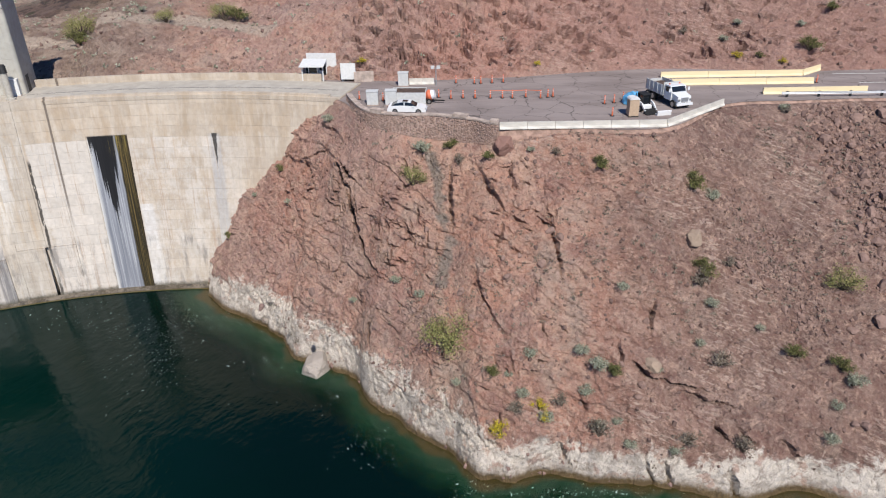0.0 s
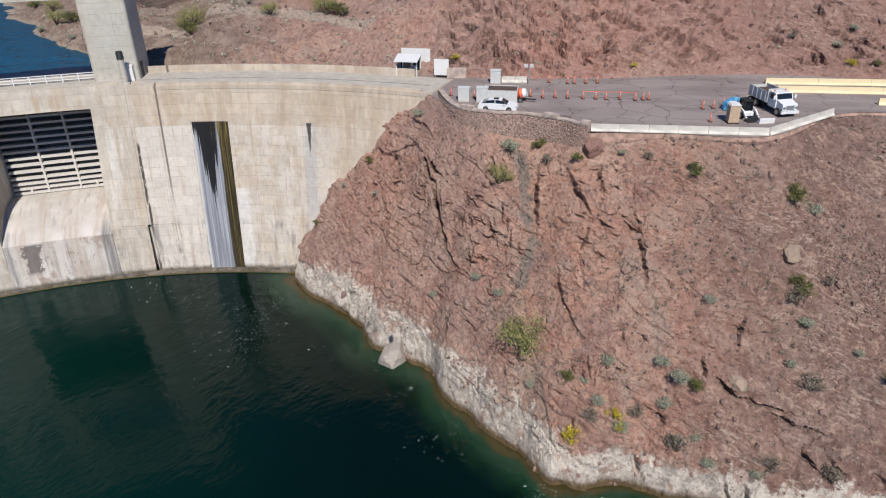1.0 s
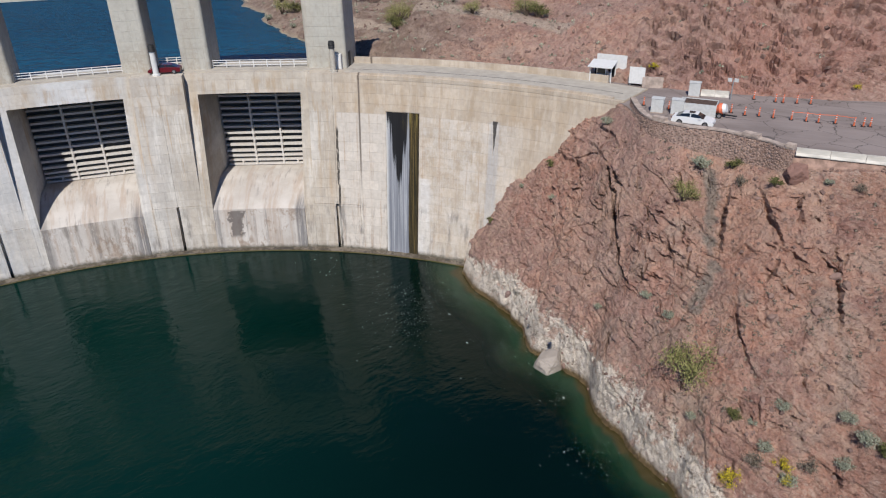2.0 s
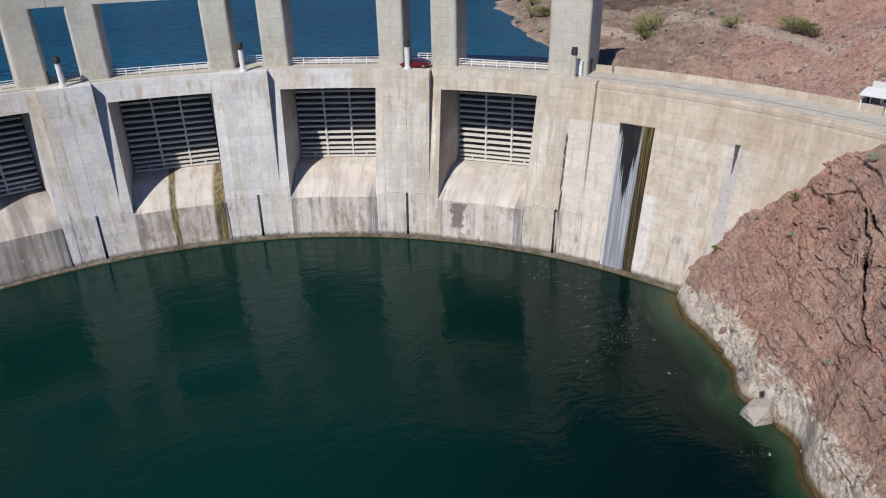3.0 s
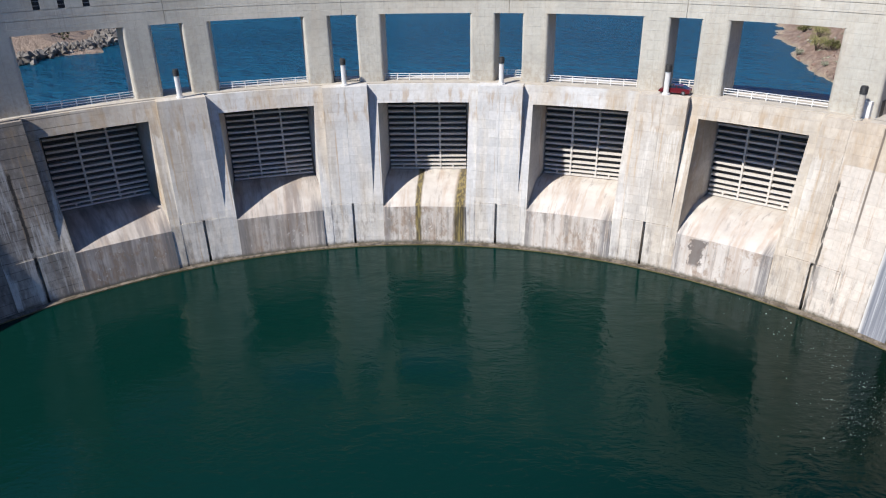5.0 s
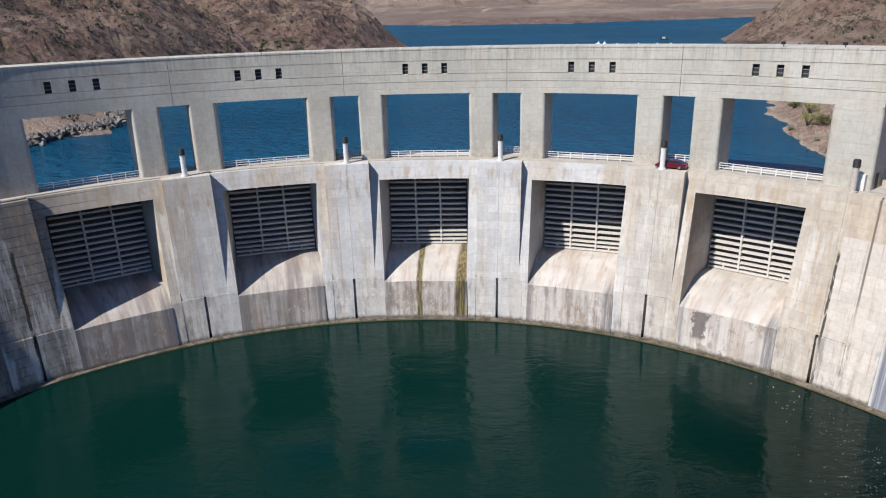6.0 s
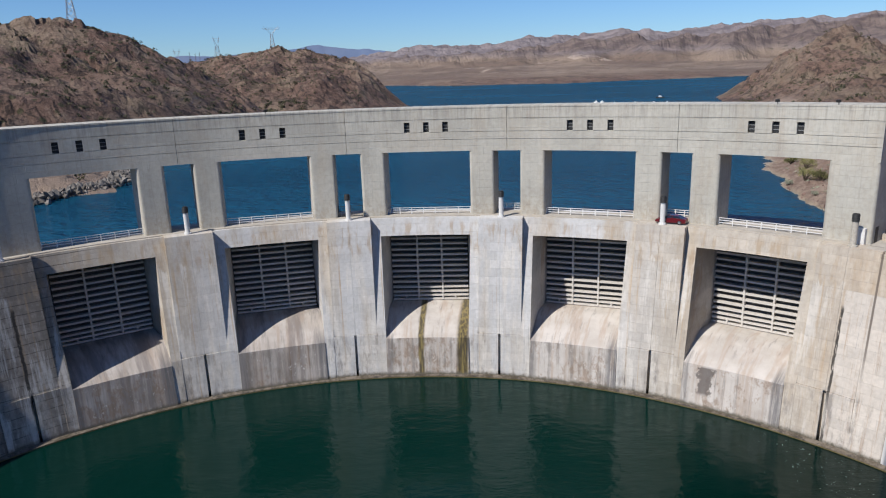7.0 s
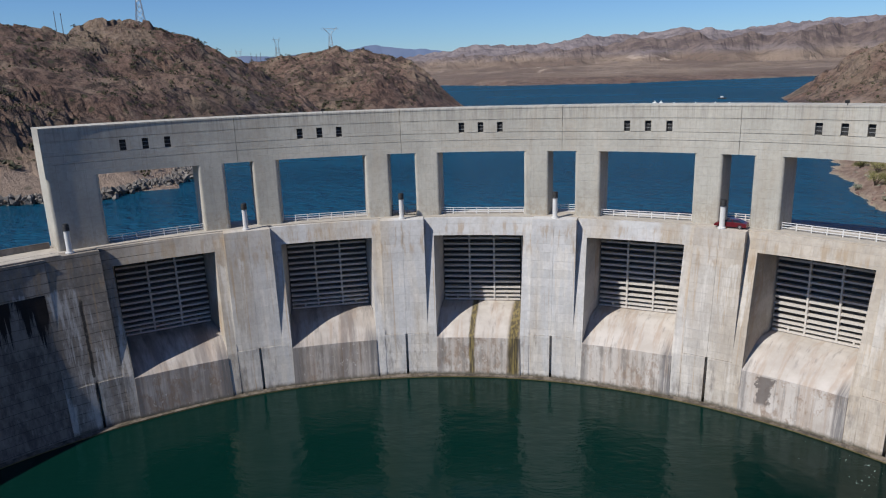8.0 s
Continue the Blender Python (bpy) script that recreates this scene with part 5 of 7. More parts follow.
def hillside():
    n, m = 1250, 190
    base = resample([(*p, s) for p, s in zip(BASE, STEEP)], n)
    verts, faces, worn = [], [], []
    cracks, rnd = Cracks(), random.Random(8)
    for k in range(900):
        i, run = int(np.argmin(np.abs(base[:, 0] - rnd.uniform(-16.0, 68.0)))), 0.3 + 20.0 * rnd.random() ** 1.5
        a, c = base[max(0, i - 6)], base[min(n - 1, i + 6)]
        t = Vector((c[0] - a[0], c[1] - a[1], 0)).normalized()
        up = Vector((-t.y, t.x, 0))
        steep = float(base[i][3])
        if steep < 0.6 or (base[i][0] > 22 and rnd.random() < 0.6):
            continue
        p = Vector(base[i][:3].tolist()) + up * run + Vector((0, 0, steep * run if run < 10 else steep * (10 + 0.45 * (run - 10))))
        slope = (up + Vector((0, 0, steep))).normalized()
        half = (t * rnd.uniform(0.5, 1.0) + slope * rnd.gauss(-0.2, 0.35)).normalized() * rnd.uniform(0.4, 1.8)
        cracks.add(p - half, p + half, (Vector((0, 0, 0.6)) - up * 0.5).normalized(), rnd.uniform(0.2, 0.4), rnd.uniform(0.5, 1.3), rnd.uniform(0.4, 1.0))
    for i in range(n):
        a, c = base[max(0, i - 6)], base[min(n - 1, i + 6)]
        t = Vector((c[0] - a[0], c[1] - a[1], 0)).normalized()
        up = Vector((-t.y, t.x, 0))
        o, steep = Vector(base[i][:3].tolist()), float(base[i][3])
        far = 1.0
        for j in range(m):
            v = (j / (m - 1)) ** 1.6
            run = -4.0 + 74.0 * v * far
            h = steep * max(0.0, run) if run > 0 else run * 0.3
            h = min(h, 10 * steep + 0.45 * max(0.0, h - 10 * steep) + 0.0) if h > 10 * steep else h
            if v > 0.85:
                h -= (v - 0.85) / 0.15 * 30.0
            p = o + up * run + Vector((0, 0, h))
            k = min(1.0, max(0.0, run / 3.0))
            rocky = max(0.0, min(1.0, (steep - 0.55) / 0.25))
            d = relief(p, min(1.0, steep * 1.15), 40.0, 0.7) + 0.5 * rocky * fbm(Vector((p.x * 0.3, p.y * 0.3, p.z * 0.8)), 5) + rocky * cracks.at(p)
            verts.append(p + k * d * (Vector((0, 0, 0.6)) - up * 0.5))
            trod = 0.0
            if -85 < p.x < -20 and p.y < 140:
                flat = Vector((p.x, p.y, 0))
                for la, lb in zip(TRACK[:-1], TRACK[1:]):
                    trod = max(trod, 1.0 - beside_line(flat, Vector((la.x, la.y, 0)), Vector((lb.x, lb.y, 0)))[0] / 3.0)
            worn.append(max(0.0, trod))
    for i in range(n - 1):
        for j in range(m - 1):
            a = i * m + j
            faces.append((a, a + m, a + m + 1, a + 1))
    me = bpy.data.meshes.new("hillside")
    me.from_pydata(verts, [], faces)
    me.attributes.new("worn", 'FLOAT', 'POINT').data.foreach_set("value", worn)
    me.materials.append(M_ROCK)
    return tagged(new("hillside", me), "red rocky desert hillside above the road", "hillside", kind="structure")


hill_ob = hillside()


# hills of the desert: x, y, top, fall per metre
HILLS = [(-420, -13, 83, 0.46), (-350, -58, 77, 0.33), (-435, -2, 78, 0.56), (-305, -20, 52, 0.42), (-330, 5, 40, 0.33), (-270, -60, 56, 0.36), (-330, -150, 80, 0.3), (-520, -120, 84, 0.28),
         (-603, 144, 74, 0.26), (-575, 105, 62, 0.32), (-640, 188, 60, 0.24), (-470, 60, 36, 0.3), (-569, 189, 48, 0.3), (-535, 205, 35, 0.2), (-235, -45, 44, 0.4),
         (-312, 455, 68, 0.55), (-296, 480, 54, 0.3), (-235, 420, 50, 0.2), (-352, 505, 46, 0.45), (-130, 300, 48, 0.25), (-672, 205, 58, 0.28), (-735, 250, 40, 0.3), (0, 330, 80, 0.25), (180, 300, 85, 0.25), (330, 120, 80, 0.25)]


def beyond(x, y, p, q):
    """How far (x, y) lies to the left of the way from p to q."""
    dx, dy = q[0] - p[0], q[1] - p[1]
    return (dx * (y - p[1]) - dy * (x - p[0])) / math.hypot(dx, dy)


def land_height(x, y, d, az):
    p = Vector((x, y, 0))
    if math.hypot(x - CX, y - CY) < 122 or (d < 150 and az < 15) or (-95 < x < 130 and y < 0):
        return -14.0
    rough = fbm(p * 0.006, 5)
    ridge = 1 - 2 * abs(noise.noise(p * 0.011 + Vector((5, 2, 0)))) + 0.6 * (1 - 2 * abs(noise.noise(p * 0.031)))
    left = -beyond(x, y, (-510, 228), (-236, 8)) if x < -236 else min(-198 - x, 6 - y) + 5 * noise.noise(p * 0.03)
    if x < -510:
        left = -beyond(x, y, (-810, 318), (-510, 228))
    right = -beyond(x, y, (-112, 150), (-400, 436))
    if x < -400:
        right = -beyond(x, y, (-400, 436), (-418, 800))
    land = max(left, right if y > 100 else -99)
    z = 24.5 + max(-10.0, min(7.0, land * (0.16 if y < 100 or x > -180 else 0.07)))
    if land > 0:
        hill = max(top - fall * math.hypot(x - hx, y - hy) * (1 + 0.35 * rough) for hx, hy, top, fall in HILLS)
        soft = max(0.0, hill - z)
        z += min(1.0, land / 30.0) * min(1.0, soft / 10.0) * 5.0 * max(0.0, noise.noise(p * 0.022 + Vector((3, 0, 0))) - 0.12) * (1.0 + 1.5 * blocks(p * 0.14)[0])
        crag = max(0.3, min(1.6, 0.8 + 2.5 * noise.noise(p * 0.015 + Vector((0, 7, 0)))))
        z = z + soft * min(1.0, land / 40.0) + min(1.0, land / 30.0) * (1.6 * ridge - 0.6 + 4.2 * fbm(p * 0.02, 6) + 2.2 * (1 - 3 * abs(noise.noise(p * 0.04))) + (3.0 if d < 470 else 2.4) * crag * blocks(p * 0.07)[0] + 2.0 * crag * blocks(p * 0.2)[0]) * (0.15 + min(1.0, soft / 16.0))
    shore_far = float(np.interp(az, SHORE_AZ, SHORE_D)) + 25 * noise.noise(p * 0.006)
    if d > shore_far:
        r = d - shore_far
        wav = abs(noise.noise(p * 0.0016)) + 0.5 * abs(noise.noise(p * 0.004)) + 0.25 * abs(noise.noise(p * 0.009))
        f = 25 + min(5.0, r * 0.05) + 0.024 * r * (1.1 - 0.5 * wav) + min(1.0, r / 600) * 6 * fbm(p * 0.012, 4)
        crest = 1 - abs(noise.noise(p * 0.0030 + Vector((9, 0, 0)))) * 0.8
        fold = 0.5 * (1 - 2 * abs(noise.noise(p * 0.006))) + 0.3 * (1 - 2 * abs(noise.noise(p * 0.015))) + 0.16 * (1 - 2 * abs(noise.noise(p * 0.035)))
        for at, wide, tops, rough_ in ((2450 + 250 * noise.noise(Vector((az * 0.25, 3, 0))), 300.0, MID_EL, 50.0), (3650 + 300 * noise.noise(Vector((az * 0.2, 9, 0))), 800.0, SKY_EL, 36.0)):
            k = max(0.0, 1.0 - abs(d - at) / wide)
            if k > 0:
                top = 54 + d * math.tan(radians(float(np.interp(az, SKY_AZ, tops))))
                f = max(f, f + k ** 0.8 * ((top - f) * (0.82 + 0.18 * crest) + rough_ * (fold - 0.35)))
        z = max(z, f)
    return z


# the far shore's distance, and how high the near and the far ranges stand, by direction
SHORE_AZ, SHORE_D = (25, 39.6, 45.1, 53.6, 62.6, 69, 75, 90), (1350, 1267, 1171, 1083, 1117, 1345, 1500, 1500)
SKY_AZ = (25, 32, 34.3, 36, 39.6, 43.3, 46, 49.4, 53.7, 56.7, 59.4, 62.5, 65.1, 67.5, 70.5, 76)
MID_EL = (2.3, 2.3, 2.2, 2.2, 2.1, 1.6, 1.4, 1.75, 1.4, 1.0, 0.7, 0.6, 0.6, 0.4, 0.3, 0.2)
SKY_EL = (2.9, 2.75, 2.4, 2.56, 2.54, 2.26, 2.0, 2.25, 2.1, 2.05, 1.6, 1.45, 1.7, 1.2, 0.86, 0.3)


def far_land():
    """One sheet of desert from the dam to the horizon; the lake covers its low parts."""
    azs = [-180 + 3 * i for i in range(70)] + [30 + 0.22 * i for i in range(345)] + [106 + 3 * i for i in range(25)]
    ds = [100 + 4.5 * j for j in range(22)] + [200 + 2.6 * j for j in range(215)] + [760 * (5.8 ** (j / 94.0)) for j in range(95)]
    m = len(ds)
    verts, faces = [], []
    for az in azs:
        sa, ca = math.sin(radians(az)), math.cos(radians(az))
        for d in ds:
            verts.append((-d * sa, d * ca, land_height(-d * sa, d * ca, d, az)))
    n = len(azs)
    for i in range(n):
        for j in range(m - 1):
            a, b = i * m + j, ((i + 1) % n) * m + j
            faces.append((a, b, b + 1, a + 1))
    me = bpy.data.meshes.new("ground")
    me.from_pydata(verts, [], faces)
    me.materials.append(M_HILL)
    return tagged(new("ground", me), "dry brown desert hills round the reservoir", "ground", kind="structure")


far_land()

# ---- roadside things ----
Z0 = 28.0
M_RUBBLE = plain("rubble_stone", (0.33, 0.235, 0.195), 0.9, vary=0.45, scale=1.8)
M_CAP = plain("cap_stone", (0.45, 0.36, 0.30), 0.9, vary=0.25, scale=1.5)
M_BARRIER = plain("whitewashed_concrete", (0.60, 0.56, 0.49), 0.85, vary=0.2, scale=1.2)
M_CREAM = plain("faded_yellow_concrete", (0.80, 0.66, 0.40), 0.8, vary=0.1, scale=1.0)
M_ORANGE = plain("orange_plastic", (0.72, 0.17, 0.08), 0.5, vary=0.12)
M_BLACK = plain("black_rubber", (0.02, 0.02, 0.02), 0.7)
M_GLASS = Nodes("dark_glass", 0.05, spec=0.6)
M_GLASS.color((0.012, 0.015, 0.018))
M_GLASS = M_GLASS.m
M_CARWHITE = Nodes("white_car_paint", 0.25, spec=0.5)
M_CARWHITE.color((0.78, 0.78, 0.77))
M_CARWHITE = M_CARWHITE.m
M_CARRED = Nodes("red_car_paint", 0.25, spec=0.5)
M_CARRED.color((0.12, 0.008, 0.012))
M_CARRED = M_CARRED.m
M_CHROME = plain("bright_metal", (0.6, 0.6, 0.6), 0.3, 0.9, vary=0.05)
M_TAN = plain("tan_plastic", (0.52, 0.38, 0.26), 0.6, vary=0.08)
M_BLUE = plain("blue_tarp", (0.10, 0.33, 0.55), 0.6, vary=0.2)
M_GREYBOX = plain("pale_grey_paint", (0.58, 0.58, 0.56), 0.6, vary=0.08)
M_SOIL = plain("dark_soil", (0.10, 0.065, 0.05), 0.95, vary=0.4)
M_GALV = plain("galvanised_steel", (0.45, 0.46, 0.47), 0.45, 0.6, vary=0.1)
M_LINE = plain("white_road_paint", (0.68, 0.66, 0.62), 0.8, vary=0.2, scale=4)


def prism(bm, pts, half, m=None, taper=None):
    """A side outline of (x, z) points drawn across from -half to half; taper(z) narrows it."""
    sides = []
    for s in (-1, 1):
        sides.append([bm.verts.new((x, s * half * (taper(z) if taper else 1.0), z)) for x, z in pts])
    k = len(pts)
    for i in range(k):
        j = (i + 1) % k
        bm.faces.new((sides[0][i], sides[0][j], sides[1][j], sides[1][i]))
    bm.faces.new(sides[0][::-1])
    bm.faces.new(sides[1])
    if m is not None:
        for v in sides[0] + sides[1]:
            v.co = m @ v.co


def wheel(parent, x, y, r, w, dark=M_BLACK):
    bm = bmesh.new()
    cyl(bm, r, r, -w / 2, w / 2, 20, pose(x, y, r, 90, 0, 0))
    tyre = part("tyre", bm, dark, parent)
    bm = bmesh.new()
    cyl(bm, r * 0.6, r * 0.6, -w / 2 - 0.015, w / 2 + 0.015, 16, pose(x, y, r, 90, 0, 0))
    part("rim", bm, M_CHROME, tyre, "silver wheel rim")


def car(name, m, paint, label):
    ob = tagged(empty(name, m), label, "car")
    tuck = lambda z: 1.0 if z < 0.75 else 1.0 - 0.22 * (z - 0.75) / 0.7
    bm = bmesh.new()
    prism(bm, [(-2.4, 0.3), (-2.42, 0.62), (-2.3, 0.92), (-1.75, 1.0), (-0.75, 1.05), (0.85, 1.0), (1.75, 0.88), (2.3, 0.7), (2.42, 0.5), (2.38, 0.28)], 0.92, taper=lambda z: 1.0 - 0.06 * max(0, z - 0.6))
    body = part("body", bm, paint, ob)
    bm = bmesh.new()
    prism(bm, [(-1.95, 0.98), (-1.2, 1.34), (-0.6, 1.43), (0.2, 1.42), (0.55, 1.34), (1.2, 0.97)], 0.86, taper=tuck)
    part("windows", bm, M_GLASS, ob, "dark tinted car windows")
    bm = bmesh.new()
    prism(bm, [(-1.25, 1.345), (-0.6, 1.45), (0.2, 1.44), (0.5, 1.375), (0.2, 1.40), (-0.6, 1.41)], 0.84, taper=tuck)
    part("roof", bm, paint, ob)
    for s in (-1, 1):
        for x0, x1 in ((-0.35, -0.25),):
            bm = bmesh.new()
            box(bm, x0, x1, s * 0.72 - 0.08, s * 0.72 + 0.08, 1.0, 1.40)
            part("door_pillar", bm, paint, ob)
        bm = bmesh.new()
        box(bm, 0.75, 0.95, s * 0.98 - 0.09, s * 0.98 + 0.09, 0.95, 1.08)
        part("mirror", bm, paint, ob)
        bm = bmesh.new()
        box(bm, 2.2, 2.4, s * 0.68 - 0.18, s * 0.68 + 0.18, 0.58, 0.7)
        part("headlight", bm, M_GALV, ob)
        bm = bmesh.new()
        box(bm, -2.43, -2.3, s * 0.68 - 0.2, s * 0.68 + 0.2, 0.68, 0.84)
        part("tail_light", bm, M_CARRED, ob)
    bm = bmesh.new()
    box(bm, -0.55, 0.1, -0.45, 0.45, 1.44, 1.456)
    part("sunroof", bm, M_GLASS, ob)
    for x in (-1.45, 1.45):
        for y in (-0.82, 0.82):
            wheel(ob, x, y, 0.34, 0.22)
    return ob


car("sedan_car", pose(-4.75, 84.9, Z0, 0, 0, -5), M_CARWHITE, "white four-door sedan parked by the stone wall")
cp = pol(32.6, 88.0, 28.05)
car("red_car", pose(CX + cp.x, CY + cp.y, 28.22, 0, 0, 32.6 + 180), M_CARRED, "dark red car driving over the dam crest")


def dump_truck(m):
    ob = tagged(empty("dump_truck", m), "white dump truck with a steel tipper bed", "truck")
    bm = bmesh.new()
    box(bm, -3.4, 3.2, -0.5, 0.5, 0.7, 1.0)
    part("chassis", bm, M_BLACK, ob)
    bm = bmesh.new()
    for y0, y1 in ((-1.2, -1.12), (1.12, 1.2)):
        box(bm, -3.4, 0.5, y0, y1, 1.15, 2.35)
    box(bm, -3.4, 0.5, -1.2, 1.2, 1.05, 1.15)
    box(bm, 0.42, 0.5, -1.2, 1.2, 1.15, 2.7)
    box(bm, -3.4, -3.32, -1.2, 1.2, 1.15, 2.2)
    for x in (-2.6, -1.7, -0.8, 0.1):
        for y in (-1.25, 1.2):
            box(bm, x - 0.06, x + 0.06, y, y + 0.05, 1.1, 2.3)
    part("tipper_bed", bm, M_GREYBOX, ob)
    bm = bmesh.new()
    box(bm, -3.2, 0.4, -1.1, 1.1, 1.2, 1.9)
    part("load", bm, M_SOIL, ob, "dark soil load")
    bm = bmesh.new()
    prism(bm, [(0.65, 0.8), (0.65, 2.55), (1.75, 2.55), (2.1, 1.85), (2.1, 0.8)], 1.08)
    part("cab", bm, M_CARWHITE, ob)
    bm = bmesh.new()
    prism(bm, [(1.83, 2.45), (2.13, 1.88), (2.16, 1.9), (1.86, 2.47)], 0.95)
    part("windscreen", bm, M_GLASS, ob)
    for y in (-1.1, 1.08):
        bm = bmesh.new()
        box(bm, 0.85, 1.7, y, y + 0.02, 1.75, 2.4)
        part("side_window", bm, M_GLASS, ob)
    bm = bmesh.new()
    prism(bm, [(2.1, 0.85), (2.1, 1.8), (3.35, 1.55), (3.45, 0.85)], 0.95)
    part("bonnet", bm, M_CARWHITE, ob)
    bm = bmesh.new()
    box(bm, 3.44, 3.5, -0.5, 0.5, 0.95, 1.45)
    part("grille", bm, M_GALV, ob)
    bm = bmesh.new()
    box(bm, 3.4, 3.62, -1.15, 1.15, 0.5, 0.8)
    part("bumper", bm, M_CARWHITE, ob)
    for y in (-0.78, 0.78):
        bm = bmesh.new()
        box(bm, 3.42, 3.5, y - 0.13, y + 0.13, 1.05, 1.3)
        part("headlight", bm, M_CHROME, ob)
        bm = bmesh.new()
        box(bm, 2.05, 2.15, y * 1.75 - 0.12, y * 1.75 + 0.12, 1.9, 2.35)
        part("mirror", bm, M_CARWHITE, ob)
    for x, w in ((2.55, 0.3), (-1.6, 0.6), (-2.75, 0.6)):
        for y in (-0.95, 0.95):
            wheel(ob, x, y, 0.5, w)
    bm = bmesh.new()
    for y in (-0.7, 0.7):
        cyl(bm, 0.09, 0.09, 2.55, 2.72, 10, pose(1.0, y, 0))
    part("beacon", bm, M_ORANGE, ob)


dump_truck(pose(28.5, 88.0, Z0, 0, 0, -72))


def skid_steer(m):
    ob = tagged(empty("skid_steer_loader", m), "white compact loader with a blue tarp behind its cage", "loader")
    bm = bmesh.new()
    prism(bm, [(-1.4, 0.35), (-1.4, 1.1), (-0.6, 1.2), (0.9, 0.75), (0.9, 0.35)], 0.62)
    part("body", bm, M_CARWHITE, ob)
    bm = bmesh.new()
    for x in (-0.55, 0.55):
        for y in (-0.5, 0.5):
            box(bm, x - 0.06, x + 0.06, y - 0.06, y + 0.06, 0.7, 2.05)
    box(bm, -0.65, 0.65, -0.56, 0.56, 2.0, 2.12)
    part("cage", bm, M_BLACK, ob)
    bm = bmesh.new()
    box(bm, -0.5, 0.5, -0.44, 0.44, 0.85, 1.95)
    part("cab_window", bm, M_GLASS, ob)
    for y in (-0.78, 0.78):
        bm = bmesh.new()
        prism(bm, [(-1.2, 1.35), (-1.1, 1.55), (0.9, 1.15), (1.75, 0.45), (1.6, 0.3), (0.8, 0.95)], 0.08, pose(0, y, 0))
        part("lift_arm", bm, M_CARWHITE, ob)
    bm = bmesh.new()
    prism(bm, [(1.5, 0.05), (1.5, 0.6), (1.62, 0.62), (1.7, 0.2), (2.25, 0.08), (2.25, 0.03)], 0.85)
    part("bucket", bm, M_BLACK, ob)
    for x in (-0.75, 0.55):
        for y in (-0.75, 0.75):
            wheel(ob, x, y, 0.38, 0.3)


skid_steer(pose(24.5, 84.6, Z0, 0, 0, -72))
tarp = tagged(empty("tarped_heap", pose(23.9, 87.4, Z0)), "lumpy heap under a blue tarpaulin beside the loader", "tarp")
bm = bmesh.new()
bmesh.ops.create_icosphere(bm, subdivisions=3, radius=1.0)
for v in bm.verts:
    v.co = Vector((v.co.x * 1.3, v.co.y * 1.1, max(0.0, v.co.z + 0.35) * 1.15)) * (1 + 0.22 * noise.noise(v.co * 2.1))
    v.co.z = max(0.0, v.co.z)
part("tarpaulin", bm, M_BLUE, tarp)
bk = tagged(empty("loader_bucket", pose(26.4, 82.6, Z0, 0, 0, 12)), "white spare loader bucket lying on the asphalt", "bucket")
bm = bmesh.new()
prism(bm, [(-0.4, 0.0), (-0.45, 0.55), (-0.3, 0.6), (-0.2, 0.15), (0.5, 0.1), (0.5, 0.0)], 0.9, pose(0, 0, 0, 0, 0, 90))
part("shell", bm, M_CARWHITE, bk)
bm = bmesh.new()
box(bm, -0.9, 0.9, 0.5, 0.62, 0.0, 0.12)
part("cutting_edge", bm, M_BLACK, bk)

wc = tagged(empty("portable_toilet", pose(22.6, 82.3, Z0, 0, 0, 4)), "tan plastic portable toilet with a white domed roof", "portable toilet")
bm = bmesh.new()
box(bm, -0.58, 0.58, -0.6, 0.6, 0.12, 2.12)
part("cabin", bm, M_TAN, wc)
bm = bmesh.new()
box(bm, -0.62, 0.62, -0.64, 0.64, 0.0, 0.12)
part("skid_base", bm, M_BLACK, wc)
bm = bmesh.new()
prism(bm, [(-0.64, 2.12), (-0.5, 2.3), (0.0, 2.38), (0.5, 2.3), (0.64, 2.12)], 0.66)
part("roof", bm, M_WHITE, wc, "white domed plastic roof")
bm = bmesh.new()
box(bm, -0.42, 0.42, -0.63, -0.6, 0.2, 2.0)
part("door", bm, M_TAN, wc)
bm = bmesh.new()
cyl(bm, 0.05, 0.05, 2.3, 2.65, 10, pose(0.4, 0.4, 0))
part("vent_stack", bm, M_BLACK, wc)

# guard booth, boards, cabinets
gb = tagged(empty("guard_booth", pose(-18.9, 101.0, 28.15, 0, 0, -3)), "open white guard booth with a sloping roof", "booth")
bm = bmesh.new()
prism(bm, [(-1.75, 2.95), (-1.75, 3.07), (1.75, 3.07), (1.75, 2.95)], 1.55, pose(0, 0, -0.55, 8, 0, 0))
part("roof", bm, M_WHITE, gb)
for x in (-1.5, 1.5):
    for y in (-1.25, 1.25):
        bm = bmesh.new()
        box(bm, x - 0.07, x + 0.07, y - 0.07, y + 0.07, 0.0, 2.3 + 0.12 * y)
        part("post", bm, M_WHITE, gb)
bm = bmesh.new()
box(bm, -0.75, 0.65, -0.7, 0.5, 0.0, 2.0)
part("cabin", bm, M_WHITE, gb)
bm = bmesh.new()
box(bm, -0.6, 0.5, -0.73, -0.7, 1.1, 1.85)
part("window", bm, M_GLASS, gb)
bm = bmesh.new()
box(bm, -1.45, 1.45, 1.0, 1.1, 0.3, 2.1)
part("back_screen", bm, M_BLACK, gb)
bm = bmesh.new()
box(bm, 0.8, 1.3, -0.6, -0.1, 0.0, 1.3)
part("cabinet", bm, M_GREYBOX, gb)
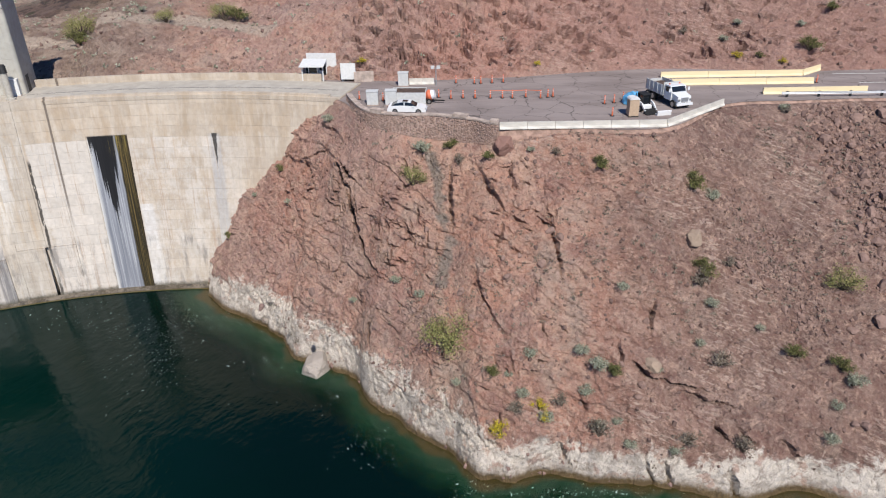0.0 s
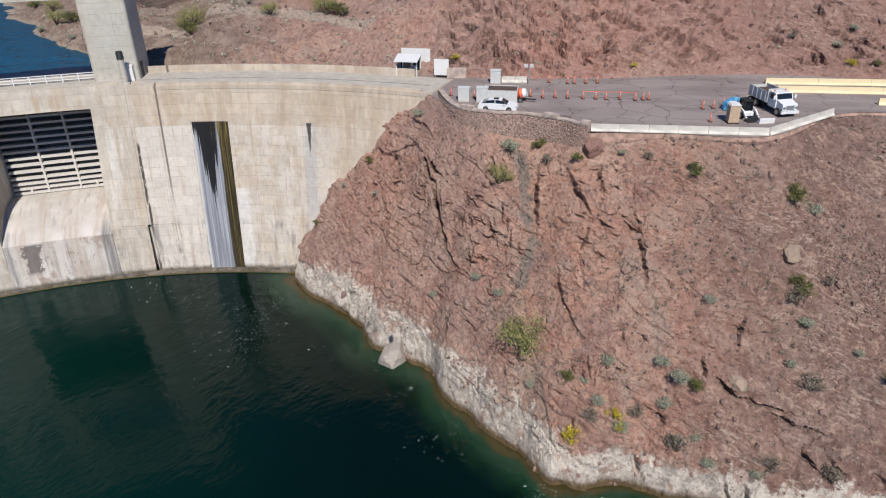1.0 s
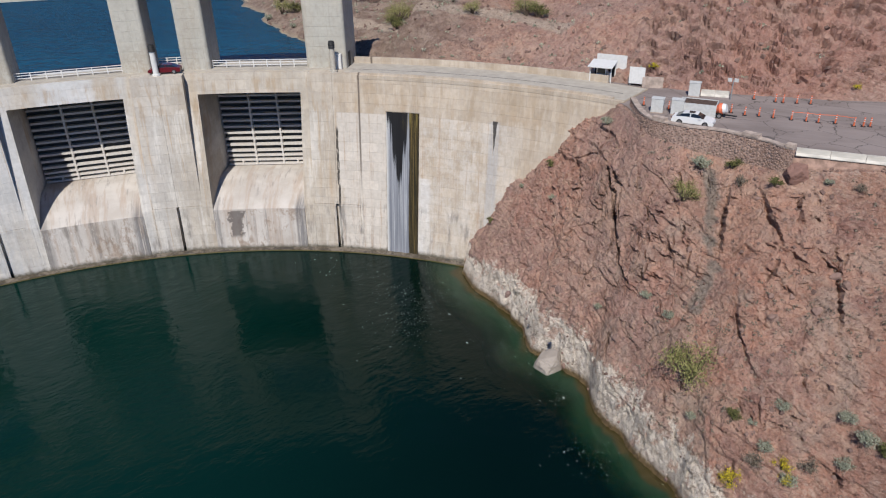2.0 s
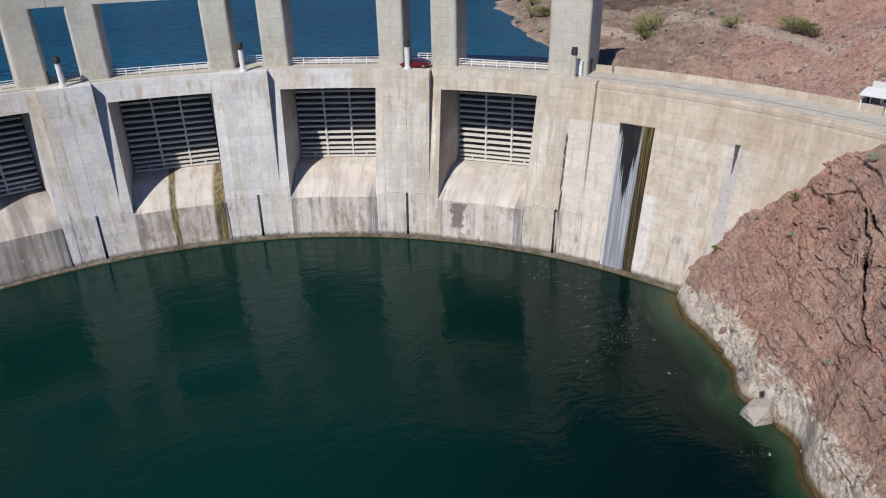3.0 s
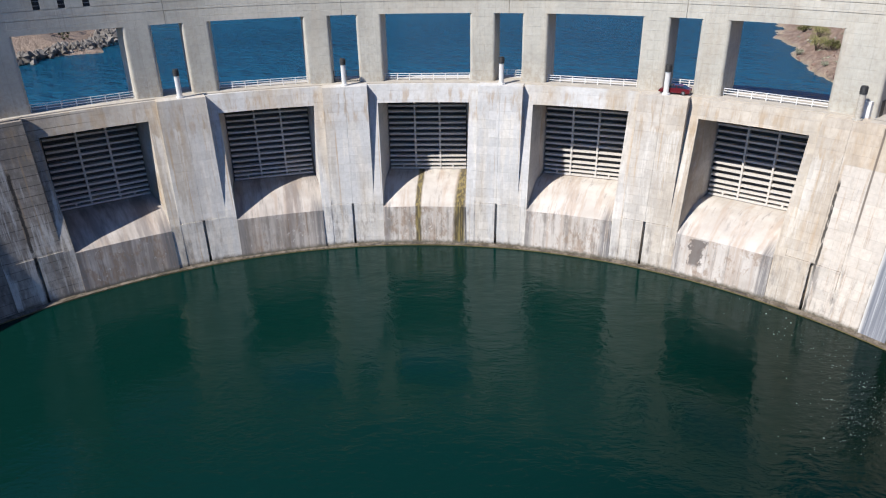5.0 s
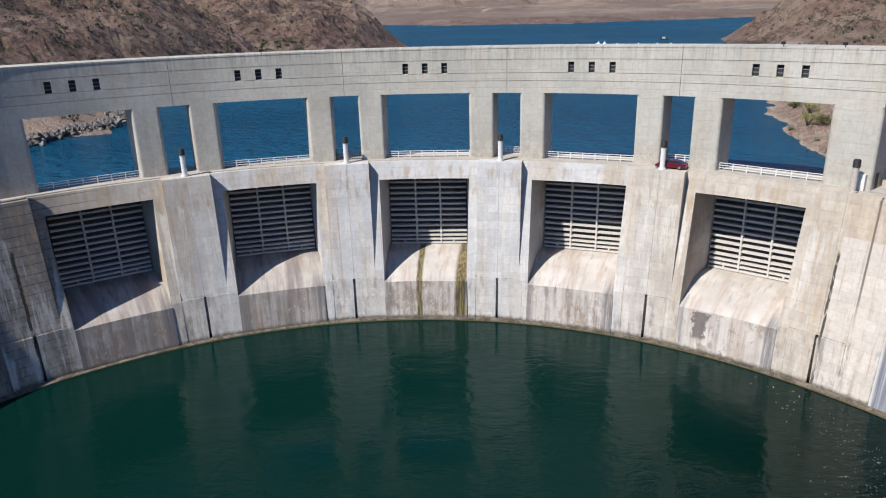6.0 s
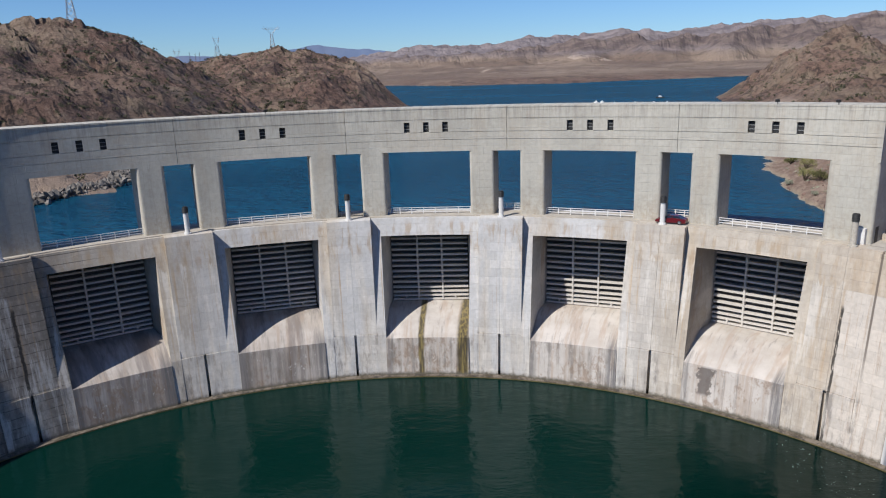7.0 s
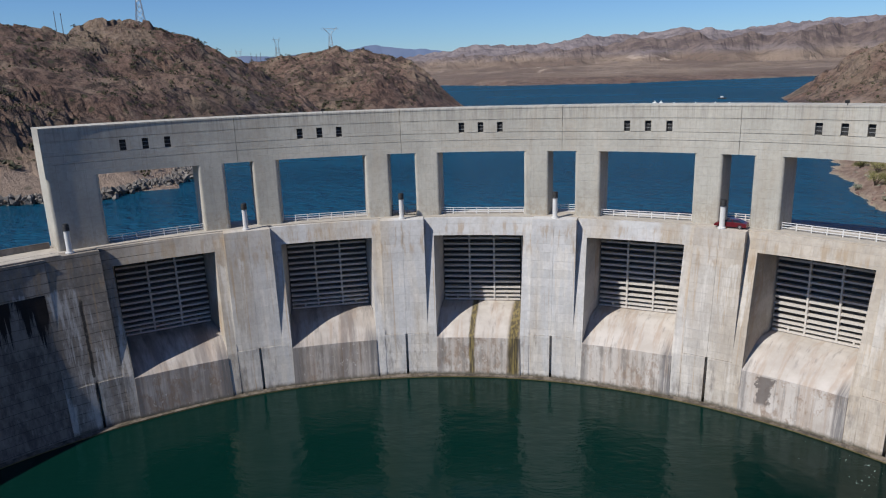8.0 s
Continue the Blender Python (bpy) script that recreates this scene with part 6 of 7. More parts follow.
for nm, px, py, w, h, zb, lab in (("notice_board", -18.3, 104.1, 4.4, 2.9, 0.3, "large blank white panel standing behind the guard booth"), ("sign_board", -13.9, 99.9, 2.15, 2.3, 0.2, "blank white trailer sign board on the dam road")):
    sb = tagged(empty(nm, pose(px, py, 28.15 if nm == "sign_board" else 28.0, 0, 0, -4)), lab, "board")
    bm = bmesh.new()
    box(bm, -w / 2, w / 2, -0.06, 0.06, zb, zb + h)
    part("panel", bm, M_WHITE, sb)
    for x in (-w / 2 + 0.2, w / 2 - 0.2):
        bm = bmesh.new()
        box(bm, x - 0.06, x + 0.06, 0.07, 0.2, -0.15, zb + h - 0.2)
        part("post", bm, M_GALV, sb)
    if nm == "sign_board":
        bm = bmesh.new()
        box(bm, -0.9, 0.9, 0.2, 1.3, 0.25, 0.5)
        part("trailer_frame", bm, M_BLACK, sb)
        for x in (-0.95, 0.95):
            wheel(sb, x, 0.75, 0.25, 0.15)
blk = tagged(empty("parapet_block", pose(-11.7, 100.0, 28.0, 0, 0, 8)), "stained concrete end block of the dam parapet", "parapet")
bm = bmesh.new()
box(bm, -1.4, 1.4, -0.3, 0.3, 0.0, 1.4)
part("block", bm, M_CAP, blk)


def cabinet(x, y, w, d, h, turn, label):
    ob = tagged(empty("utility_cabinet", pose(x, y, Z0, 0, 0, turn)), label, "cabinet", "grey road cabinets")
    bm = bmesh.new()
    box(bm, -w / 2, w / 2, -d / 2, d / 2, 0.1, h)
    part("body", bm, M_GREYBOX, ob)
    bm = bmesh.new()
    box(bm, -w / 2 - 0.05, w / 2 + 0.05, -d / 2 - 0.05, d / 2 + 0.05, h, h + 0.08)
    part("lid", bm, M_GREYBOX, ob)
    bm = bmesh.new()
    box(bm, -w / 2 - 0.03, w / 2 + 0.03, -d / 2 - 0.03, d / 2 + 0.03, 0.0, 0.1)
    part("plinth", bm, M_CAP, ob)
    for i in range(5):
        bm = bmesh.new()
        x0 = -w / 2 + w * (i + 0.5) / 5
        box(bm, x0 - 0.03, x0 + 0.03, -d / 2 - 0.03, -d / 2, 0.2, h - 0.15)
        part("rib", bm, M_GREYBOX, ob)


cabinet(-9.4, 88.4, 1.45, 1.0, 1.75, 0, "pale grey ribbed utility cabinet at the yard edge")
cabinet(-7.0, 88.3, 1.45, 1.0, 1.85, 0, "pale grey ribbed utility cabinet beside the skip")
cabinet(-5.9, 97.5, 1.4, 1.0, 1.8, 0, "pale grey ribbed utility cabinet by the back barrier")
skip = tagged(empty("soil_skip", pose(-4.7, 89.6, Z0, 0, 0, -2)), "long white skip filled with dark soil", "skip")
bm = bmesh.new()
for a, b_, c, d in ((-2.2, 2.2, -1.3, -1.2), (-2.2, 2.2, 1.2, 1.3), (-2.2, -2.1, -1.2, 1.2), (2.1, 2.2, -1.2, 1.2)):
    box(bm, a, b_, c, d, 0.1, 1.5)
box(bm, -2.2, 2.2, -1.3, 1.3, 0.0, 0.1)
part("tub", bm, M_GREYBOX, skip)
bm = bmesh.new()
box(bm, -2.1, 2.1, -1.2, 1.2, 0.1, 1.42)
part("soil", bm, M_SOIL, skip)
mx = tagged(empty("concrete_mixer", pose(-2.0, 88.9, Z0, 0, 0, -10)), "orange towable concrete mixer with a white drum end", "mixer")
bm = bmesh.new()
cyl(bm, 0.35, 0.72, -0.6, 0.0, 18, pose(-0.1, 0, 1.0, 0, 75, 0))
cyl(bm, 0.72, 0.62, 0.0, 0.35, 18, pose(-0.1, 0, 1.0, 0, 75, 0))
part("drum", bm, M_ORANGE, mx)
bm = bmesh.new()
cyl(bm, 0.64, 0.5, 0.35, 0.75, 18, pose(-0.1, 0, 1.0, 0, 75, 0))
part("drum_end", bm, M_CARWHITE, mx, "white drum end")
bm = bmesh.new()
box(bm, -0.7, 1.9, -0.1, 0.1, 0.3, 0.42)
part("drawbar", bm, M_BLACK, mx)
for y in (-0.65, 0.65):
    wheel(mx, 0.0, y, 0.33, 0.18)
lamp = tagged(empty("light_mast", pose(-1.3, 97.3, Z0)), "small grey mast with twin lamps by the barrier", "lamp")
bm = bmesh.new()
cyl(bm, 0.09, 0.07, 0.0, 2.6, 10)
part("mast", bm, M_GALV, lamp)
for x in (-0.45, 0.35):
    bm = bmesh.new()
    box(bm, x - 0.25, x + 0.25, -0.2, 0.15, 2.35, 2.75)
    part("lamp_head", bm, M_GREYBOX, lamp)

# barriers
def k_rail(name, paint, label, group):
    ob = tagged(empty(name), label, "barrier", group)
    bm = bmesh.new()
    prism(bm, [(-0.3, 0.0), (-0.3, 0.08), (-0.14, 0.3), (-0.09, 0.82), (0.09, 0.82), (0.14, 0.3), (0.3, 0.08), (0.3, 0.0)], 0.5)
    part("rail", bm, paint, ob)
    return ob


def barrier_row(name, paint, label, group, pts, length):
    first = None
    for (x0, y0), (x1, y1) in zip(pts[:-1], pts[1:]):
        run = math.hypot(x1 - x0, y1 - y0)
        n = max(1, round(run / length))
        ang = math.degrees(math.atan2(y1 - y0, x1 - x0)) - 90
        for i in range(n):
            k = (i + 0.5) / n
            if first is None:
                first = k_rail(name, paint, label, group)
                ob = first
            else:
                ob = copy_thing(first, Matrix())
            ob.matrix_basis = pose(x0 + (x1 - x0) * k, y0 + (y1 - y0) * k, Z0, 0, 0, ang) @ Matrix.Diagonal((1, run / n - 0.04, 1, 1))


barrier_row("concrete_barrier", M_BARRIER, "whitewashed concrete barrier along the yard edge", "white barriers", [(6.2, 77.9), (25.6, 78.1), (35.0, 86.2)], 3.0)
barrier_row("concrete_barrier", M_BARRIER, "whitewashed concrete barrier at the rock side", "back barriers", [(-5.1, 98.1), (-1.5, 98.2)], 1.8)
barrier_row("yellow_barrier", M_CREAM, "faded yellow concrete barrier closing the road lane", "yellow barriers", [(30.9, 100.0), (51.3, 100.3), (55.2, 103.2)], 6.2)
barrier_row("yellow_barrier", M_CREAM, "faded yellow concrete barrier between the road lanes", "yellow barriers", [(31.3, 96.0), (50.9, 96.0)], 6.4)
barrier_row("yellow_barrier", M_CREAM, "faded yellow concrete barrier at the road edge", "yellow barriers", [(41.9, 91.0), (55.8, 91.3)], 7.0)


# delineator posts
def delineator():
    ob = tagged(empty("delineator_post"), "orange delineator post with white bands on a rubber base", "traffic post", "orange road posts")
    bm = bmesh.new()
    cyl(bm, 0.28, 0.24, 0.0, 0.07, 12)
    part("base", bm, M_BLACK, ob)
    bm = bmesh.new()
    cyl(bm, 0.10, 0.085, 0.07, 1.08, 10)
    part("post", bm, M_ORANGE, ob)
    for z in (0.62, 0.86):
        bm = bmesh.new()
        cyl(bm, 0.104, 0.104, z, z + 0.06, 10)
        part("band", bm, M_WHITE, ob)
    return ob


posts = [(-11.4, 90.8), (-8.2, 90.0), (-0.9, 91.2), (0.7, 90.6), (2.3, 90.8), (3.9, 90.7), (5.9, 90.6), (7.5, 90.6), (8.8, 90.5), (10.6, 90.8), (12.5, 90.4), (13.5, 90.7), (14.2, 90.9),
         (1.5, 98.4), (4.1, 98.0), (5.0, 98.0), (6.6, 98.2), (8.2, 98.5), (20.3, 87.4), (21.6, 87.8), (23.0, 88.9), (20.2, 82.3), (51.5, 96.3)]
first = delineator()
first.matrix_basis = pose(*posts[0], Z0)
for x, y in posts[1:]:
    copy_thing(first, pose(x, y, Z0))
for (x0, y0), (x1, y1) in zip(posts[6:10], posts[7:11]):
    rod = tagged(empty("barrier_rod", pose(x0, y0, Z0)), "orange rod slung between two delineator posts", "rod", "orange rods")
    bm = bmesh.new()
    d = Vector((x1 - x0, y1 - y0, 0))
    cyl(bm, 0.04, 0.04, 0.1, d.length - 0.1, 8, pose(0, 0, 0.98) @ d.to_track_quat('Z', 'Y').to_matrix().to_4x4())
    part("rod", bm, M_ORANGE, rod)

# guard rail and road paint
gr = tagged(empty("guard_rail", pose(43.6, 89.3, Z0)), "galvanised guard rail on dark posts at the slope edge", "guard rail")
bm = bmesh.new()
prism(bm, [(-0.06, 0.42), (-0.02, 0.5), (-0.06, 0.58), (-0.02, 0.66), (-0.06, 0.74), (0.0, 0.74), (0.0, 0.42)], 20.0, pose(20.0, 0, 0, 0, 0, 90))
part("beam", bm, M_GALV, gr)
for i in range(10):
    bm = bmesh.new()
    box(bm, 0.7 + 4.1 * i, 0.95 + 4.1 * i, 0.02, 0.25, -0.3, 0.75)
    part("post", bm, M_BLACK, gr)
for x0, x1, y in ((56, 120, 100.9), (57.3, 61.0, 96.0), (64, 67.7, 95.9), (57.5, 120, 91.9)):
    bm = bmesh.new()
    box(bm, x0, x1, y - 0.1, y + 0.1, Z0 + 0.002, Z0 + 0.006)
    tagged(part("road_marking", bm, M_LINE), "worn white line painted on the road", "road marking", kind="structure")

# stone retaining wall
WALL = resample([(-13.0, 90.6), (-12.1, 87.9), (-10.9, 85.0), (-9.6, 83.0), (-8.1, 82.0), (-4.8, 81.1), (-1.6, 81.0), (1.2, 79.9), (3.4, 78.9), (4.8, 77.7), (5.9, 77.2)], 90)
sw = tagged(empty("stone_wall"), "rubble stone retaining wall with a pale coping", "stone wall", kind="structure")
bm = bmesh.new()
cap = bmesh.new()
rub = bmesh.new()
prev = pcap = None
rng = random.Random(5)
for i, (x, y) in enumerate(WALL):
    a, c = WALL[max(0, i - 1)], WALL[min(len(WALL) - 1, i + 1)]
    t = Vector((c[0] - a[0], c[1] - a[1], 0)).normalized()
    nrm = Vector((t.y, -t.x, 0))
    o = Vector((x, y, 0))
    ring = [bm.verts.new(o + nrm * w + Vector((0, 0, z))) for w, z in ((0.0, 28.75), (-0.5, 28.75), (-0.5, 19.0), (0.9, 19.0))]
    top = [cap.verts.new(o + nrm * w + Vector((0, 0, z))) for w, z in ((0.12, 28.75), (0.12, 28.92), (-0.6, 28.92), (-0.6, 28.75))]
    if prev:
        for k in range(4):
            bm.faces.new((prev[k], ring[k], ring[(k + 1) % 4], prev[(k + 1) % 4]))
            cap.faces.new((pcap[k], top[k], top[(k + 1) % 4], pcap[(k + 1) % 4]))
    else:
        bm.faces.new(ring)
        cap.faces.new(top)
    prev, pcap = ring, top
    for z in np.arange(22.0 + 0.15 * (i % 2), 28.6, 0.3):
        w = (28.75 - z) / 9.75 * 0.9
        r = rng.uniform(0.09, 0.19)
        cpt = o + nrm * (w + 0.02) + t * rng.uniform(-0.1, 0.1) + Vector((0, 0, z + rng.uniform(-0.08, 0.08)))
        ring2 = [cpt + t * (r * rng.uniform(0.8, 1.15) * math.cos(q)) + Vector((0, 0, r * rng.uniform(0.75, 1.1) * math.sin(q))) for q in (0.3, 1.4, 2.5, 3.5, 4.6, 5.6)]
        base = [rub.verts.new(p) for p in ring2]
        front = [rub.verts.new(cpt + (p - cpt) * 0.7 + nrm * rng.uniform(0.06, 0.13)) for p in ring2]
        for k in range(6):
            rub.faces.new((base[k], base[(k + 1) % 6], front[(k + 1) % 6], front[k]))
        rub.faces.new(front)
bm.faces.new(prev)
cap.faces.new(pcap)
part("core", bm, plain("mortared_rubble", (0.36, 0.255, 0.205), 0.95, vary=0.3, scale=2.0), sw, "pale mortar core of the wall")
part("coping", cap, M_CAP, sw)
stones = Nodes("wall_stones", 0.92)
stones.color(stones.mix(stones.noise(stones.obj, 3.0, 5), stones.mix(stones.ramp(stones.island(), 0, 1), (0.25, 0.155, 0.125), (0.45, 0.32, 0.255)), (0.35, 0.24, 0.19)))
stones.bump(stones.noise(stones.obj, 8.0, 5), 0.05, 0.7)
tagged(part("rubble_stones", rub, stones.m, sw, "red and buff rubble stones"), kind="stuff")
for k0, k1 in ((0.345, 0.42), (0.69, 0.76), (0.93, 1.0)):
    p, q = WALL[int(k0 * 89)], WALL[int(k1 * 89)]
    ang = math.degrees(math.atan2(q[1] - p[1], q[0] - p[0]))
    bm = bmesh.new()
    ln = math.hypot(q[0] - p[0], q[1] - p[1])
    box(bm, 0, ln, -0.18, 0.65, 28.9, 29.25, pose(p[0], p[1], 0, 0, 0, ang))
    part("merlon", bm, M_CAP, sw)

# ---- plants, stones, far things ----
from mathutils.bvhtree import BVHTree


def surface(ob):
    me = ob.data
    return BVHTree.FromPolygons([v.co.copy() for v in me.vertices], [tuple(p.vertices) for p in me.polygons])


bank_tree, hill_tree = surface(bank_ob), surface(hill_ob)


def ground_at(x, y, tree=bank_tree):
    hit = tree.ray_cast(Vector((x, y, 200.0)), Vector((0, 0, -1)))
    return (hit[0].z, hit[1]) if hit[0] else (None, None)


def leaf_material(name, dark, light):
    n = Nodes(name, 0.75)
    n.color(n.mix(n.ramp(n.island(), 0.0, 1.0), dark, light))
    return n.m


M_LEAF = leaf_material("green_leaves", (0.06, 0.068, 0.02), (0.215, 0.205, 0.07))
M_PALO = leaf_material("palo_verde_leaves", (0.15, 0.155, 0.05), (0.40, 0.37, 0.14))
M_SAGE = leaf_material("grey_leaves", (0.20, 0.21, 0.14), (0.46, 0.46, 0.345))
M_YELLOW = leaf_material("yellow_flowers", (0.30, 0.24, 0.03), (0.70, 0.55, 0.03))
M_DRY = leaf_material("dry_twigs", (0.14, 0.11, 0.08), (0.30, 0.25, 0.19))
M_BARK = plain("shrub_bark", (0.10, 0.075, 0.055), 0.9)


def shrub(name, seed, leaf, count, size, open_, label, category):
    """Stems fanning out of one foot, and a ragged crown of many small leaves in clumps, unit height."""
    r = random.Random(seed)
    ob = tagged(empty(name), label, category, label.split(" on ")[0])
    stems, crown = bmesh.new(), bmesh.new()
    tips = []
    for i in range(11):
        a, lean = r.uniform(0, 6.28), r.uniform(0.15, 0.95)
        tip = Vector((math.cos(a) * lean * 0.62, math.sin(a) * lean * 0.62, r.uniform(0.45, 1.0) * (1.1 - 0.35 * lean)))
        mid = tip * 0.5 + Vector((0, 0, 0.08))
        for p0, p1, w0, w1 in ((Vector(), mid, 0.035, 0.022), (mid, tip, 0.022, 0.008)):
            d = p1 - p0
            cyl(stems, w0, w1, 0, d.length, 5, Matrix.Translation(p0) @ d.to_track_quat('Z', 'Y').to_matrix().to_4x4())
        tips += [tip, mid.lerp(tip, r.uniform(0.3, 0.8)), mid.lerp(tip, 0.6) + Vector((r.uniform(-0.2, 0.2), r.uniform(-0.2, 0.2), r.uniform(-0.1, 0.12)))]
    for k in range(count):
        c = r.choice(tips)
        p = c + Vector((r.gauss(0, 1), r.gauss(0, 1), r.gauss(0, 0.8))) * open_
        if p.z < 0.02:
            p.z = 0.02 + r.random() * 0.1
        q = Euler((r.uniform(0, 6.3), r.uniform(0, 6.3), r.uniform(0, 6.3))).to_matrix()
        s = size * r.uniform(0.6, 1.4)
        crown.faces.new([crown.verts.new(p + q @ Vector(v) * s) for v in ((-1, -0.45, 0), (1, -0.3, 0.2), (0.8, 0.5, 0), (-0.9, 0.4, -0.2))])
    part("stem", stems, M_BARK, ob)
    part("crown", crown, leaf, ob)
    return ob


KINDS = {
    "green": shrub("green_shrub", 1, M_LEAF, 1500, 0.03, 0.10, "dense green creosote bush on the rock slope", "shrub"),
    "tree": shrub("desert_tree", 2, M_PALO, 2200, 0.02, 0.115, "airy yellow-green palo verde tree on the shore bench", "tree"),
    "sage": shrub("grey_shrub", 3, M_SAGE, 1100, 0.038, 0.10, "grey-green brittlebush clump on the rock slope", "shrub"),
    "yellow": shrub("flowering_shrub", 4, M_YELLOW, 700, 0.04, 0.11, "yellow flowering brittlebush on the pale shore rock", "shrub"),
    "dry": shrub("dry_shrub", 5, M_DRY, 700, 0.04, 0.12, "leafless dry brown bush on the slope", "shrub"),
}
used = set()


def plant(kind, x, y, size, tree=bank_tree):
    z, nrm = ground_at(x, y, tree)
    if z is None:
        return
    size *= 0.78 if kind == "sage" else 0.95
    m = pose(x, y, z - 0.05 * size, 0, 0, (x * 37 + y * 91) % 360) @ Matrix.Diagonal((size, size, size * (0.85 if kind != "tree" else 0.95), 1))
    if kind in used:
        copy_thing(KINDS[kind], m).matrix_basis = m
    else:
        KINDS[kind].matrix_basis = m
        used.add(kind)


for kind, x, y, size in (
        ("green", 27.9, 72.6, 2.7), ("sage", 30.3, 72.6, 2.2), ("green", 17.3, 73.0, 2.0), ("tree", 0.1, 61.0, 4.9), ("green", 27.7, 64.9, 2.6), ("dry", 27.2, 64.0, 2.4), ("sage", 28.2, 63.0, 1.9),
        ("tree", 42.4, 64.0, 3.0), ("green", 35.8, 58.4, 2.0), ("green", 39.7, 56.4, 2.1), ("sage", 40.3, 55.0, 2.4), ("sage", 26.3, 59.2, 1.3), ("dry", 27.8, 57.6, 2.1), ("sage", 18.5, 62.5, 1.6),
        ("sage", 8.5, 57.8, 1.7), ("sage", 13.4, 57.7, 2.0), ("sage", 15.2, 56.3, 2.3), ("green", 16.5, 55.4, 1.8), ("sage", 13.7, 54.9, 1.8), ("dry", 11.4, 54.8, 1.7), ("green", 4.4, 56.6, 1.6), ("sage", 6.0, 56.9, 1.2),
        ("yellow", 9.0, 54.3, 1.5), ("yellow", 9.4, 53.7, 1.3), ("sage", 10.0, 53.6, 1.9), ("yellow", 5.2, 53.1, 2.0), ("sage", 17.8, 51.9, 1.7), ("sage", 22.0, 51.0, 1.8), ("dry", 14.8, 52.4, 2.2), ("sage", 14.9, 53.1, 1.5),
        ("tree", -4.1, 76.9, 2.8), ("sage", -2.8, 79.6, 2.6), ("green", 0.5, 78.9, 1.6), ("green", 4.8, 75.4, 1.5), ("sage", -15.2, 88.2, 1.9), ("green", -22.8, 89.6, 1.4), ("sage", -21.3, 85.4, 1.2), ("green", -31.3, 89.2, 1.4),
        ("sage", -27.1, 90.4, 1.3), ("sage", 0.9, 58.0, 1.3), ("dry", 23.2, 51.2, 1.7), ("dry", 28.4, 50.4, 1.9), ("sage", 37.2, 50.8, 1.9), ("sage", 38.4, 53.2, 1.5), ("sage", -3.0, 66.7, 1.5), ("sage", -6.0, 69.2, 1.6),
        ("sage", -11.3, 71.0, 1.2), ("sage", 16.6, 53.2, 1.3), ("sage", 7.6, 55.0, 1.7), ("dry", 6.6, 54.2, 1.6), ("dry", 1.4, 77.0, 1.5), ("sage", 33.0, 61.0, 1.3), ("sage", 21.0, 56.0, 1.2), ("dry", 31.0, 66.5, 1.4),
        ("sage", 9.5, 75.4, 1.2), ("dry", 12.5, 75.5, 1.1), ("sage", 42.5, 86.0, 1.5), ("dry", 43.0, 85.5, 1.2)):
    plant(kind, x, y, size)
for kind, x, y, size in (
        ("yellow", -12.2, 102.6, 1.3), ("yellow", 13.4, 103.0, 1.0), ("yellow", 43.7, 105.6, 1.4), ("green", 46.8, 104.9, 1.2), ("yellow", 50.0, 104.4, 1.3), ("green", 54.5, 106.0, 2.9), ("green", 59.8, 112.4, 2.0),
        ("tree", -64.7, 127.8, 4.6), ("green", -62.6, 122.0, 3.6), ("tree", -44.4, 115.3, 2.6), ("tree", -35.9, 118.4, 3.6), ("green", -33.8, 118.6, 3.2), ("tree", -58.6, 129.0, 3.6), ("tree", -101.7, 140.6, 4.0), ("green", -98.0, 141.0, 3.4),
        ("sage", 42.4, 108.9, 1.8), ("sage", 45.2, 111.4, 1.6), ("dry", 36.0, 108.0, 1.4), ("sage", 55.0, 111.0, 1.6), ("green", -88.0, 133.0, 3.0), ("tree", -110.0, 152.0, 3.6), ("green", -80.0, 128.0, 2.4), ("sage", -70.0, 118.0, 1.8),
        ("green", -57.0, 116.0, 1.8), ("sage", -50.0, 120.0, 1.6), ("sage", -92.0, 131.0, 1.8), ("green", -120.0, 160.0, 3.2), ("sage", -105.0, 140.0, 2.2)):
    plant(kind, x, y, size, hill_tree)


# loose stones
def stones_on(name, spots, tree, material, label):
    verts, faces = [], []
    for x, y, s, r in spots:
        z, nrm = ground_at(x, y, tree)
        if z is None:
            continue
        b = len(verts)
        q = Euler((r.uniform(0, 6.3), r.uniform(0, 6.3), r.uniform(0, 6.3))).to_matrix()
        for v in ((1, 0, 0), (-1, 0, 0), (0, 0.8, 0), (0, -0.8, 0), (0, 0, 0.7), (0, 0, -0.7), (0.55, 0.5, 0.45), (-0.5, -0.5, 0.5)):
            verts.append(Vector((x, y, z + 0.15 * s)) + q @ Vector(v) * s * r.uniform(0.65, 1.1))
        for f in ((0, 2, 6), (2, 4, 6), (4, 0, 6), (1, 3, 7), (3, 4, 7), (4, 1, 7), (2, 1, 4), (0, 3, 5), (3, 1, 5), (1, 2, 5), (2, 0, 5), (0, 4, 3)):
            faces.append(tuple(b + i for i in f))
    me = bpy.data.meshes.new(name)
    me.from_pydata(verts, [], faces)
    me.materials.append(material)
    return tagged(new(name, me), label, "stones", kind="stuff")


def stone_material(name, dark, light):
    n = Nodes(name, 0.92)
    n.color(n.mix(n.noise(n.obj, 2.5, 5), n.mix(n.ramp(n.island(), 0, 1), dark, light), tuple((a + b) / 2 for a, b in zip(dark, light))))
    n.bump(n.noise(n.obj, 6.0, 4), 0.08, 0.7)
    return n.m


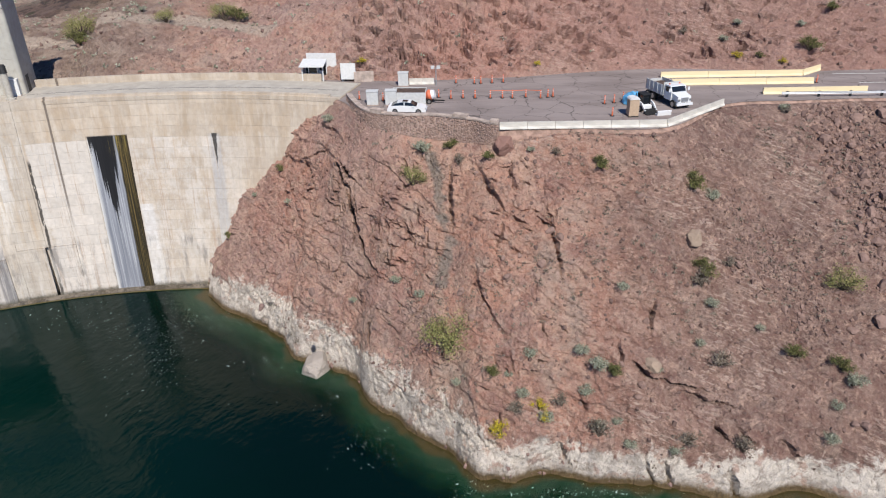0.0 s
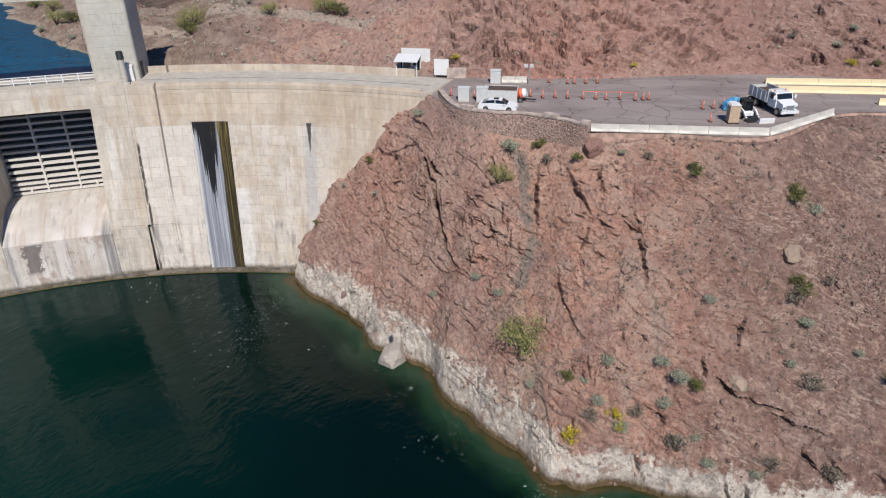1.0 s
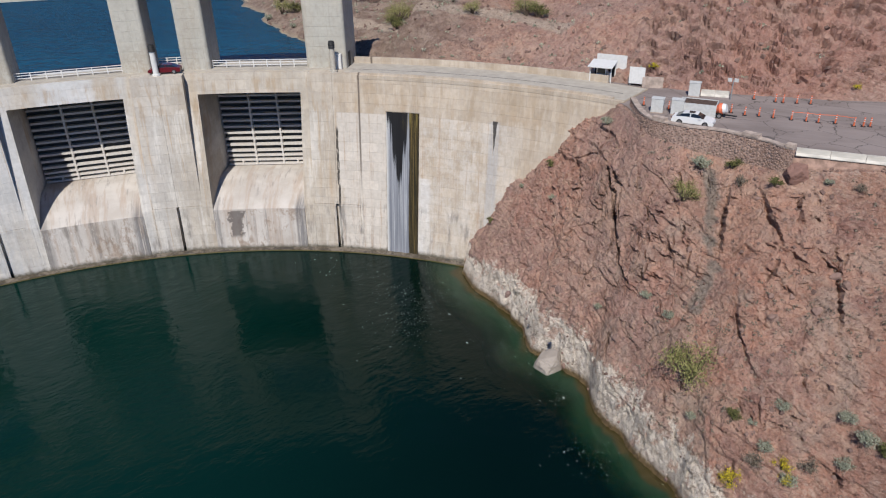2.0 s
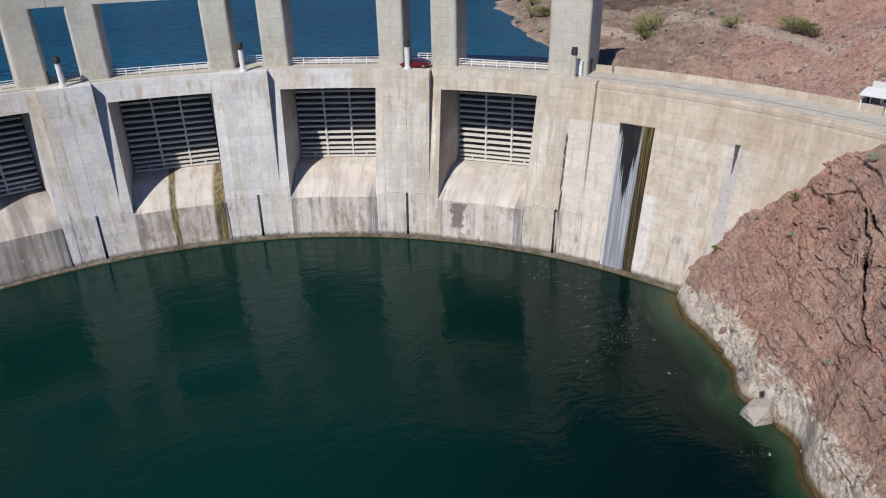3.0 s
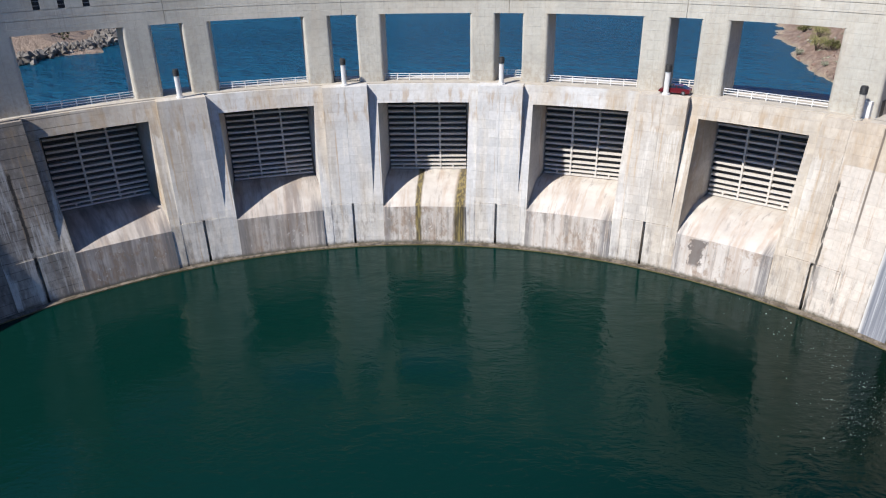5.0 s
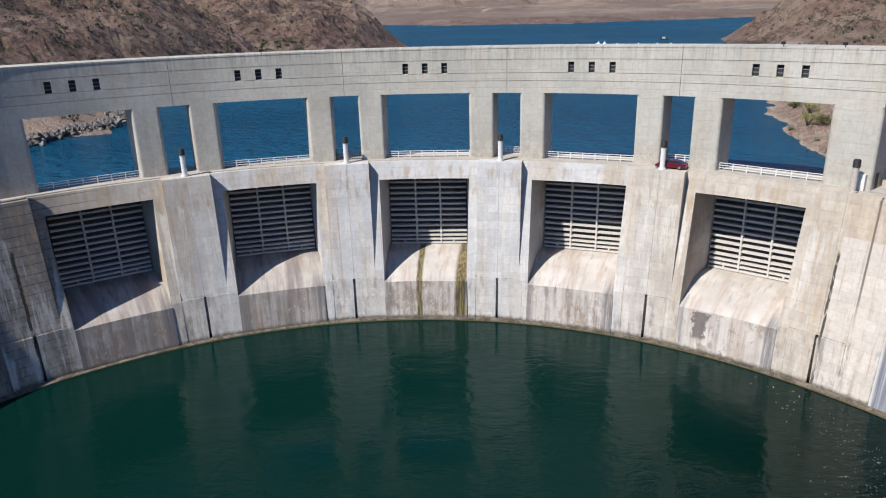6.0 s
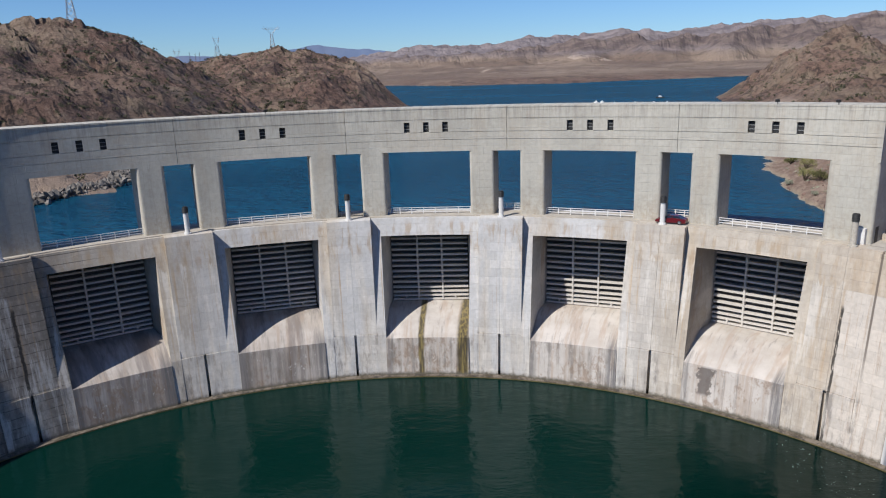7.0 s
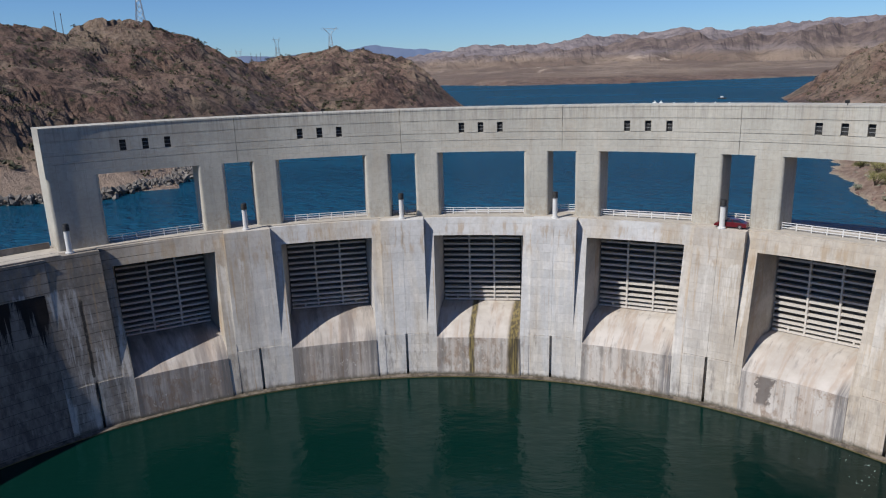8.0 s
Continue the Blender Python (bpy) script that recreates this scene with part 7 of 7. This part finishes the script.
M_SCREE = stone_material("scree_stone", (0.11, 0.066, 0.055), (0.34, 0.222, 0.178))
rng = random.Random(11)
spots = []
for i in range(4200):
    y = rng.uniform(50, 87)
    x = 44.0 + (87 - y) * 0.04 + abs(rng.gauss(0, 9.0)) + rng.uniform(0, 4)
    spots.append((x, y, 0.12 + 0.5 * rng.random() ** 3, rng))
for i in range(1500):
    k = rng.random()
    spots.append((31.0 + 9 * k + rng.gauss(0, 2.2), 71.5 - 8.5 * k + rng.gauss(0, 2.8), 0.08 + 0.28 * rng.random() ** 3, rng))
for i in range(3600):
    spots.append((rng.uniform(-22, 58), rng.uniform(50, 86), 0.07 + 0.38 * rng.random() ** 4, rng))
stones_on("scree", spots, bank_tree, M_SCREE, "loose reddish-brown scree stones on the slope")
spots = [(rng.uniform(-110, 75), rng.uniform(101, 150), 0.10 + 0.55 * rng.random() ** 4, rng) for i in range(3200)]
stones_on("scree", spots, hill_tree, M_SCREE, "loose reddish stones on the hillside")


def boulder(x, y, s, material, seed, label):
    z, nrm = ground_at(x, y)
    bm = bmesh.new()
    bmesh.ops.create_icosphere(bm, subdivisions=4, radius=1.0)
    r = random.Random(int(seed * 7))
    cuts = [(Vector(c) + Vector((r.gauss(0, 0.22), r.gauss(0, 0.22), r.gauss(0, 0.2)))).normalized() for c in ((1, 0, 0), (-1, 0, 0), (0, 1, 0), (0, -1, 0), (0, 0, 1), (1, 1, 0.8), (-1, -1, 0.8), (-1, 1, 0.7), (1, -1, 0.5))]
    for v in bm.verts:
        n0 = v.co.normalized()
        v.co = Vector((n0.x * 1.05, n0.y * 0.9, n0.z * 0.85)) * (min(1.3, min(0.86 / max(0.05, n0.dot(c)) for c in cuts)) + 0.06 * noise.noise(n0 * 2.5 + Vector((seed, 0, 0))) + 0.06 * blocks(n0 * 2.0 + Vector((seed, 3, 0)))[0] + 0.04 * noise.noise(n0 * 7))
    ob = part("boulder", bm, material)
    ob.matrix_basis = pose(x, y, max(z, 0.0) + 0.35 * s, 0, 0, seed * 50) @ Matrix.Diagonal((s, s, s, 1))
    tagged(ob, label, "boulder")


M_PALEROCK = stone_material("bleached_rock", (0.33, 0.285, 0.24), (0.45, 0.39, 0.335))
M_TANROCK = stone_material("tan_rock", (0.34, 0.25, 0.18), (0.42, 0.32, 0.24))
boulder(-16.4, 69.4, 1.75, M_PALEROCK, 1.0, "bleached round boulder standing at the waterline")
boulder(26.9, 67.8, 0.95, M_TANROCK, 2.0, "tan angular boulder on the upper slope")
boulder(20.5, 56.4, 0.8, M_TANROCK, 3.0, "rounded tan boulder below the slope ledge")
boulder(6.6, 76.2, 1.2, stone_material("red_rock", (0.24, 0.13, 0.10), (0.34, 0.2, 0.16)), 4.0, "dark red boulder below the stone wall")

# white switch box by the end tower
sb = tagged(empty("switch_box", at_arc(15.1, 88.55, 28.2)), "white metal switch box against the end tower", "cabinet")
bm = bmesh.new()
box(bm, -0.55, 0.55, -0.35, 0.42, 0.1, 2.3)
part("housing", bm, M_WHITE, sb)
bm = bmesh.new()
box(bm, -0.6, 0.6, -0.4, 0.42, 0.0, 0.1)
part("plinth", bm, M_CAP, sb)
bm = bmesh.new()
box(bm, -0.45, 0.45, -0.38, -0.35, 0.25, 2.15)
part("door", bm, M_WHITE, sb)
bm = bmesh.new()
arc_solid(bm, [(90.2, 28.22), (90.2, 30.5), (91.4, 30.5), (91.4, 28.22)], ENDS[0] - 0.03, ENDS[0] + 0.02, 1)
part("doorway", bm, M_DARK, house, "dark doorway in the end tower")


# pylons and poles on the far hills
def strut(bm, a, b_, w):
    d = b_ - a
    cyl(bm, w, w, 0, d.length, 4, Matrix.Translation(a) @ d.to_track_quat('Z', 'Y').to_matrix().to_4x4())


def pylon(az, el1, d, turn, reach, label):
    x, y = -d * math.sin(radians(az)), d * math.cos(radians(az))
    z0 = land_height(x, y, d, az) - 1.5
    h = 54 + d * math.tan(radians(el1)) - z0
    ob = tagged(empty("transmission_pylon", pose(x, y, z0, 0, 0, turn)), label, "pylon", "pylons on the hills")
    w0, w1, t = h * 0.11, h * 0.045, 0.13
    waist = h * 0.68
    corner = lambda k, sx, sy: Vector((sx * (w0 + (w1 - w0) * k), sy * (w0 + (w1 - w0) * k), waist * k))
    for sx in (-1, 1):
        for sy in (-1, 1):
            bm = bmesh.new()
            strut(bm, corner(0, sx, sy), corner(1, sx, sy), t)
            part("leg", bm, M_GALV, ob)
    bm = bmesh.new()
    for k in range(5):
        for (ax, ay), (bx, by) in (((-1, -1), (1, -1)), ((1, -1), (1, 1)), ((1, 1), (-1, 1)), ((-1, 1), (-1, -1))):
            strut(bm, corner(k / 5, ax, ay), corner((k + 1) / 5, bx, by), t * 0.6)
            strut(bm, corner(k / 5, bx, by), corner((k + 1) / 5, ax, ay), t * 0.6)
    part("bracing", bm, M_GALV, ob)
    for s in (-1, 1):
        bm = bmesh.new()
        strut(bm, Vector((s * w1, 0, waist)), Vector((s * h * reach * 0.68, 0, h * 0.92)), t)
        strut(bm, Vector((0, 0, waist * 1.02)), Vector((s * h * reach * 0.6, 0, h * 0.93)), t * 0.7)
        strut(bm, Vector((s * h * reach * 0.68, 0, h * 0.92)), Vector((s * h * reach * 0.8, 0, h)), t)
        part("fork_arm", bm, M_GALV, ob)
    bm = bmesh.new()
    strut(bm, Vector((-h * reach, 0, h * 0.92)), Vector((h * reach, 0, h * 0.92)), t)
    strut(bm, Vector((-h * reach * 0.9, 0, h * 0.86)), Vector((h * reach * 0.9, 0, h * 0.86)), t * 0.6)
    part("cross_arm", bm, M_GALV, ob)


pylon(90.0, 6.6, 425, 80, 0.25, "tall grey lattice pylon on the near hilltop")
pylon(76.4, 3.45, 620, 70, 0.40, "grey lattice pylon on the lower hilltop")
pylon(80.5, 2.8, 660, 60, 0.14, "grey lattice pylon behind the saddle")
pylon(83.4, 1.95, 700, 60, 0.14, "faint grey lattice pylon far behind the saddle")
for az, el1, d in ((95.5, 4.7, 440), (95.1, 4.6, 440), (82.5, 1.7, 640), (81.8, 1.68, 640), (82.1, 1.6, 640)):
    x, y = -d * math.sin(radians(az)), d * math.cos(radians(az))
    z0 = land_height(x, y, d, az) - 1.5
    pl = tagged(empty("utility_pole", pose(x, y, z0)), "slim wooden utility pole on the hill", "pole", "utility poles")
    h = max(8.0, 54 + d * math.tan(radians(el1)) - z0)
    bm = bmesh.new()
    cyl(bm, 0.2, 0.14, 0, h, 8)
    part("mast", bm, M_BARK, pl)
    bm = bmesh.new()
    box(bm, -1.4, 1.4, -0.08, 0.08, h - 1.0, h - 0.8)
    part("cross_arm", bm, M_BARK, pl)

# boat barrier of floats across the lake
line = resample([(-560, 110), (-528, 185), (-492, 229), (-446, 279), (-418, 331), (-377, 366)], 22)
first = None
for i, (x, y) in enumerate(line):
    if first is None:
        first = tagged(empty("float_buoy"), "white boat-barrier buoy floating on the lake", "buoy", "boat barrier buoys")
        bm = bmesh.new()
        bmesh.ops.create_uvsphere(bm, u_segments=12, v_segments=8, radius=0.75)
        part("float", bm, M_WHITE, first)
        bm = bmesh.new()
        cyl(bm, 0.18, 0.1, 0.6, 1.2, 8)
        part("top_mark", bm, M_WHITE, first)
        first.matrix_basis = pose(x, y, 25.1)
    else:
        copy_thing(first, pose(x, y, 25.1))
for x, y in ((-414, 333), (-411, 336)):
    copy_thing(first, pose(x, y, 25.2)).matrix_basis = pose(x, y, 25.3) @ Matrix.Diagonal((1.8, 1.8, 1.8, 1))
boat = tagged(empty("motor_boat", pose(-426, 406, 25.0, 0, 0, 40)), "small dark motor boat on the lake", "boat")
bm = bmesh.new()
prism(bm, [(-3.2, -0.2), (-3.3, 0.9), (2.4, 1.0), (3.6, 1.2), (2.6, -0.2)], 1.1)
part("hull", bm, M_BLACK, boat)
bm = bmesh.new()
prism(bm, [(-1.2, 0.95), (-1.2, 2.0), (0.8, 2.0), (1.2, 1.0)], 0.9)
part("canopy", bm, M_GREYBOX, boat)

# far range, its rock coloured blue for the haze before it
n = Nodes("far_range_haze_blue", 1.0, spec=0.0)
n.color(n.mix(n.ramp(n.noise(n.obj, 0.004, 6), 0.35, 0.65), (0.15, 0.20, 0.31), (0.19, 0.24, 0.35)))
verts, faces = [], []
for i in range(141):
    az = 24 + 60 * i / 140.0
    a = radians(az)
    peak = 1.38 + 0.45 * math.exp(-((az - 73.1) / 3.5) ** 2) + 0.27 * math.exp(-((az - 73.06) / 0.8) ** 2) + 0.16 * noise.fractal(Vector((az * 0.5, 0, 0)), 1.0, 2.0, 5)
    for d, e in ((4440, 0.0), (4470, peak * 0.6), (4500, peak), (4560, 0.0)):
        verts.append((-d * math.sin(a), d * math.cos(a), 54 + d * math.tan(radians(e)) - (30 if e == 0 else 0)))
for i in range(140):
    for j in range(3):
        a = i * 4 + j
        faces.append((a, a + 4, a + 5, a + 1))
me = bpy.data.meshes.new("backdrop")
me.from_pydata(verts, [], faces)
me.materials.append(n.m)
tagged(new("backdrop", me), "far mountain range on the horizon, coloured haze blue", "mountains", kind="structure")

# shallow margin of the river, and drifting foam
n = Nodes("shallow_water", 0.04, spec=0.5)
at = n.t.nodes.new("ShaderNodeAttribute")
at.attribute_name = "depth"
deepness = n.math('ADD', at.outputs["Fac"], n.math('MULTIPLY', n.math('SUBTRACT', n.noise(n.obj, 0.35, 5), 0.5), 0.45))
n.color(n.mix(n.ramp(deepness, 0.05, 0.22), n.mix(n.noise(n.obj, 0.8, 5), (0.03, 0.026, 0.009), (0.085, 0.062, 0.02)), n.mix(n.noise(n.obj, 0.3, 5), (0.006, 0.030, 0.014), (0.012, 0.052, 0.024))))
n.put(n.math('MULTIPLY', n.ramp(deepness, 1.0, 0.15, 0.0, 0.9), n.ramp(at.outputs["Fac"], 1.0, 0.8)), n.b.inputs["Alpha"])
n.bump(n.noise(n.obj, 1.0, 4), 0.08, 0.8)
verts, faces, deep = [], [], []
STRIP = (-0.6, 0.3, 0.7, 1.2, 2.2, 3.5, 5.0, 7.0)
for i in range(0, nu, 3):
    s_, b_ = Vector((*shore[i].tolist(), 0.0)), Vector(brink[i].tolist())
    out = Vector((s_.x - b_.x, s_.y - b_.y, 0)).normalized()
    for k in STRIP:
        p = s_ + out * k
        verts.append((p.x, p.y, 0.012))
        deep.append(max(0.0, k / 7.0))
rows = len(verts) // len(STRIP)
for i in range(rows - 1):
    for j in range(len(STRIP) - 1):
        a = i * len(STRIP) + j
        faces.append((a, a + 1, a + len(STRIP) + 1, a + len(STRIP)))
me = bpy.data.meshes.new("shallow_water")
me.from_pydata(verts, [], faces)
me.attributes.new("depth", 'FLOAT', 'POINT').data.foreach_set("value", deep)
me.materials.append(n.m)
tagged(new("shallow_water", me), "olive and green shallow water over the rock foot", "water", kind="structure")

M_FOAM = plain("foam", (0.40, 0.46, 0.43), 0.8)
rng = random.Random(21)
verts, faces = [], []
for cx, cy, sx, sy, count in ((-39, 76, 3.5, 4, 60), (-36, 71, 2, 4, 50), (-47, 79, 6, 2.0, 45), (-60, 84, 8, 1.8, 40), (-14, 63.5, 0.8, 1.0, 10), (-8, 56, 2.0, 2.0, 22), (-23, 70, 2.5, 2.5, 30), (-32, 80, 4, 2, 40), (13, 49.2, 5, 0.5, 60), (24, 47.6, 5, 0.6, 50), (2, 50, 1.2, 1.2, 16)):
    for k in range(int(count * 2.2)):
        x, y, r = rng.gauss(cx, sx), rng.gauss(cy, sy), rng.uniform(0.012, 0.05) * (1 + 1.2 * (rng.random() < 0.08))
        if math.hypot(x - CX, y - CY) > 79.5:
            continue
        b_ = len(verts)
        a0 = rng.uniform(0, 3.1)
        for q in range(6):
            a = q * math.pi / 3
            u, v = r * 2.2 * math.cos(a) * rng.uniform(0.6, 1.2), r * 0.8 * math.sin(a) * rng.uniform(0.6, 1.2)
            verts.append((x + u * math.cos(a0) - v * math.sin(a0), y + u * math.sin(a0) + v * math.cos(a0), 0.02))
        faces.append(tuple(range(b_, b_ + 6)))
me = bpy.data.meshes.new("foam")
me.from_pydata(verts, [], faces)
me.materials.append(M_FOAM)
tagged(new("foam", me), "small flecks of foam drifting on the river", "foam", kind="stuff")


# scrub on the far hills and dry tufts near by, too many to count
def scrub(name, spots, material, label):
    verts, faces = [], []
    for x, y, z, h, r in spots:
        for k in range(7):
            b_ = len(verts)
            c = Vector((x + r.gauss(0, 0.35) * h, y + r.gauss(0, 0.35) * h, z + r.uniform(0.15, 0.75) * h))
            q = Euler((r.uniform(0, 6.3), r.uniform(0, 6.3), r.uniform(0, 6.3))).to_matrix()
            for v in ((1, 0, 0), (-0.5, 0.8, 0), (-0.5, -0.8, 0), (0, 0, 0.9)):
                verts.append(c + q @ Vector(v) * h * r.uniform(0.2, 0.38))
            faces += [(b_, b_ + 1, b_ + 3), (b_ + 1, b_ + 2, b_ + 3), (b_ + 2, b_, b_ + 3), (b_, b_ + 2, b_ + 1)]
    me = bpy.data.meshes.new(name)
    me.from_pydata(verts, [], faces)
    me.materials.append(material)
    return tagged(new(name, me), label, "scrub", kind="stuff")


rng = random.Random(31)
spots = []
while len(spots) < 5200:
    az, d = rng.uniform(70, 104), 215 + 500 * rng.random() ** 0.8
    x, y = -d * math.sin(radians(az)), d * math.cos(radians(az))
    z = land_height(x, y, d, az)
    if z > 26.5 and noise.noise(Vector((x, y, 0)) * 0.03) > -0.25:
        spots.append((x, y, z - 0.4, rng.uniform(0.7, 2.2) * (1.6 if z < 36 and rng.random() < 0.4 else 1.0), rng))
for i in range(500):
    az, d = rng.uniform(30, 41), 300 + 300 * rng.random()
    x, y = -d * math.sin(radians(az)), d * math.cos(radians(az))
    z = land_height(x, y, d, az)
    if z > 27:
        spots.append((x, y, z - 0.3, rng.uniform(0.8, 2.2), rng))
scrub("scrub", spots, leaf_material("dusty_scrub_leaves", (0.035, 0.036, 0.018), (0.115, 0.105, 0.055)), "scattered dark green desert scrub on the hills")
spots = []
while len(spots) < 900:
    x, y = rng.uniform(-24, 56), rng.uniform(49, 85)
    if noise.noise(Vector((x, y, 3)) * 0.12) < 0.0:
        continue
    z, nrm = ground_at(x, y)
    if z is not None and z > 2.0:
        spots.append((x, y, z - 0.03, rng.uniform(0.18, 0.5), rng))
scrub("dry_tuft", spots, M_DRY, "small dry grass tufts in the rock")
spots = []
while len(spots) < 600:
    x, y = rng.uniform(-125, 70), rng.uniform(101, 165)
    z, nrm = ground_at(x, y, hill_tree)
    if z is not None and z > 26 and (x < -20 or rng.random() < 0.25):
        spots.append((x, y, z - 0.05, rng.uniform(0.25, 0.8), rng))
scrub("dry_tuft", spots, M_SAGE, "grey-green tufts on the hillside")

# rock armour and sand at the spit across the lake
verts, faces = [], []
edge = resample([(-200, -48), (-196, -30), (-193, -16), (-203, -6), (-210, 3), (-222, 7), (-241, 9), (-275, 26), (-330, 52)], 420)
for x, y in edge:
    for k in range(3):
        c = Vector((x + rng.gauss(-1.0, 1.6), y + rng.gauss(-0.5, 1.4), 24.6 + rng.uniform(0.0, 2.2)))
        b_, sz = len(verts), rng.uniform(0.5, 1.5)
        q = Euler((rng.uniform(0, 6.3), rng.uniform(0, 6.3), rng.uniform(0, 6.3))).to_matrix()
        for v in ((1, 0, 0), (-1, 0, 0), (0, 0.8, 0), (0, -0.8, 0), (0, 0, 0.7), (0, 0, -0.7)):
            verts.append(c + q @ Vector(v) * sz * rng.uniform(0.7, 1.1))
        faces += [tuple(b_ + i for i in f) for f in ((0, 2, 4), (2, 1, 4), (1, 3, 4), (3, 0, 4), (2, 0, 5), (1, 2, 5), (3, 1, 5), (0, 3, 5))]
me = bpy.data.meshes.new("riprap")
me.from_pydata(verts, [], faces)
me.materials.append(stone_material("grey_armour_stone", (0.09, 0.08, 0.072), (0.30, 0.27, 0.235)))
tagged(new("riprap", me), "grey rock armour along the far spit", "rocks", kind="stuff")

# single talus rocks
protos = []
for k in range(4):
    bm = bmesh.new()
    bmesh.ops.create_icosphere(bm, subdivisions=2, radius=1.0)
    for v in bm.verts:
        n0 = v.co.normalized()
        v.co = Vector((n0.x * 1.1, n0.y * 0.85, n0.z * 0.75)) * (1 + 0.55 * blocks(n0 * 1.2 + Vector((k * 7.0, 0, 0)))[0] + 0.2 * noise.noise(n0 * 3 + Vector((k, 0, 0))))
    ob = part("talus_rock", bm, M_SCREE)
    tagged(ob, "angular reddish-brown rock lying on the scree slope", "rock", "talus rocks")
    protos.append(ob)
rng = random.Random(77)
for i in range(150):
    if i % 3:
        x, y, sz = rng.uniform(45, 62), rng.uniform(58, 86), rng.uniform(0.35, 0.85)
    else:
        x, y, sz = rng.uniform(-18, 44), rng.uniform(51, 74), rng.uniform(0.2, 0.55)
    z, nrm = ground_at(x, y)
    m = pose(x, y, (z or 20.0) + 0.12 * sz, rng.uniform(0, 360), rng.uniform(0, 360), rng.uniform(0, 360)) @ Matrix.Diagonal((sz, sz, sz, 1))
    if i < 4:
        protos[i].matrix_basis = m
    else:
        copy_thing(protos[i % 4], m).matrix_basis = m
